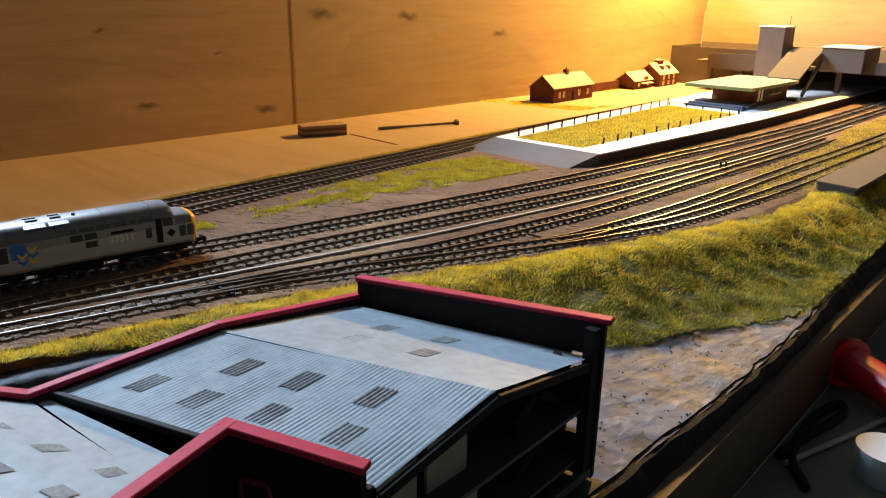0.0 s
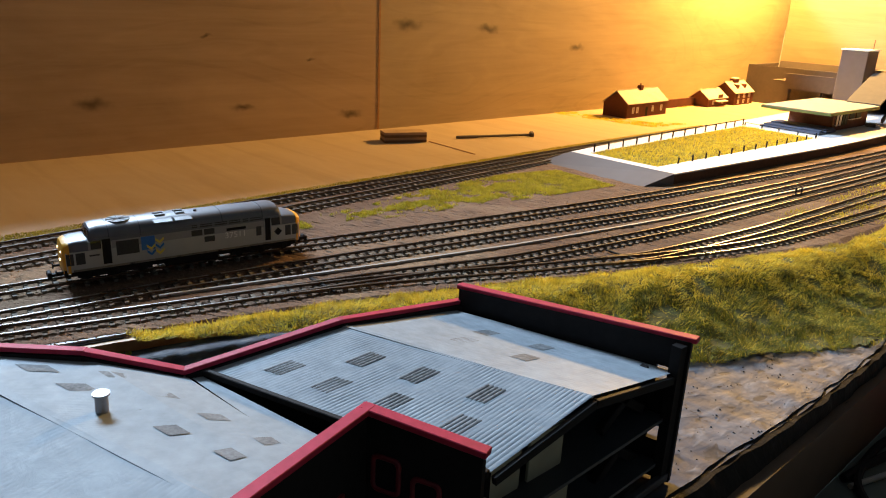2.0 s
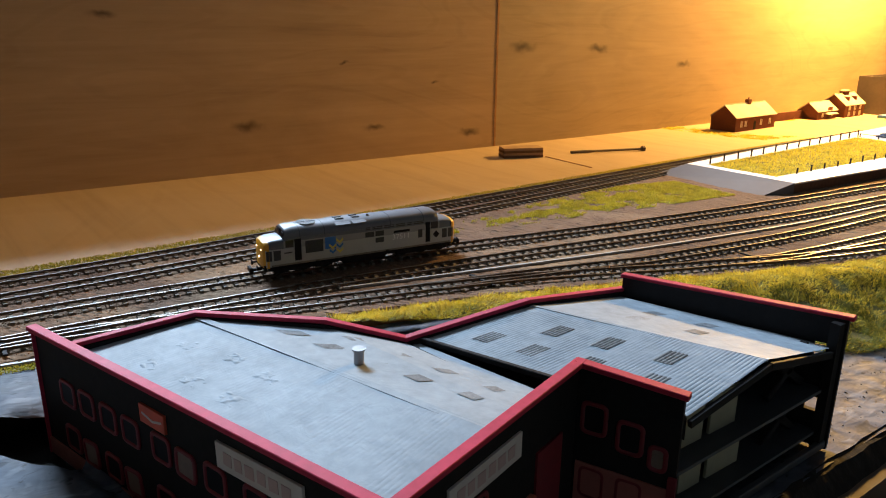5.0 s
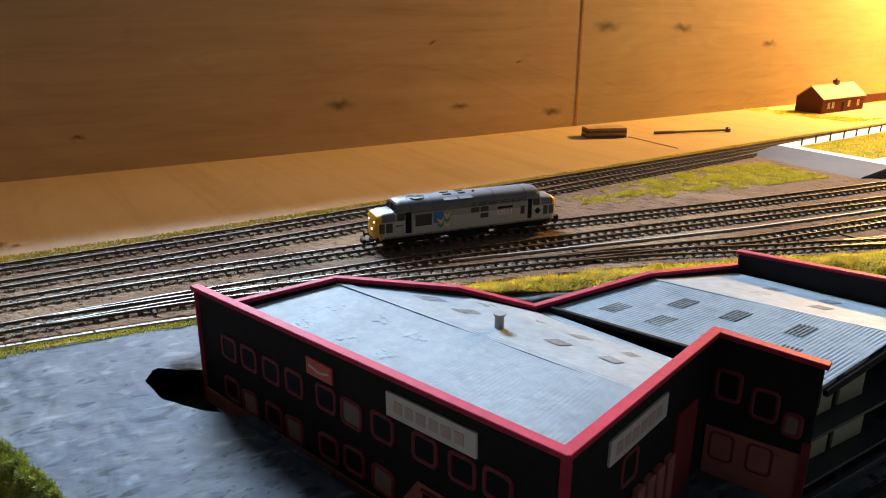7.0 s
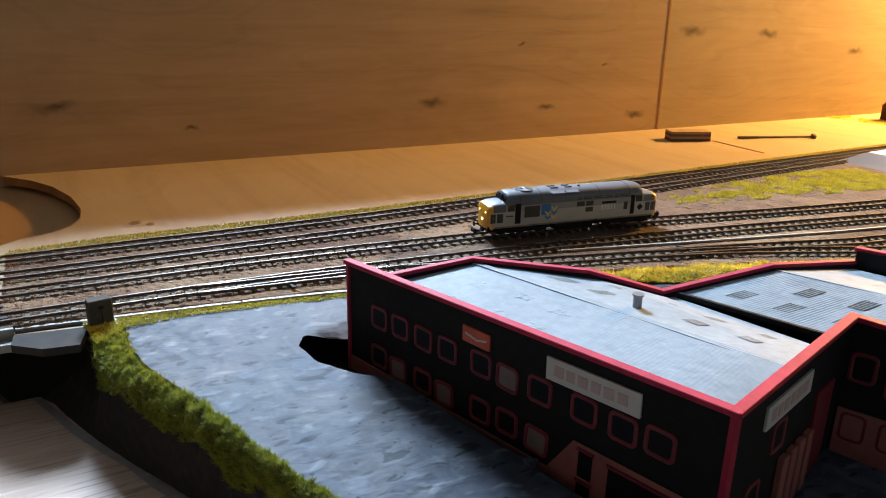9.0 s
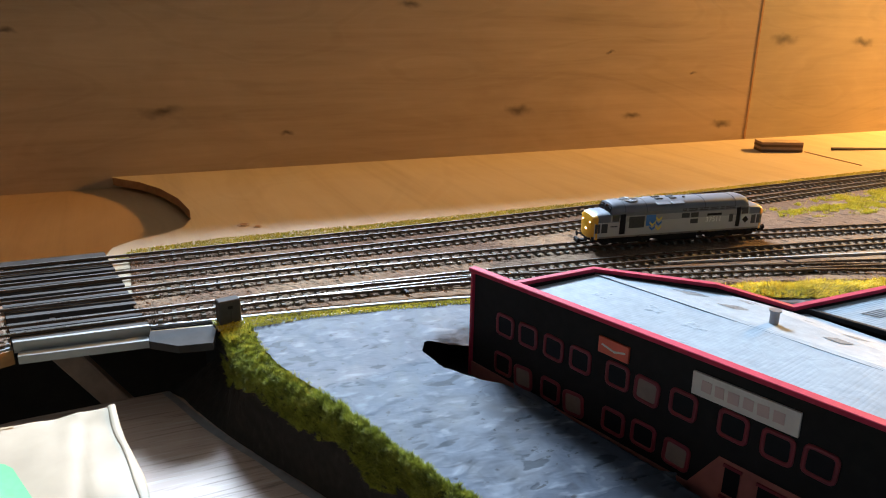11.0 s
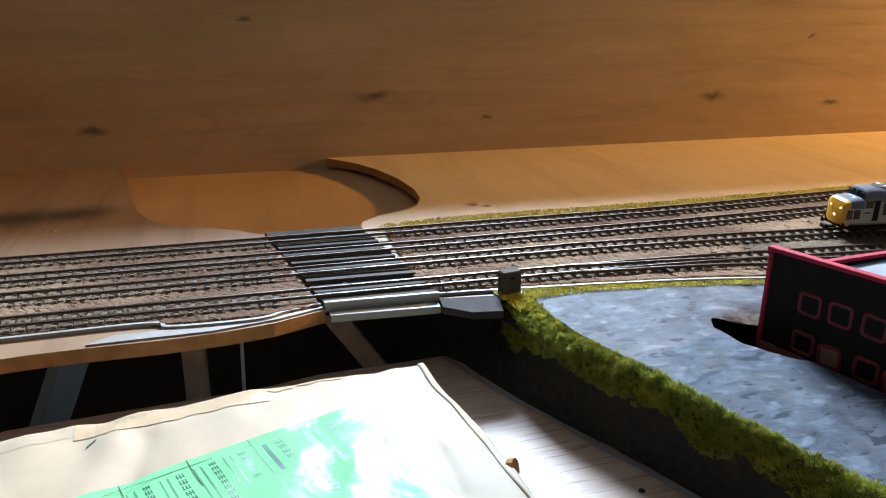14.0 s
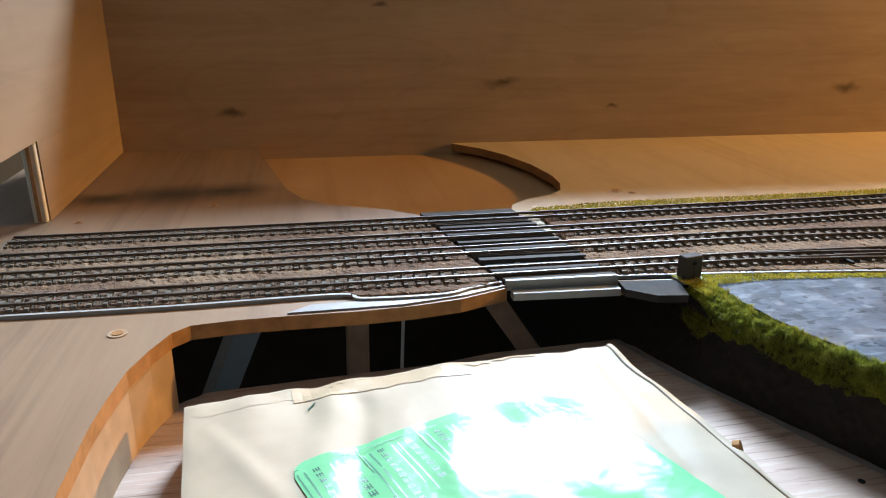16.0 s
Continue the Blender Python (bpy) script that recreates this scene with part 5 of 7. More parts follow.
def rounded(w, h, rad, z):
    """Points round a rectangle w by h with rounded corners."""
    out = []
    for cx, cy, start in ((w / 2 - rad, h / 2 - rad, 0), (rad - w / 2, h / 2 - rad, 90), (rad - w / 2, rad - h / 2, 180), (w / 2 - rad, rad - h / 2, 270)):
        for k in range(4):
            t = radians(start + 30 * k)
            out.append(Vector((cx + rad * math.cos(t), cy + rad * math.sin(t), z)))
    return out


def ring_frame(w, h, t, z0, z1, m):
    """A frame with rounded corners round an opening w by h."""
    bm = bmesh.new()
    loops = []
    for grow, rad, z in ((0, 0.0011, z0), (t, 0.0021, z0), (t, 0.0021, z1 * 0.6), (t * 0.75, 0.0019, z1), (t * 0.25, 0.0014, z1), (0, 0.0011, z1 * 0.6)):
        loops.append([bm.verts.new(m @ p) for p in rounded(w + 2 * grow, h + 2 * grow, rad, z)])
    for a, b in zip(loops, loops[1:] + loops[:1]):
        for i in range(16):
            bm.faces.new((a[i], a[(i + 1) % 16], b[(i + 1) % 16], b[i]))
    bmesh.ops.recalc_face_normals(bm, faces=bm.faces[:])
    return bm


def card_window(m, w, h, filled, tilt=0.0):
    win = part("window", box(-w / 2, -h / 2, -0.0002, w / 2, h / 2, 0.0003, m=m @ pose(0, 0, 0, 0, 0, tilt)), M_FILLED if filled else M_GLASS, factory, "pinkish filled window panel" if filled else "dark glazed window")
    t = 0.0014
    part("window_frame", ring_frame(w, h, t, -0.0002, 0.0007, m @ pose(0, 0, 0, 0, 0, tilt)), M_REDDARK, win, "dark red painted frame")


for along, z, filled, tilt in ((20.3, 18.0, 0, 0), (33.2, 18.4, 0, 2), (46.8, 18.5, 0, -1), (60.0, 18.8, 0, 0), (76.9, 19.6, 0, 1), (89.2, 19.2, 1, -2), (103.2, 20.4, 0, 0), (120.6, 21.0, 0, 0), (134.6, 21.1, 0, 1), (146.8, 22.0, 0, -1),
                              (20.0, 0.8, 0, 0), (31.8, -0.4, 1, 5), (46.6, 0.5, 0, 0), (58.4, 0.0, 1, 6), (77.0, 1.4, 0, 0), (89.8, 2.4, 0, 0), (103.0, 1.8, 1, -3)):
    card_window(on_wall(PA, FRONT_YAW, along / 1000, z / 1000), 0.0074, 0.0070, filled, tilt)
bm = box(0.0, BASE, -0.0002, FRONT_L * 0.66, -0.0055, 0.0006, m=on_wall(PA, FRONT_YAW, 0, 0))
part("plinth", bm, M_SALMON, factory, "dusky red painted plinth")
bm = bmesh.new()
vs = [(0.108, -0.0055), (0.108, BASE), (0.163, BASE), (0.163, 0.0095), (0.118, 0.0095)]
bm.faces.new([bm.verts.new((x, y, 0.0006)) for x, y in vs])
bmesh.ops.transform(bm, matrix=on_wall(PA, FRONT_YAW, 0, 0), verts=bm.verts[:])
part("entrance_panel", bm, M_SALMON, factory, "dusky red entrance panel")
for x0, x1, z0, z1 in ((0.1205, 0.1255, -0.002, 0.0072), (0.1205, 0.1255, BASE, -0.004), (0.1315, 0.158, BASE, 0.0065)):
    d = part("door", box(x0, z0, 0.0005, x1, z1, 0.0010, m=on_wall(PA, FRONT_YAW, 0, 0)), M_GLASS, factory, "dark entrance door")
    part("door_frame", box(x0 - 0.0006, z1, 0.0005, x1 + 0.0006, z1 + 0.0009, 0.0013, m=on_wall(PA, FRONT_YAW, 0, 0)), M_REDDARK, d, "dark red door frame")


def signboard(name, label, origin, yaw, along, z, w, h, mat, bars, mat_bar, tilt=0.0):
    m = on_wall(origin, yaw, along, z) @ pose(0, 0, 0, 0, 0, tilt)
    s = part("sign", box(-w / 2, -h / 2, 0.0, w / 2, h / 2, 0.0009, bevel=0.0001, m=m), mat, factory, label)
    for x, y, bw, bh, slant in bars:
        part("lettering", box(-bw / 2, -bh / 2, 0.0008, bw / 2, bh / 2, 0.00105, m=m @ pose(x, y, 0, 0, 0, slant)), mat_bar, s)


# the lettering as plain worn blocks
LETTERS = [(-0.0120, 0.0001, 0.0034, 0.0037, -3), (-0.0076, 0.0, 0.0030, 0.0036, 2), (-0.0030, -0.0001, 0.0036, 0.0037, 0), (0.0018, 0.0001, 0.0032, 0.0036, -2), (0.0064, 0.0, 0.0036, 0.0037, 3), (0.0112, 0.0, 0.0034, 0.0036, 0)]
signboard("sign", "white company signboard with pale red lettering", PA, FRONT_YAW, 0.1227, 0.0306, 0.0342, 0.0078, M_SIGN, LETTERS, M_PINK, 1.5)
signboard("sign", "red and orange signboard with a pale swoosh", PA, FRONT_YAW, 0.0745, 0.0290, 0.0130, 0.0060, M_SIGNRED, [(-0.002, -0.0002, 0.006, 0.0007, -12), (0.0028, -0.0002, 0.005, 0.0007, 14)], M_SIGN)
SIDE_YAW = math.degrees(math.atan2(PC.y - PB.y, PC.x - PB.x))
signboard("sign", "white company signboard on the side wall", PB, SIDE_YAW, 0.0375, 0.0303, 0.0335, 0.0078, M_SIGN, LETTERS, M_PINK)
# side wall below the sign: red bay and pillars
for k, a in enumerate((0.0400, 0.0465, 0.0530, 0.0600)):
    part("pillar", box(a - 0.0022, BASE, 0.0, a + 0.0022, 0.010, 0.0022, bevel=0.0003, m=on_wall(PB, SIDE_YAW, 0, 0)), M_SALMON, factory, "dusky red pillar")
card_window(on_wall(PB, SIDE_YAW, 0.034, 0.0195), 0.007, 0.008, 0)
card_window(on_wall(PB, SIDE_YAW, 0.020, 0.0040), 0.007, 0.009, 0)
part("loading_door", box(0.064, BASE, 0.0, 0.079, 0.022, 0.0008, m=on_wall(PB, SIDE_YAW, 0, 0)), M_REDDARK, factory, "deep red loading door")
JOG_YAW = math.degrees(math.atan2(PD.y - PC.y, PD.x - PC.x))
part("wall_panel", box(0.001, BASE, 0.0, 0.032, 0.0075, 0.0006, m=on_wall(PC, JOG_YAW, 0, 0)), M_SALMON, factory, "dusky red lower wall panel")
for a, z in ((0.006, 0.0235), (0.0175, 0.0205), (0.0065, 0.001), (0.0185, 0.001)):
    card_window(on_wall(PC, JOG_YAW, a, z), 0.006, 0.0085, 0)
card_window(on_wall(PC, JOG_YAW, 0.0262, 0.0165), 0.0034, 0.0060, 1)
part("corner_post", box(0.0300, BASE, 0.0, 0.0325, 0.0120, 0.0015, m=on_wall(PC, JOG_YAW, 0, 0)), M_REDDARK, factory, "dark red corner post")

# the open end of the second unit: floors, partitions and bracing
for z in (-0.0052, 0.0120):
    bm = bmesh.new()
    add_prism(bm, [(-0.060, 0.214), (0.0035, 0.222), (0.0015, 0.312), (-0.060, 0.300)], z - 0.0006, z + 0.0006)
    part("floor_slab", bm, M_DARKBLUE, factory, "dark floor slab")
for y0, y1, z0, z1 in ((0.2330, 0.2455, 0.0126, 0.0245), (0.2495, 0.2640, 0.0126, 0.0265), (0.2360, 0.2475, -0.0046, 0.0108), (0.2510, 0.2690, -0.0046, 0.0108)):
    part("partition", box(-0.0052, y0, z0, -0.0042, y1, z1), M_BEIGE, factory, "dull beige interior panel")
    part("partition", box(-0.0200, y1, z0, -0.0048, y1 + 0.0010, z1), M_BEIGE, factory, "dull beige interior partition")
part("inner_wall", box(-0.062, 0.214, BASE, -0.060, 0.302, 0.026), M_BLACK, factory)
bar(EAV2 + Vector((0.001, 0, -0.0022)), RID2 + Vector((0.001, 0, -0.0022)), 0.0016, 0.0026, M_BLACK, "barge_board", factory)
bar(RID2 + Vector((0.001, 0, -0.0022)), Vector((0.0025, 0.3125, 0.0265)), 0.0016, 0.0026, M_BLACK, "barge_board", factory)
part("corner_post", box(0.0005, 0.3100, BASE, 0.0040, 0.3150, 0.0388), M_BLACK, factory)
bar(Vector((-0.006, 0.285, 0.0135)), Vector((-0.006, 0.308, 0.0290)), 0.003, 0.0030, M_BLACK, "brace", factory)
bar(Vector((-0.006, 0.308, 0.0135)), Vector((-0.006, 0.285, 0.0290)), 0.003, 0.0030, M_BLACK, "brace", factory)
bar(Vector((-0.006, 0.285, -0.006)), Vector((-0.006, 0.308, 0.0110)), 0.003, 0.0030, M_BLACK, "brace", factory)
bar(Vector((-0.006, 0.308, -0.006)), Vector((-0.006, 0.285, 0.0110)), 0.003, 0.0030, M_BLACK, "brace", factory)
bar(Vector((0.0045, 0.222, -0.0105)), Vector((0.0035, 0.314, -0.0100)), 0.0022, 0.0030, M_DARKBLUE, "sill_beam", factory)

# ---- the locomotive (front at local y 0, rail top at local z 0) ----
def rig_ring(y, w, z0, zs, zt, squash=1.0, n=14):
    """A body cross-section: straight sides to zs, then a rounded roof to zt."""
    ring = [(w, y, z0), (w, y, zs)]
    for i in range(1, n):
        a = i / n * math.pi
        ring.append((w * math.copysign(abs(math.cos(a)) ** 0.72, math.cos(a)), y, zs + (zt - zs) * math.sin(a) ** 0.8))
    ring += [(-w, y, zs), (-w, y, z0)]
    return ring


def build_loco(m):
    e = empty("diesel_locomotive", "two-tone grey model diesel locomotive with yellow ends", "locomotive", at=m)
    LN, W, Z0 = 0.1185, 0.0092, 0.0056
    # lower body side, full length
    body = part("body", loft([rig_ring(y, w, Z0, 0.0150, zt) for y, w, zt in ((0.0012, W * 0.95, 0.0152), (0.004, W, 0.0156), (0.0115, W, 0.0156), (0.107, W, 0.0156), (0.1145, W, 0.0156), (LN - 0.0012, W * 0.95, 0.0152))]), M_LGREY, e, "light grey lower body side")
    part("upper_body", loft([rig_ring(y, W - 0.00005, 0.0150, 0.0190, zt) for y, zt in ((0.0112, 0.0196), (0.0120, 0.0200), (0.1065, 0.0200), (0.1073, 0.0196))]), M_MGREY, e, "mid grey upper body side")
    roof = part("roof", loft([rig_ring(y, W - k, 0.0188, 0.0205, zt) for y, k, zt in ((0.0118, 0.0008, 0.0240), (0.0128, 0.0001, 0.0258), (0.0160, 0.0, 0.0265), (0.1025, 0.0, 0.0265), (0.1057, 0.0001, 0.0258), (0.1067, 0.0008, 0.0240))]), M_LROOF, e, "slate grey curved roof")
    smooth(roof)
    for flip in (0, 1):
        f = (lambda y: y) if not flip else (lambda y: LN - y)
        nose = part("nose", loft([rig_ring(f(y), w, 0.0148, zs, zt) for y, w, zs, zt in ((0.0014, 0.0070, 0.0160, 0.0172), (0.0026, 0.0084, 0.0178, 0.0200), (0.0050, 0.0088, 0.0186, 0.0206), (0.0112, 0.0090, 0.0188, 0.0209))]), M_LROOF, e, "slate grey nose top")
        smooth(nose)
        end = part("nose_end", loft([rig_ring(f(y), w, 0.0050, zs, zt) for y, w, zs, zt in ((0.0, 0.0066, 0.0148, 0.0170), (0.0006, 0.0080, 0.0166, 0.0192), (0.0020, 0.0090, 0.0172, 0.0199), (0.0030, 0.00935, 0.0174, 0.0201))]), M_YELLOW, e, "bright yellow warning end")
        smooth(end)
        # windscreen above the nose
        sgn = -1 if flip else 1
        for s in (-1, 1):
            q = [(s * 0.0007, f(0.01085), 0.0212), (s * 0.0078, f(0.01120), 0.0210), (s * 0.0072, f(0.01225), 0.0243), (s * 0.0007, f(0.01180), 0.0248)]
            bm = bmesh.new()
            bm.faces.new([bm.verts.new(p) for p in q])
            bmesh.ops.solidify(bm, geom=bm.faces[:], thickness=0.0002)
            part("windscreen", bm, M_LGLASS, e, "dark windscreen pane")
        for s in (-1, 1):
            part("marker_lamp", cyl((s * 0.0046, f(0.0004), 0.0150), (s * 0.0046, f(-0.0004), 0.0150), 0.00042, 10), M_LAMP if not flip else M_LENS, e, "lit marker lamp" if not flip else "unlit lamp")
            part("buffer_shank", cyl((s * 0.0058, f(0.0008), 0.0052), (s * 0.0058, f(-0.0028), 0.0052), 0.0006, 8), M_BLACK, e)
            part("buffer_head", cyl((s * 0.0058, f(-0.0028), 0.0052), (s * 0.0058, f(-0.0033), 0.0052), 0.0015, 12), M_BLACK, e)
        part("headlamp", cyl((0, f(0.0003), 0.0100), (0, f(-0.0005), 0.0100), 0.00060, 12), M_LAMP if not flip else M_LENS, e, "lit headlamp" if not flip else "unlit lamp")
        part("buffer_beam", box(-0.0086, min(f(0.0002), f(0.0016)), 0.0036, 0.0086, max(f(0.0002), f(0.0016)), 0.0066), M_BLACK, e)
        part("coupling_arm", box(-0.0014, min(f(0.001), f(-0.0055)), 0.0020, 0.0014, max(f(0.001), f(-0.0055)), 0.0034, bevel=0.0003), M_BLACK, e)
        part("coupling_head", box(-0.0030, min(f(-0.0045), f(-0.0065)), 0.0016, 0.0030, max(f(-0.0045), f(-0.0065)), 0.0046, bevel=0.0005), M_BLACK, e)

    def side_plate(name, y0, y1, z0, z1, mat, parent=None, label="", proud=0.00012, both=True):
        for s in (1, -1) if both else (1,):
            part(name, box(min(s * (W - 0.0002), s * (W + proud)), y0, z0, max(s * (W - 0.0002), s * (W + proud)), y1, z1), mat, parent or e, label)

    for y0, y1 in ((0.0013, 0.0045), (0.0054, 0.0094), (0.1091, 0.1123), (0.1131, 0.1163)):
        side_plate("nose_grille", y0, y1, 0.0090, 0.0146, M_GRILLE)
    for y0, y1, d0, d1 in ((0.0122, 0.0168, 0.0172, 0.0210), (0.1013, 0.1062, 0.0978, 0.1008)):
        side_plate("cab_window", y0, y1, 0.0156, 0.0196, M_LGLASS)
        # flat black plate stands for the shade inside the open doorway
        side_plate("doorway_shade", d0, d1, 0.0076, 0.0199, M_BLACK, label="black plate for the shaded cab doorway")
        for yy in (d0 - 0.0003, d1 + 0.0003):
            for s in (-1, 1):
                part("handrail", cyl((s * (W + 0.0004), yy, 0.0086), (s * (W + 0.0004), yy, 0.0180), 0.00018, 6), M_LGREY, e)
    side_plate("radiator_grille", 0.0234, 0.0337, 0.0110, 0.0180, M_GRILLE)
    for y0, y1 in ((0.0594, 0.0621), (0.0636, 0.0697), (0.0710, 0.0773), (0.0786, 0.0844), (0.0858, 0.0886), (0.0899, 0.0964)):
        side_plate("upper_grille", y0, y1, 0.0196, 0.0212, M_GRILLE)
    for y0, y1, z0, z1 in ((0.0591, 0.0645, 0.0154, 0.0184), (0.0654, 0.0707, 0.0154, 0.0184), (0.0654, 0.0707, 0.0115, 0.0144), (0.0929, 0.0957, 0.0110, 0.0160)):
        side_plate("side_window", y0, y1, z0, z1, M_GRILLE)
    # coloured freight emblem, as plain shapes
    side_plate("emblem_square", 0.0348, 0.0412, 0.0118, 0.0186, M_BLUE, label="bright blue square")
    for k in range(3):
        z = 0.0086 + k * 0.0028
        for j, y in enumerate((0.0372, 0.0414)):
            for s in (1, -1):
                for half in (0, 1):
                    ya, yb = y + half * 0.0020, y + half * 0.0020 + 0.0020
                    za, zb = (z + 0.0018, z) if half == 0 else (z, z + 0.0018)
                    bm = bmesh.new()
                    xx = s * (W + 0.0003)
                    bm.faces.new([bm.verts.new(p) for p in ((xx, ya, za), (xx, yb, zb), (xx, yb, zb + 0.0014), (xx, ya, za + 0.0014))])
                    part("emblem_chevron", bm, M_LYELLOW if (k + j) % 2 else M_BLUE, e)
    side_plate("nameplate", 0.0770, 0.0873, 0.0158, 0.0172, M_BLACK, label="black nameplate")
    side_plate("cab_panel", 0.0040, 0.0046, 0.0060, 0.0064, M_BLACK)
    for s, yaw in ((1, 90), (-1, -90)):
        text_part("running_number", "37511", 0.0046, pose(s * (W + 0.0002), 0.0817, 0.0133, 90, 0, yaw), M_WHITE, e, "white running number")
    for s in (1, -1):
        part("depot_badge", box(s * (W + 0.0001) - 0.0001, -0.0016, -0.0016, s * (W + 0.0001) + 0.0001, 0.0016, 0.0016, m=pose(0, 0.1050, 0.0118, 45, 0, 0)), M_BLACK, e, "black diamond badge")
        part("small_number", box(s * (W + 0.0001) - 0.0001, 0.0113, 0.0123, s * (W + 0.0001) + 0.0001, 0.0158, 0.0130), M_GRILLE, e)
    for y in (0.0300, 0.0520, 0.0730, 0.0900):
        side_plate("step_bracket", y - 0.0010, y + 0.0010, 0.0054, 0.0063, M_BLACK)
    side_plate("sill_band", 0.004, 0.1145, 0.0056, 0.0066, M_LGREYDIRT, label="dirt-stained sill")
    side_plate("roof_gutter", 0.0125, 0.1060, 0.0203, 0.0207, M_LROOF, proud=0.0003)
    # roof: fan, hatches and seams
    part("roof_fan", cyl((0, 0.0268, 0.0255), (0, 0.0268, 0.02662), 0.0056, 28), M_GRILLE, e, "round roof fan grille")
    for k in range(4):
        a = k * math.pi / 4
        c, s = math.cos(a) * 0.0055, math.sin(a) * 0.0055
        part("fan_bar", cyl((c, 0.0268 + s, 0.0267), (-c, 0.0268 - s, 0.0267), 0.0002, 6), M_LROOF, e)
    for y0, y1 in ((0.0415, 0.0505), (0.0515, 0.0600)):
        for s in (-1, 1):
            part("roof_hatch", box(min(s * 0.0018, s * 0.0062), y0, 0.0258, max(s * 0.0018, s * 0.0062), y1, 0.0263, bevel=0.0002, m=pose(0, 0, 0, 0, s * 9, 0)), M_LROOF, e)
            part("roof_vent", box(s * 0.0022 - 0.0008, y0 + 0.002, 0.0262, s * 0.0022 + 0.0008, y1 - 0.002, 0.0270), M_GRILLE, e)
    part("exhaust", cyl((0.002, 0.0635, 0.0255), (0.002, 0.0635, 0.0272), 0.0008, 10), M_BLACK, e)
    for y in (0.0205, 0.0348, 0.0750, 0.0965):
        part("roof_rib", loft([rig_ring(yy, W + 0.00008, 0.0198, 0.0206, 0.02662) for yy in (y - 0.0002, y + 0.0002)]), M_LROOFDARK, e)
    # underframe: bogies, wheels, tanks
    part("underframe", box(-0.0076, 0.003, 0.0030, 0.0076, 0.1155, 0.0058), M_BLACK, e)
    part("fuel_tank", box(-0.0080, 0.0455, 0.0010, 0.0080, 0.0725, 0.0056, bevel=0.0008), M_BLACK, e)
    for yb in (0.0225, 0.0960):
        for s in (-1, 1):
            part("bogie_frame", box(s * 0.0072 - 0.0009, yb - 0.0170, 0.0018, s * 0.0072 + 0.0009, yb + 0.0170, 0.0046, bevel=0.0004), M_BLACK, e)
            for o in (-0.0125, 0.0, 0.0125):
                part("axle_box", box(s * 0.0080 - 0.0006, yb + o - 0.0016, 0.0014, s * 0.0080 + 0.0006, yb + o + 0.0016, 0.0044, bevel=0.0003), M_BLACK, e)
                w = part("wheel", cyl((s * 0.0040, yb + o, 0.0037), (s * 0.0055, yb + o, 0.0037), 0.0037, 20), M_WHEEL, e, "dark steel wheel")
    return e


line3 = curve_through([(x, y, 0) for y, x in T3], 400)
LOCO_Y0, LOCO_Y1 = 0.203, 0.3205
p0 = Vector((at_y([(q.y, q.x) for q in line3], LOCO_Y0), LOCO_Y0, RAIL_TOP))
p1 = Vector((at_y([(q.y, q.x) for q in line3], LOCO_Y1), LOCO_Y1, RAIL_TOP))
build_loco(pose(p0.x, p0.y, p0.z, 0, 0, math.degrees(math.atan2(-(p1.x - p0.x), p1.y - p0.y))))

# ---- station, houses and small things on the board ----
PLAT_Z = 0.011
platform = empty("station_platform", "white card station platform with a grey ramp and brown sides", "platform")
NEAR = [(0.661, -0.2125), (0.77, -0.206), (0.85, -0.202), (0.947, -0.1965), (1.10, -0.1960), (1.47, -0.1960)]
FAR = [(0.657, -0.3195), (0.783, -0.331), (1.026, -0.344), (1.138, -0.351), (1.30, -0.356)]
near_pts = [(x, y) for y, x in NEAR]
far_pts = [(x, y) for y, x in FAR]
INF = [(-0.305, 0.668), (-0.319, 0.978), (-0.231, 0.972), (-0.237, 0.672)]
part("surface", prism([near_pts[0], (-0.2035, 0.82), (-0.1975, 0.93), (-0.1965, 0.972), (-0.2305, 0.972), (-0.2365, 0.672), (-0.3052, 0.668), far_pts[0]], PLAT_Z - 0.0012, PLAT_Z), M_PLAT, platform, "white platform surfacing")
part("surface", prism([far_pts[0], (-0.3052, 0.668), (-0.3192, 0.978), (-0.2305, 0.9722), (-0.1965, 0.9722), (-0.196, 1.10), (-0.196, 1.47), (-0.356, 1.47), (-0.356, 1.30), (-0.351, 1.138), (-0.344, 1.026), (-0.331, 0.783)], PLAT_Z - 0.0012, PLAT_Z), M_PLAT, platform, "white platform surfacing")
part("body", prism([(x - 0.0008, y) for x, y in near_pts] + [(x + 0.0008, y) for x, y in reversed(far_pts)], 0.0, PLAT_Z - 0.0012), M_PLATSIDE, platform, "brown platform side")
bm = bmesh.new()
vs = [bm.verts.new(p) for p in ((-0.334, 0.6285, 0.0012), (-0.2225, 0.6280, 0.0012), (-0.2125, 0.6608, PLAT_Z), (-0.3195, 0.6568, PLAT_Z), (-0.334, 0.6285, 0.0), (-0.2225, 0.6280, 0.0), (-0.2125, 0.6608, 0.0), (-0.3195, 0.6568, 0.0))]
for f in ((0, 1, 2, 3), (4, 7, 6, 5), (0, 4, 5, 1), (1, 5, 6, 2), (3, 2, 6, 7), (0, 3, 7, 4)):
    bm.faces.new([vs[i] for i in f])
part("ramp", bm, M_RAMP, platform, "smooth grey platform ramp")
part("infill_bed", prism([INF[3], INF[2], INF[1], INF[0]], 0.004, PLAT_Z - 0.0005), M_SOIL_GREEN, platform, "earth bed between the platform faces")
xs, ys, r = scatter([INF[3], INF[2], INF[1], INF[0]], 16000, 71)
blades("platform_grass", xs, ys, np.full(len(xs), PLAT_Z - 0.0006), r, 0.0022, 0.00035, 1.3, M_GRASS_BRIGHT, None, "yellow-green grass between the platform faces")


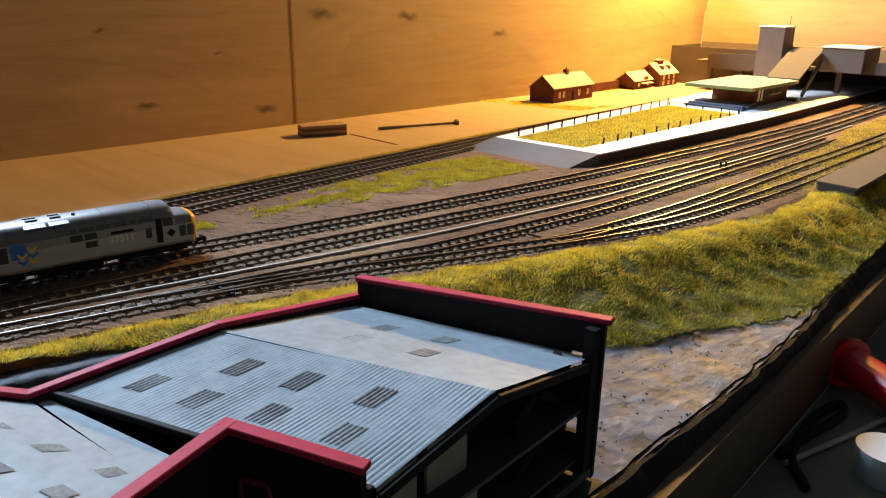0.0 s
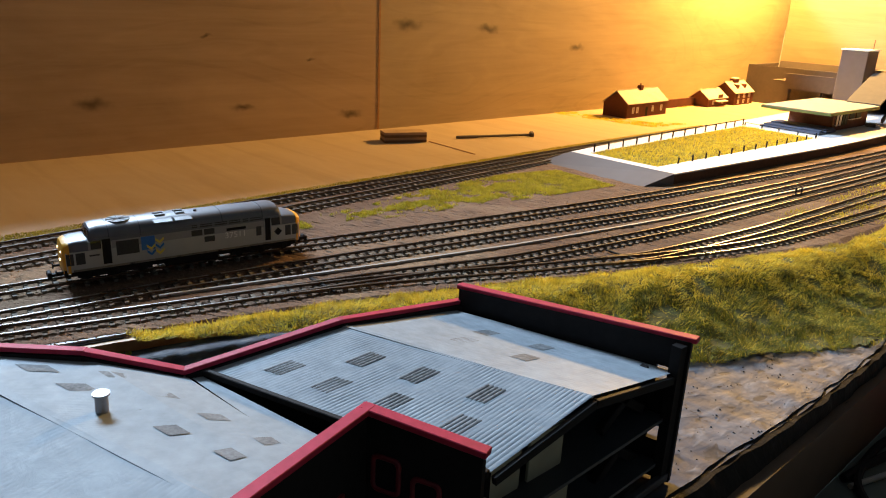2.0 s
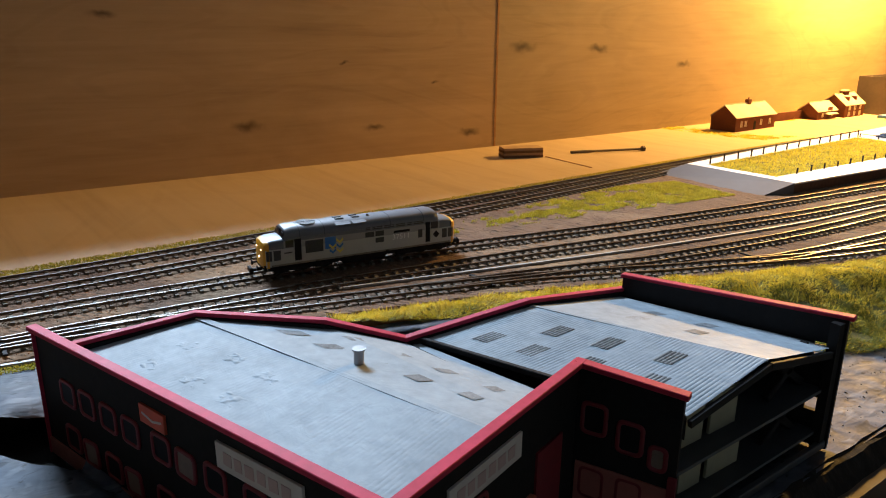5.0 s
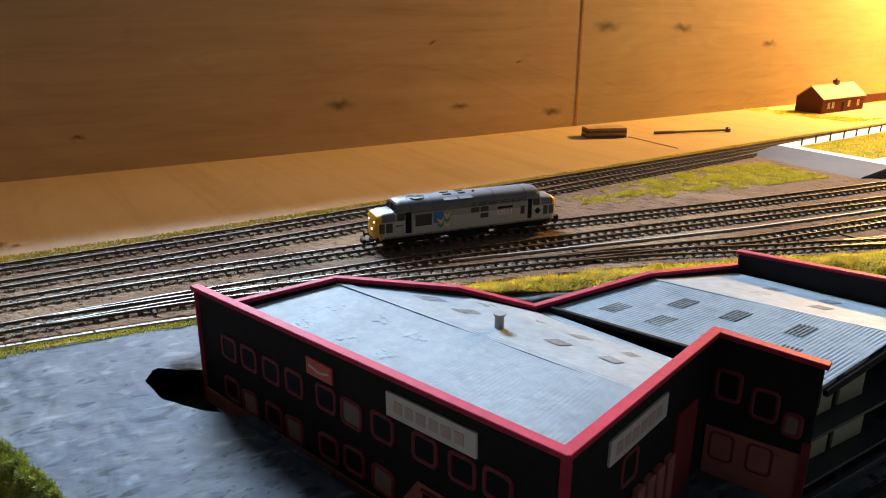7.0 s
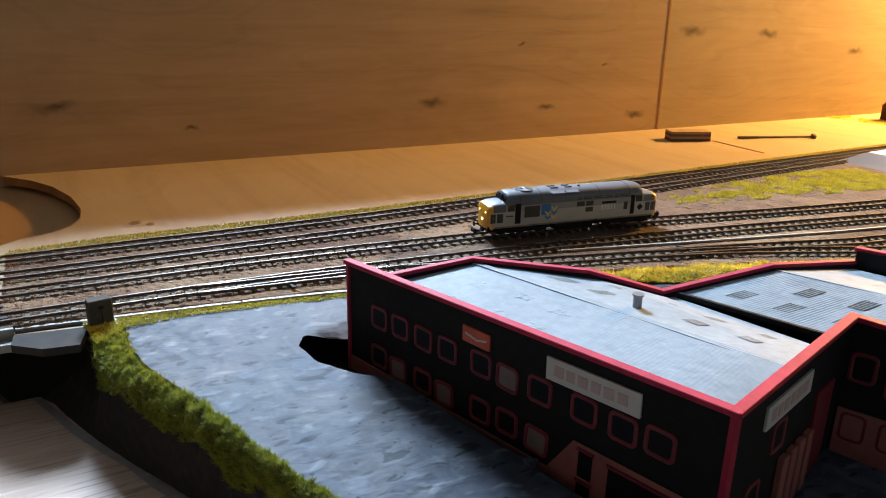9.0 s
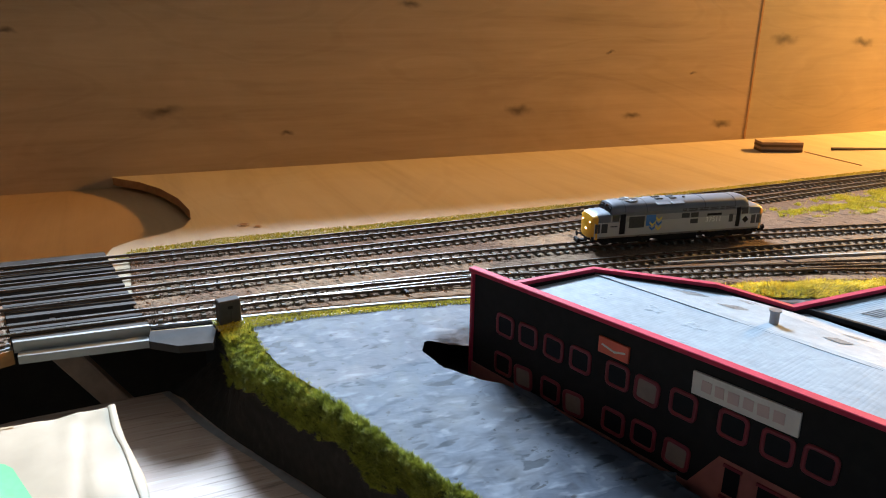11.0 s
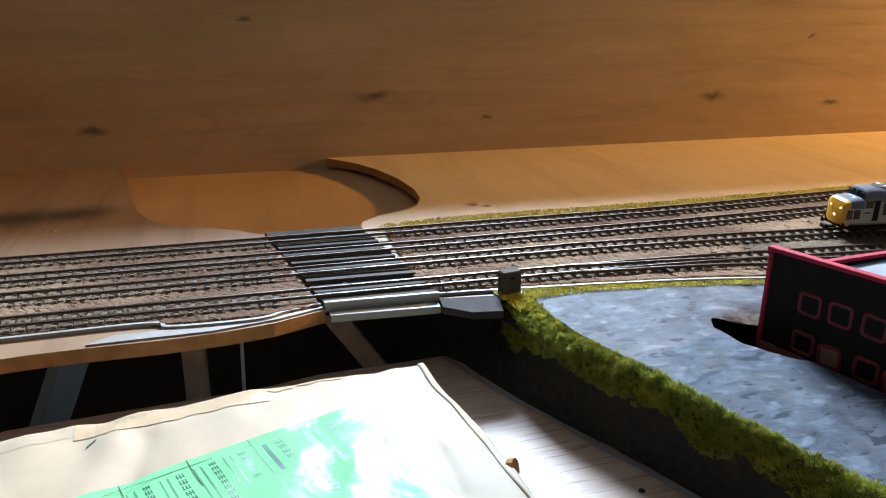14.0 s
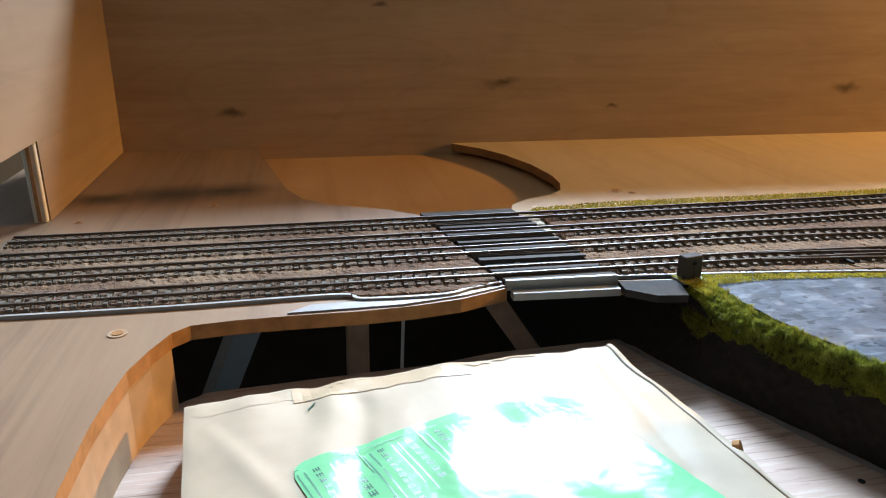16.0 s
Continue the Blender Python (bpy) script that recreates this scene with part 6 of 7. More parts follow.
def fence(name, label, a, b, n, h, rail):
    e = empty(name, label, "fence")
    a, b = Vector(a), Vector(b)
    for i in range(n):
        p = a.lerp(b, i / (n - 1)) + Vector((random.uniform(-0.0005, 0.0005), 0, 0))
        part("post", box(-0.00055, -0.00055, 0, 0.00055, 0.00055, h * random.uniform(0.9, 1.05), m=pose(p.x, p.y, p.z, random.uniform(-4, 4), random.uniform(-3, 3), 0)), M_BLACK, e)
    if rail:
        part("rail", cyl(a + Vector((0, 0, h * 0.93)), b + Vector((0, 0, h * 0.93)), 0.00035, 6), M_BLACK, e)
    return e


fence("platform_fence", "dark post fence along the far platform face", (-0.3075, 0.676, PLAT_Z), (-0.3215, 0.985, PLAT_Z), 14, 0.0078, True)
fence("platform_fence", "dark post fence along the near platform face", (-0.2335, 0.70, PLAT_Z), (-0.2300, 0.972, PLAT_Z), 13, 0.0062, False)
fence("platform_fence", "dark post fence across the platform end", (-0.3200, 0.985, PLAT_Z), (-0.2300, 0.974, PLAT_Z), 5, 0.0040, True)

station = empty("station_building", "flat-roofed brick station building with a green-edged canopy", "building")
bld = part("wall", prism([(-0.303, 1.062), (-0.243, 1.045), (-0.243, 1.150), (-0.303, 1.150)], PLAT_Z, 0.0335), M_BRICKDARK, station)
for k, y in enumerate((1.052, 1.061, 1.070, 1.079)):
    w = part("window", box(-0.2432, y, 0.0165, -0.2422, y + 0.0072, 0.0310), M_SIGN if k < 2 else M_GLASS, station, "tall pale glazed panel")
    part("window_frame", box(-0.2426, y - 0.0006, 0.0163, -0.2418, y, 0.0312), M_BLACK, w)
for k, y in enumerate((1.092, 1.112)):
    w = part("window", box(-0.2432, y, 0.0225, -0.2422, y + 0.015, 0.0315), M_GLASS, station, "dark shop window")
    part("window_frame", box(-0.2432, y - 0.0006, 0.0215, -0.2415, y + 0.0156, 0.0225), M_SIGN, w, "pale sill")
part("canopy", prism([(-0.314, 1.008), (-0.2335, 1.010), (-0.2310, 1.150), (-0.262, 1.168), (-0.314, 1.165)], 0.0338, 0.0362), M_CANOPY, station, "pale flat canopy roof")
part("canopy_edge", prism([(-0.3145, 1.0072), (-0.2330, 1.0092), (-0.2305, 1.1505), (-0.262, 1.1685), (-0.3145, 1.1655)], 0.0325, 0.0352), M_GREENEDGE, station, "olive green canopy edge")
for x0, x1, y0, y1, z in ((-0.309, -0.238, 1.018, 1.046, 0.0130), (-0.309, -0.238, 1.000, 1.016, 0.0120)):
    b = empty("platform_steps", "dark blue-grey low steps before the station", "steps")
    part("step", box(x0, y0, PLAT_Z, x1, y1, z + 0.0012, bevel=0.0003), M_STEPS, b)
    part("step", box(x0 + 0.002, y0 + 0.006, z + 0.0012, x1 - 0.002, y1, z + 0.0030, bevel=0.0003), M_STEPS, b)

footbridge = empty("road_overbridge", "grey card overbridge with parapets, stair canopy and lift tower", "bridge")
part("deck", box(-0.43, 1.275, 0.040, 0.30, 1.45, 0.0445), M_STONE, footbridge)
part("parapet", box(-0.410, 1.2725, 0.0330, -0.300, 1.2755, 0.0560), M_STONE, footbridge)
part("parapet", box(-0.208, 1.2725, 0.0400, 0.30, 1.2755, 0.0560), M_STONE, footbridge)
part("parapet", box(-0.50, 1.440, 0.0330, 0.30, 1.444, 0.0640), M_STONE, footbridge)
part("parapet", box(-0.500, 1.3340, 0.0, -0.345, 1.3370, 0.0600), M_STONE, footbridge)
part("wing_wall", box(-0.503, 1.334, 0.0, -0.500, 1.46, 0.0600), M_STONE, footbridge)
for x in (-0.408, -0.36, -0.312, -0.222, -0.152, -0.055):
    part("pier", box(x - 0.003, 1.279, 0.0, x + 0.003, 1.287, 0.040), M_STONE, footbridge)
# dark sheet behind the piers closes the openings below the deck
part("opening_back", box(-0.50, 1.452, 0.0, 0.30, 1.478, 0.058), M_DARK, footbridge, "dark sheet behind the openings under the bridge")
tow = part("lift_tower", box(-0.333, 1.262, PLAT_Z, -0.297, 1.300, 0.0965, bevel=0.0006), M_TOWER, footbridge, "plain pinkish-grey lift tower")
part("tower_roof", box(-0.334, 1.261, 0.0965, -0.296, 1.301, 0.0985), M_PLAT, tow, "white tower roof")
part("tower_mast", cyl((-0.300, 1.285, 0.0985), (-0.300, 1.285, 0.112), 0.0005, 6), M_BLACK, tow)
# curved stair canopy falling to the station roof
secs = []
for k in range(13):
    f = k / 12
    y = 1.285 - 0.128 * f
    z = 0.0705 - 0.033 * (f ** 1.15)
    x0, x1 = -0.290 + 0.016 * f, -0.247 + 0.014 * f
    secs.append([(x0, y, z), (x1, y, z), (x1, y, z - 0.0022), (x0, y, z - 0.0022)])
part("stair_canopy", loft(secs), M_CANOPYGREY, footbridge, "grey sloping stair canopy")
bar(Vector((-0.2440, 1.283, 0.066)), Vector((-0.2310, 1.170, 0.016)), 0.003, 0.006, M_TOWER, "stair_string", footbridge)
part("ticket_hall", box(-0.244, 1.262, 0.0405, -0.190, 1.335, 0.0725, bevel=0.0006), M_TOWER, footbridge, "plain grey ticket hall box")
part("ticket_hall_roof", box(-0.246, 1.260, 0.0725, -0.188, 1.337, 0.0742), M_PLAT, footbridge, "white hall roof")
part("hall_wing", box(-0.300, 1.300, 0.0445, -0.246, 1.335, 0.0700), M_TOWER, footbridge)
lampq = empty("platform_equipment", "small grey box on the platform under the stairs", "equipment")
part("box", box(-0.238, 1.135, PLAT_Z, -0.226, 1.147, 0.0155, bevel=0.0005), M_STONE, lampq)
part("plate", box(-0.2262, 1.1365, 0.0118, -0.2255, 1.1455, 0.0148), M_SIGN, lampq)
pole = empty("lamp_pole", "thin pale pole by the backboard corner", "pole")
part("shaft", cyl((-0.492, 1.42, 0.0), (-0.492, 1.42, 0.115), 0.0007, 8), M_STRIP, pole)
wall_low = tagged(part("boundary_wall", box(-0.506, 1.10, 0.0, -0.503, 1.333, 0.0125), M_BRICK), "low brown-red boundary wall by the backboard", "wall")


def window_set(parent, face, spots, w, h, mat=None):
    for m in spots:
        g = part("window", box(-w / 2, -h / 2, 0, w / 2, h / 2, 0.0003, m=m), mat or M_SIGN, parent, "pale framed window")
        part("window_bar", box(-0.0002, -h / 2, 0.0002, 0.0002, h / 2, 0.0005, m=m), M_BLACK, g)


def gable_house(name, label, at, w, ln, eave, ridge, over=0.0014, mat_roof=None):
    """A house along local y, its gables at both ends; local x points to the tracks."""
    e = empty(name, label, "house", "houses by the backboard", at)
    bm = bmesh.new()
    prof = [(-w / 2, 0), (w / 2, 0), (w / 2, eave), (0, ridge), (-w / 2, eave)]
    rings = [[bm.verts.new((x, y, z)) for x, z in prof] for y in (0, ln)]
    for i in range(5):
        bm.faces.new((rings[0][i], rings[0][(i + 1) % 5], rings[1][(i + 1) % 5], rings[1][i]))
    bm.faces.new(rings[0][::-1])
    bm.faces.new(rings[1])
    bmesh.ops.recalc_face_normals(bm, faces=bm.faces[:])
    part("wall", bm, M_BRICK, e)
    sl = (ridge - eave) / (w / 2)
    for s in (-1, 1):
        bm = bmesh.new()
        xe = s * (w / 2 + over)
        q = [(0, -over, ridge + 0.0006), (xe, -over, eave - sl * over + 0.0006), (xe, ln + over, eave - sl * over + 0.0006), (0, ln + over, ridge + 0.0006)]
        lo = [bm.verts.new(p) for p in q]
        hi = [bm.verts.new((p[0], p[1], p[2] + 0.0009)) for p in q]
        bm.faces.new(lo)
        bm.faces.new(hi)
        for i in range(4):
            bm.faces.new((lo[i], lo[(i + 1) % 4], hi[(i + 1) % 4], hi[i]))
        bmesh.ops.recalc_face_normals(bm, faces=bm.faces[:])
        part("roof", bm, mat_roof or M_TILE, e, "pale tiled roof slope")
    part("ridge", box(-0.0008, -over, ridge + 0.0010, 0.0008, ln + over, ridge + 0.0020), mat_roof or M_TILE, e)
    return e


def on_side(w, y, z):
    return pose(w / 2, y, z, 90, 0, 90)


yaw1 = 2.0
c1 = gable_house("brick_cottage", "red brick cottage with a pale tiled roof and chimney", pose(-0.486, 0.952, 0, 0, 0, yaw1), 0.038, 0.098, 0.0185, 0.0335)
window_set(c1, "x", [on_side(0.038, y, 0.0098) for y in (0.014, 0.024, 0.062, 0.084)], 0.0050, 0.0080)
part("door", box(0.0188, 0.044, 0.0, 0.0194, 0.0490, 0.0125), M_BLACK, c1, "dark cottage door")
ch = part("chimney", box(-0.0030, 0.052, 0.0300, 0.0030, 0.0590, 0.0395, bevel=0.0003), M_BRICK, c1, "squat brick chimney")
part("chimney_pot", cyl((0, 0.0555, 0.0395), (0, 0.0555, 0.0418), 0.0010, 8), M_BRICK, ch)
c2 = gable_house("brick_bungalow", "small red brick house with a pale roof and porch", pose(-0.496, 1.180, 0, 0, 0, 2.0), 0.032, 0.060, 0.0120, 0.0240)
window_set(c2, "x", [on_side(0.032, y, 0.0064) for y in (0.016, 0.046)], 0.0055, 0.0060)
part("porch_roof", box(0.014, 0.020, 0.0105, 0.0225, 0.050, 0.0118, bevel=0.0003, m=pose(0, 0, 0, 0, 8, 0)), M_TILE, c2, "white porch roof")
part("porch_gable", prism([(0.0160, 0.030), (0.0168, 0.030), (0.0168, 0.044), (0.0160, 0.044)], 0.0118, 0.0180), M_BRICK, c2)
c3 = gable_house("brick_villa", "two-storey red brick house with roof windows and chimney", pose(-0.494, 1.248, 0, 0, 0, 2.0), 0.040, 0.064, 0.0185, 0.0340)
window_set(c3, "x", [on_side(0.040, y, z) for y in (0.014, 0.032, 0.050) for z in (0.0052, 0.0140)], 0.0060, 0.0066)
part("chimney", box(-0.004, 0.024, 0.030, 0.004, 0.040, 0.0385, bevel=0.0003), M_BRICK, c3, "broad brick chimney")
part("chimney_cap", box(-0.005, 0.022, 0.0385, 0.005, 0.042, 0.0400), M_TILE, c3)
for y in (0.018, 0.042):
    part("dormer", box(0.006, y, 0.0245, 0.014, y + 0.006, 0.0310, bevel=0.0003), M_BRICK, c3, "small roof window")

# loose things on the bare board
blk = empty("wood_block", "small layered offcut of plywood on the board", "offcut", at=pose(-0.4715, 0.5670, 0.0, 0, 0, 67))
for k, mt in enumerate((M_BLOCKDARK, M_EDGEPALE, M_BLOCKDARK, M_EDGEPALE)):
    part("ply_layer", box(0.0, 0.0004 * (k % 2), 0.0026 * k, 0.044, 0.019 - 0.0004 * (k % 2), 0.0026 * k + 0.00255), mt, blk)
nail = empty("bolt", "long steel bolt lying on the board", "bolt", at=pose(-0.4535, 0.6490, 0.0018, 0, 0, 0))
d = Vector((-0.4235, 0.7325, 0.0022)) - Vector((-0.4535, 0.6490, 0.0018))
part("shank", cyl((0, 0, 0), tuple(d), 0.0013, 10), M_DARKSTEEL, nail)
part("thread", cyl((0, 0, 0), tuple(d * 0.28), 0.0016, 10), M_DARKSTEEL, nail)
part("head", cyl(tuple(d), tuple(d * 1.035), 0.0036, 6), M_DARKSTEEL, nail)
structure(part("board_joint", box(-0.0006, -0.036, 0.0001, 0.0006, 0.036, 0.0006, m=pose(-0.420, 0.6100, 0, 0, 0, 86)), M_EDGE), "dark joint in the baseboard", "trim")


def screw(x, y, r=0.0038):
    e = empty("wood_screw", "countersunk screw set in the plywood", "screw", "screws in the board", pose(x, y, 0.0))
    part("filler", cyl((0, 0, 0.0001), (0, 0, 0.0004), r, 18), M_EDGEPALE, e)
    part("head", cyl((0, 0, 0.0004), (0, 0, 0.0007), r * 0.6, 14), M_EDGE, e)


for x, y, r_ in ((-0.210, -0.2665, 0.0038), (-0.383, 0.019, 0.0040), (-0.376, 0.027, 0.0028), (-0.392, -0.248, 0.003), (-0.370, -0.322, 0.0025)):
    screw(x, y, r_)
# the platform-like ramp with a corrugated end in the grass
hut = empty("loading_dock", "pale loading dock with a corrugated end in the grass", "dock")
part("deck", prism([(-0.0475, 0.693), (-0.0190, 0.688), (-0.0130, 1.0), (-0.0430, 1.0)], 0.0092, 0.0104), M_STONE, hut, "pale deck")
part("body", prism([(-0.0460, 0.696), (-0.0205, 0.6915), (-0.0145, 1.0), (-0.0415, 1.0)], 0.0, 0.0092), M_PLATSIDE, hut)
for k in range(5):
    part("corrugation", box(0, -0.0007, 0.0004 + k * 0.0018, 0.0265, 0.0007, 0.0016 + k * 0.0018, m=pose(-0.0465, 0.6938, 0, 0, 0, -10)), M_PLASTIC, hut)

# the station end stands a degree askew of the backboard
ASKEW = pose(-0.27 + 0.0108, 0.70, 0, 0, 0, -1.28) @ pose(0.27, -0.70, 0)
FAR_END = ("station_platform", "platform_fence", "station_building", "platform_steps", "road_overbridge", "platform_equipment", "lamp_pole", "boundary_wall",
           "brick_cottage", "brick_bungalow", "brick_villa", "platform_grass", "cottage_grass", "track_marker", "wall_end_right")
for ob in scene.collection.objects:
    if ob.parent is None and ob.name.split(".")[0] in FAR_END:
        ob.matrix_world = ASKEW @ ob.matrix_world

# ---- envelope and the things below the layout ----
EN0, EN1, EN2, EN3 = Vector((-0.1740, -0.2378)), Vector((-0.1930, -0.0640)), Vector((0.005, -0.036)), Vector((0.025, -0.214))


def fold(u, v, a, b, width):
    """How near (u, v) lies to a crease from a to b."""
    p, d = Vector((u, v)) - Vector(a), Vector(b) - Vector(a)
    t = min(1.0, max(0.0, p.dot(d) / d.dot(d)))
    return math.exp(-((p - d * t).length / width) ** 2)


def envelope_z(u, v):
    edge = min(1.0, max(0.0, min(u, 1 - u, v, 1 - v * 0.9) * 8))
    near = math.exp(-v * 9) + 0.7 * math.exp(-(1 - u) * 9)
    z = -0.0150 + 0.0014 * edge ** 0.5 + 0.0011 * noise.noise((u * 4, v * 4, 0.5)) + (0.0004 + 0.0009 * near) * noise.noise((u * 15, v * 12, 2.5))
    z += 0.0009 * fold(u, v, (0.30, 0.06), (0.12, 0.75), 0.035) - 0.0007 * fold(u, v, (0.36, 0.10), (0.22, 0.70), 0.025)
    z += 0.0006 * fold(u, v, (0.05, 0.10), (0.16, 0.32), 0.02) - 0.0006 * fold(u, v, (0.93, 0.05), (0.88, 0.45), 0.015)
    return z


def envelope_at(u, v, lift=0.0):
    """u along the flap edge, v towards the open side."""
    p = EN0.lerp(EN1, u).lerp(EN3.lerp(EN2, u), v)
    bow = 0.0035 * math.sin(u * math.pi) * (1 - v) ** 3
    return Vector((p.x - bow, p.y, envelope_z(u, v) + lift))


env = empty("padded_envelope", "worn manila padded envelope with a green customs label", "envelope")
us, vs_ = [i / 110 for i in range(111)], [j / 110 for j in range(111)]
body = part("body", grid_sheet(us, vs_, envelope_at), M_ENV, env)
smooth(body, 60)
rim = []
for u in us:
    rim.append((envelope_at(u, 0), Vector((envelope_at(u, 0).x + 0.002, envelope_at(u, 0).y, -0.0338))))
bm = bmesh.new()
for (a, b), (c, d) in zip(rim, rim[1:]):
    bm.faces.new([bm.verts.new(p) for p in (a, b, d, c)])
for uu in (0, 1):
    col = [envelope_at(uu, v) for v in vs_]
    for a, b in zip(col, col[1:]):
        bm.faces.new([bm.verts.new(p) for p in (a, b, Vector((b.x, b.y, -0.0338)), Vector((a.x, a.y, -0.0338)))])
part("side_fold", bm, M_ENV, env, "creased manila side fold")
flap = part("flap", grid_sheet([i / 40 for i in range(41)], [j / 8 for j in range(9)], lambda u, v: envelope_at(0.02 + 0.46 * u, 0.002 + v * (0.045 + 0.004 * math.sin(u * 9) + 0.010 * noise.noise((u * 9, 4, 4))), 0.00008 + 0.0001 * (v ** 2) * abs(noise.noise((u * 12, 1, 1))))), M_ENV, env, "folded manila flap")
smooth(flap, 60)
tape = part("tape", grid_sheet([i / 20 for i in range(21)], [j / 4 for j in range(5)], lambda u, v: envelope_at(0.22 + 0.40 * u, 0.006 + (0.05 + 0.006 * noise.noise((u * 11, 2, 7))) * v, 0.00025)), M_TAPE, env, "glossy clear tape")
hem = part("hem", loft([[envelope_at(1.0 - 0.004 * math.sin(v * 17) + (0.009 + 0.006 * noise.noise((v * 9, 3, 1))) * (math.cos(a) - 0.2), v, 0.0002 + 0.0006 * (1 + 0.35 * noise.noise((v * 9, 1, 2))) * max(0.0, math.sin(a))) for a in [math.pi * i / 8 for i in range(9)]] for v in [j / 60 for j in range(61)]], close=False), M_ENV, env, "rolled paper hem with a crease")
smooth(hem, 60)
for u0, u1, w in ((0.29, 0.36, 0.020), (0.37, 0.42, 0.012), (0.58, 0.68, 0.022), (0.69, 0.80, 0.012)):
    part("adhesive_scrap", grid_sheet([i / 12 for i in range(13)], [j / 4 for j in range(5)], lambda u, v: envelope_at(u0 + (u1 - u0) * u, 0.003 + v * w * (0.7 + 0.5 * noise.noise((u * 4 + u0 * 50, 2, 1))), 0.0003)), M_TAPE, env, "shiny torn adhesive scrap")
part("ink_tick", grid_sheet([i / 6 for i in range(7)], [0, 0.5, 1], lambda u, v: envelope_at(0.245 + 0.018 * u, 0.085 - 0.018 * u + 0.006 * v, 0.0003)), M_PRINT, env, "short dark mark")
part("torn_flap", cyl((-0.1145, -0.0520, -0.0160), (-0.1132, -0.0502, -0.0152), 0.0034, 14), M_TORN, env, "torn brown paper corner")

# the label: long side l_a, text runs along l_b
L0, LA, LB = Vector((-0.1278, -0.2000)), Vector((-0.036, 0.0975)).normalized(), Vector((0.0975, 0.036)).normalized()
LAB_A, LAB_B = 0.1085, 0.095


def env_uv(p):
    """The envelope's own (u, v) at a plan point."""
    u, v = 0.5, 0.5
    for _ in range(12):
        q = EN0.lerp(EN1, u).lerp(EN3.lerp(EN2, u), v)
        du, dv = (EN1 - EN0).lerp(EN2 - EN3, v), (EN3 - EN0).lerp(EN2 - EN1, u)
        e_ = p - q
        det = du.x * dv.y - du.y * dv.x
        u, v = u + (e_.x * dv.y - e_.y * dv.x) / det, v + (du.x * e_.y - du.y * e_.x) / det
    return u, v


def label_at(a, b, lift):
    p = L0 + LA * a + LB * b
    u, v = env_uv(p)
    return Vector((p.x, p.y, envelope_z(u, v) + lift))


def label_edge(a):
    """The label's corners are rounded."""
    e = max(0.0, a - (LAB_A - 0.007), 0.007 - a)
    return 0.007 - math.sqrt(max(0.0, 0.007 ** 2 - e ** 2))


lab = part("customs_label", grid_sheet([LAB_A * i / 70 for i in range(71)], [j / 60 for j in range(61)], lambda a, f: label_at(a, label_edge(a) + (LAB_B - 2 * label_edge(a)) * f, 0.00042)), M_LABEL, env, "glossy green customs label")
smooth(lab, 60)


def print_bar(a0, b0, a1, b1):
    """A printed stroke on the label."""
    bm = bmesh.new()
    n = 6
    rows = [[bm.verts.new(label_at(a, b0 + (b1 - b0) * k / n, 0.00048)) for k in range(n + 1)] for a in (a0, a1)]
    for k in range(n):
        bm.faces.new((rows[0][k], rows[0][k + 1], rows[1][k + 1], rows[1][k]))
    return bm


def print_words(words, a, b, size, mat):
    """Words that run along the label's text direction."""
    base = label_at(a, b, 0.00050)
    q = label_at(a, b + 0.02, 0.00050)
    r_ = label_at(a + 0.01, b, 0.00050)
    x, y = (q - base).normalized(), (r_ - base).normalized()
    z = x.cross(y).normalized()
    y = z.cross(x)
    m = Matrix((x, y, z)).transposed().to_4x4()
    m.translation = base
    text_part("print", words, size, m, mat, lab, "dark printed words", 0.00002)


r = random.Random(8)
print_words("CUSTOMS DECLARATION", 0.0895, 0.0265, 0.0033, M_PRINTGREEN)
print_words("May be opened officially", 0.0800, 0.0265, 0.0034, M_PRINT)


def glyph_row(a, b0, n, size, mat):
    """Characters too small to read, as little blocks of strokes."""
    bm = bmesh.new()
    for k in range(n):
        b = b0 + k * size * 1.18
        for s in range(3):
            aa = a + size * (0.05 + 0.33 * s)
            q = [label_at(aa, b, 0.00048), label_at(aa, b + size * r.uniform(0.6, 0.95), 0.00048), label_at(aa + size * 0.13, b + size * 0.9, 0.00048), label_at(aa + size * 0.13, b, 0.00048)]
            bm.faces.new([bm.verts.new(p) for p in q])
        bb = b + size * r.uniform(0.2, 0.6)
        q = [label_at(a, bb, 0.00050), label_at(a, bb + size * 0.14, 0.00050), label_at(a + size * 0.85, bb + size * 0.14, 0.00050), label_at(a + size * 0.85, bb, 0.00050)]
        bm.faces.new([bm.verts.new(p) for p in q])
    part("print", bm, mat, lab, "dark printed characters")


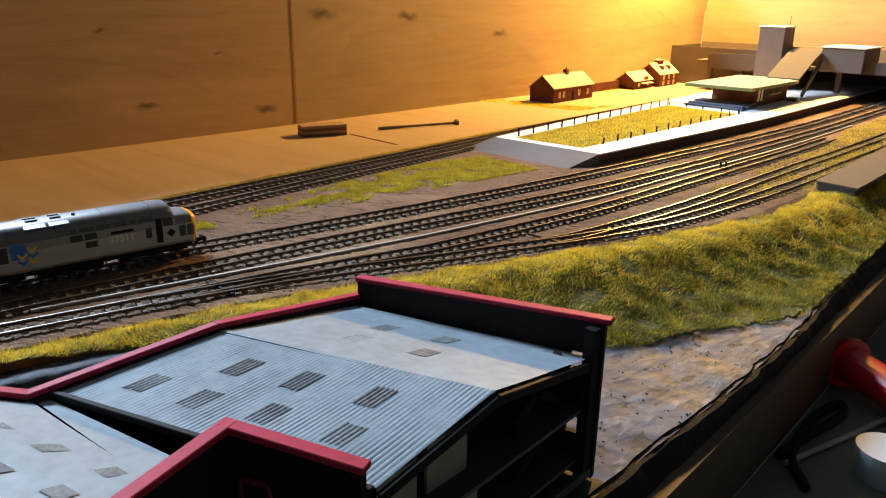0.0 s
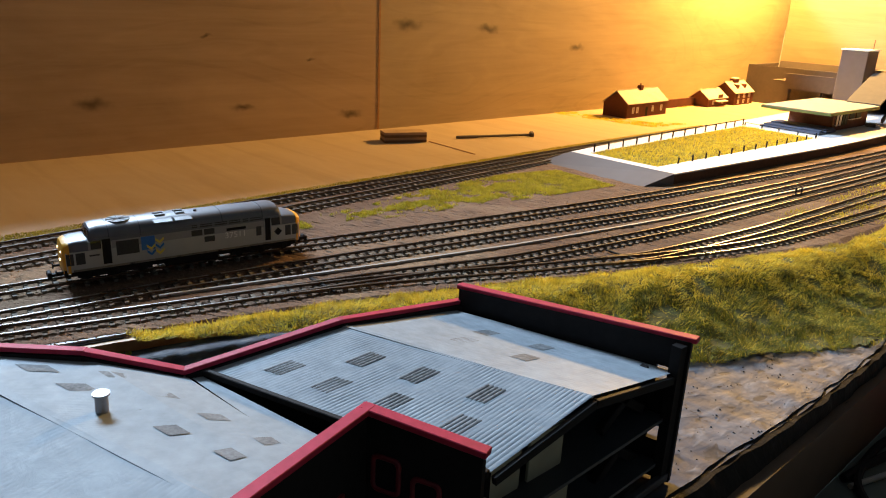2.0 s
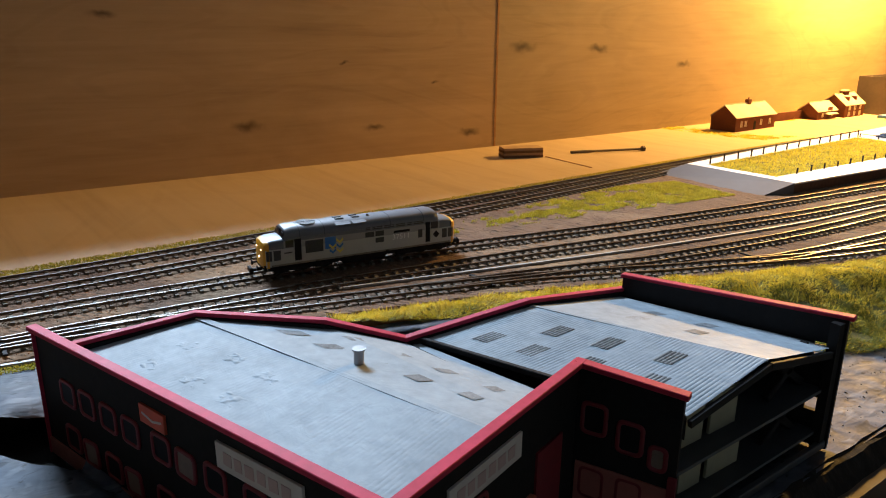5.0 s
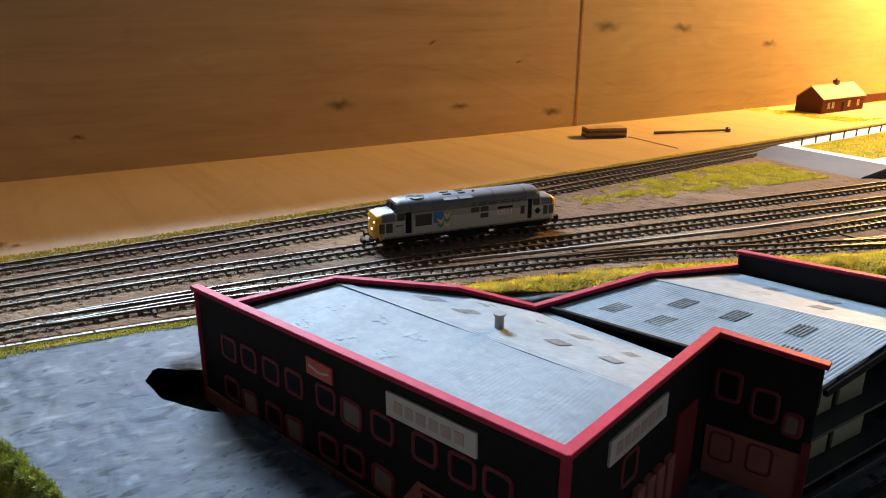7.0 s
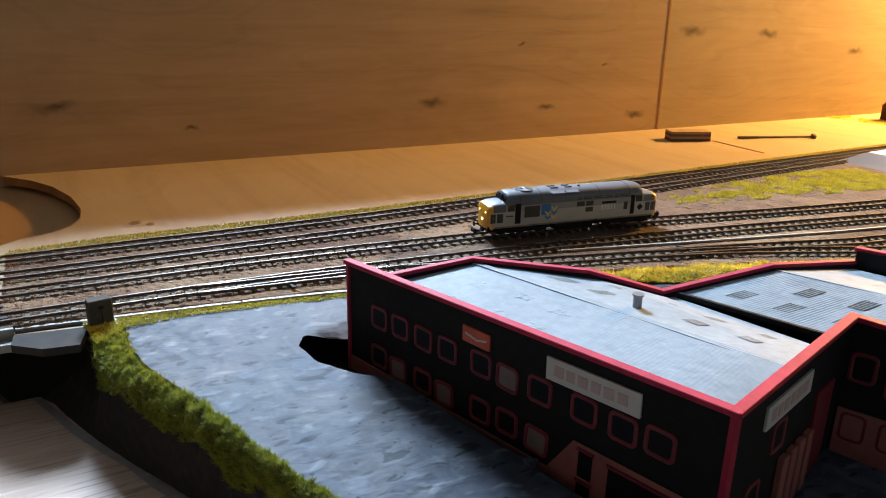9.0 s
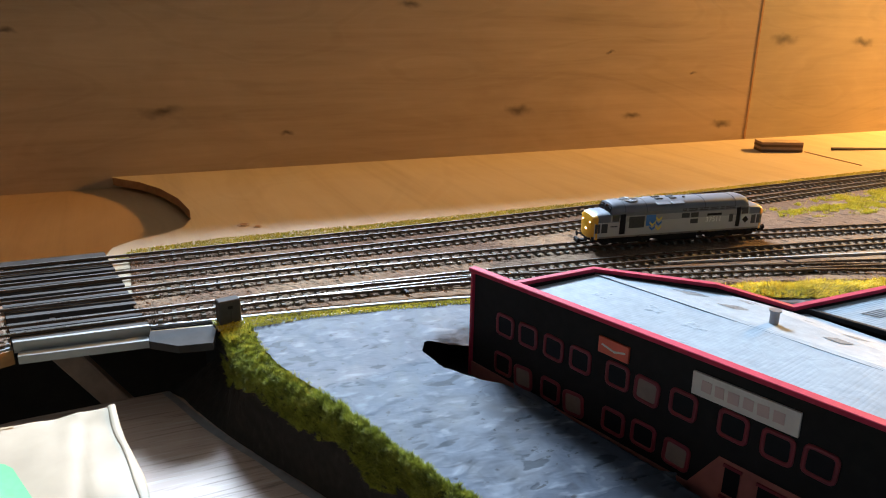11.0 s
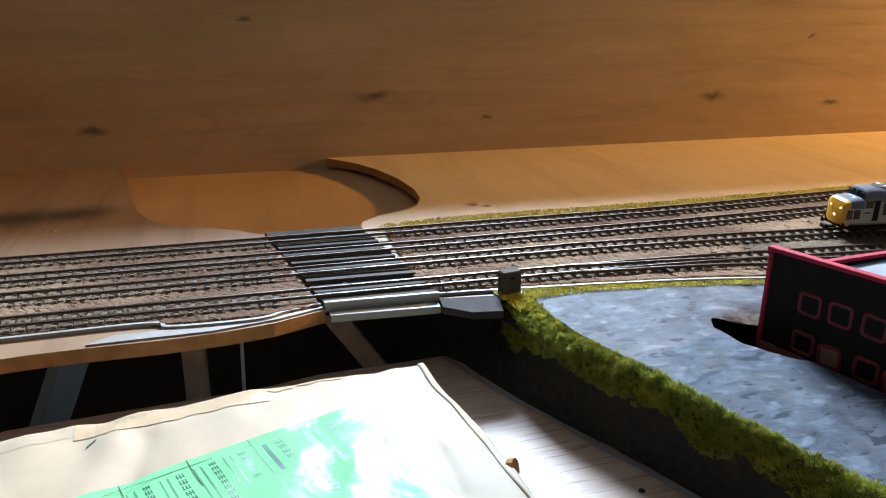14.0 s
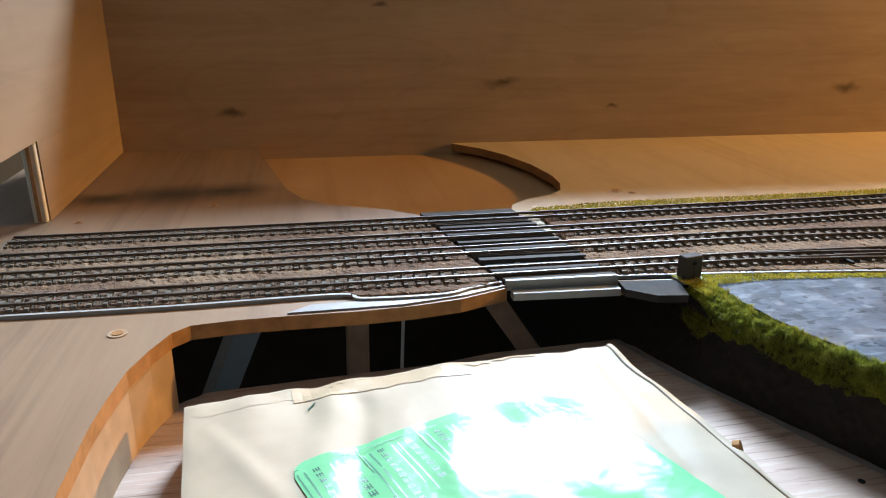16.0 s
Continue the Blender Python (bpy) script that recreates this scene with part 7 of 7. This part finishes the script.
glyph_row(0.0935, 0.006, 4, 0.0032, M_PRINT)
glyph_row(0.0845, 0.006, 8, 0.0026, M_PRINTGREEN)
glyph_row(0.0735, 0.006, 4, 0.0030, M_PRINT)
part("print", print_bar(0.0690, 0.006, 0.0705, 0.024), M_PRINT, lab, "dark printed line of unreadable text")
for a0 in (0.066, 0.0445, 0.0225):
    part("print", print_bar(a0, 0.0, a0 + 0.0003, LAB_B), M_PRINT, lab, "thin printed ruling")
for b0 in (0.0035,):
    part("print", print_bar(0.001, b0, 0.066, b0 + 0.0003), M_PRINT, lab, "thin printed ruling")
for a, n, s in ((0.0600, 5, 0.0030), (0.0500, 9, 0.0026), (0.0390, 7, 0.0030), (0.0285, 10, 0.0026), (0.0170, 6, 0.0030), (0.0060, 9, 0.0026)):
    glyph_row(a, 0.006, n, s, M_PRINT)
    part("print", print_bar(a - 0.0028, 0.006, a - 0.0022, 0.006 + n * 0.0040), M_PRINTGREEN, lab, "dark printed line of unreadable text")
    part("print", print_bar(a - 0.0051, 0.006, a - 0.0046, 0.006 + n * 0.0033), M_PRINTGREEN, lab, "dark printed line of unreadable text")
    glyph_row(a, 0.048, 4, s, M_PRINT)
holes = empty("board_holes", "two small drilled holes in the shelf", "hole")
for x, y in ((-0.1125, -0.001), (-0.205, -0.012)):
    part("hole", cyl((x, y, -0.0341), (x, y, -0.0337), 0.0013, 12), M_BLACK, holes)
# the uneven grey margin where the bank meets the shelf
pm = grid_sheet([i / 60 for i in range(61)], [j / 4 for j in range(5)], lambda u, v: b_ft[min(int(u * 89), 89)] + Vector((0.0, -0.001 - 0.005 * v * (0.75 + 0.4 * noise.noise((u * 9, 1, 1))), 0.0003)))
structure(part("ground_margin", pm, M_GREYDARK), "grey margin on the shelf beside the bank", "ground")

# beyond the front edge: the cluttered bench top
structure(part("workbench", box(0.0225, -0.60, -0.075, 0.75, 1.48, -0.056), M_FLOOR), "dull grey-green bench top in the shade", "bench")
reel = empty("red_reel", "red plastic reel lying on the bench", "reel", at=pose(0.0455, 0.512, -0.043, 0, 0, -35))
part("hub", cyl((-0.022, 0, 0), (0.022, 0, 0), 0.009, 24), M_REEL, reel)
part("flange", cyl((-0.024, 0, 0), (-0.021, 0, 0), 0.013, 28), M_REEL, reel)
part("flange", cyl((0.021, 0, 0), (0.024, 0, 0), 0.013, 28), M_REEL, reel)
stick = empty("pale_rod", "pale plastic rod lying on the bench", "rod")
part("rod", cyl((0.030, 0.432, -0.0545), (0.052, 0.500, -0.0545), 0.0013, 10), M_STRIP, stick)
cable = empty("black_cable", "black cable lying on the bench", "cable")
pts = curve_through([(0.026, 0.435, -0.054), (0.029, 0.455, -0.054), (0.036, 0.487, -0.0535), (0.032, 0.50, -0.054), (0.027, 0.475, -0.054), (0.030, 0.44, -0.054), (0.042, 0.42, -0.054)], 50)
bm = bmesh.new()
for a, b in zip(pts, pts[1:]):
    add_cyl(bm, a, b, 0.002, 8)
tagged(part("sheath", bm, M_BLACK, cable), kind="stuff")
dish = empty("pale_blue_tub", "pale blue plastic tub on the bench", "tub")
part("rim", cyl((0.062, 0.452, -0.056), (0.062, 0.452, -0.042), 0.010, 24, 0.012), M_PALEBLUE, dish)
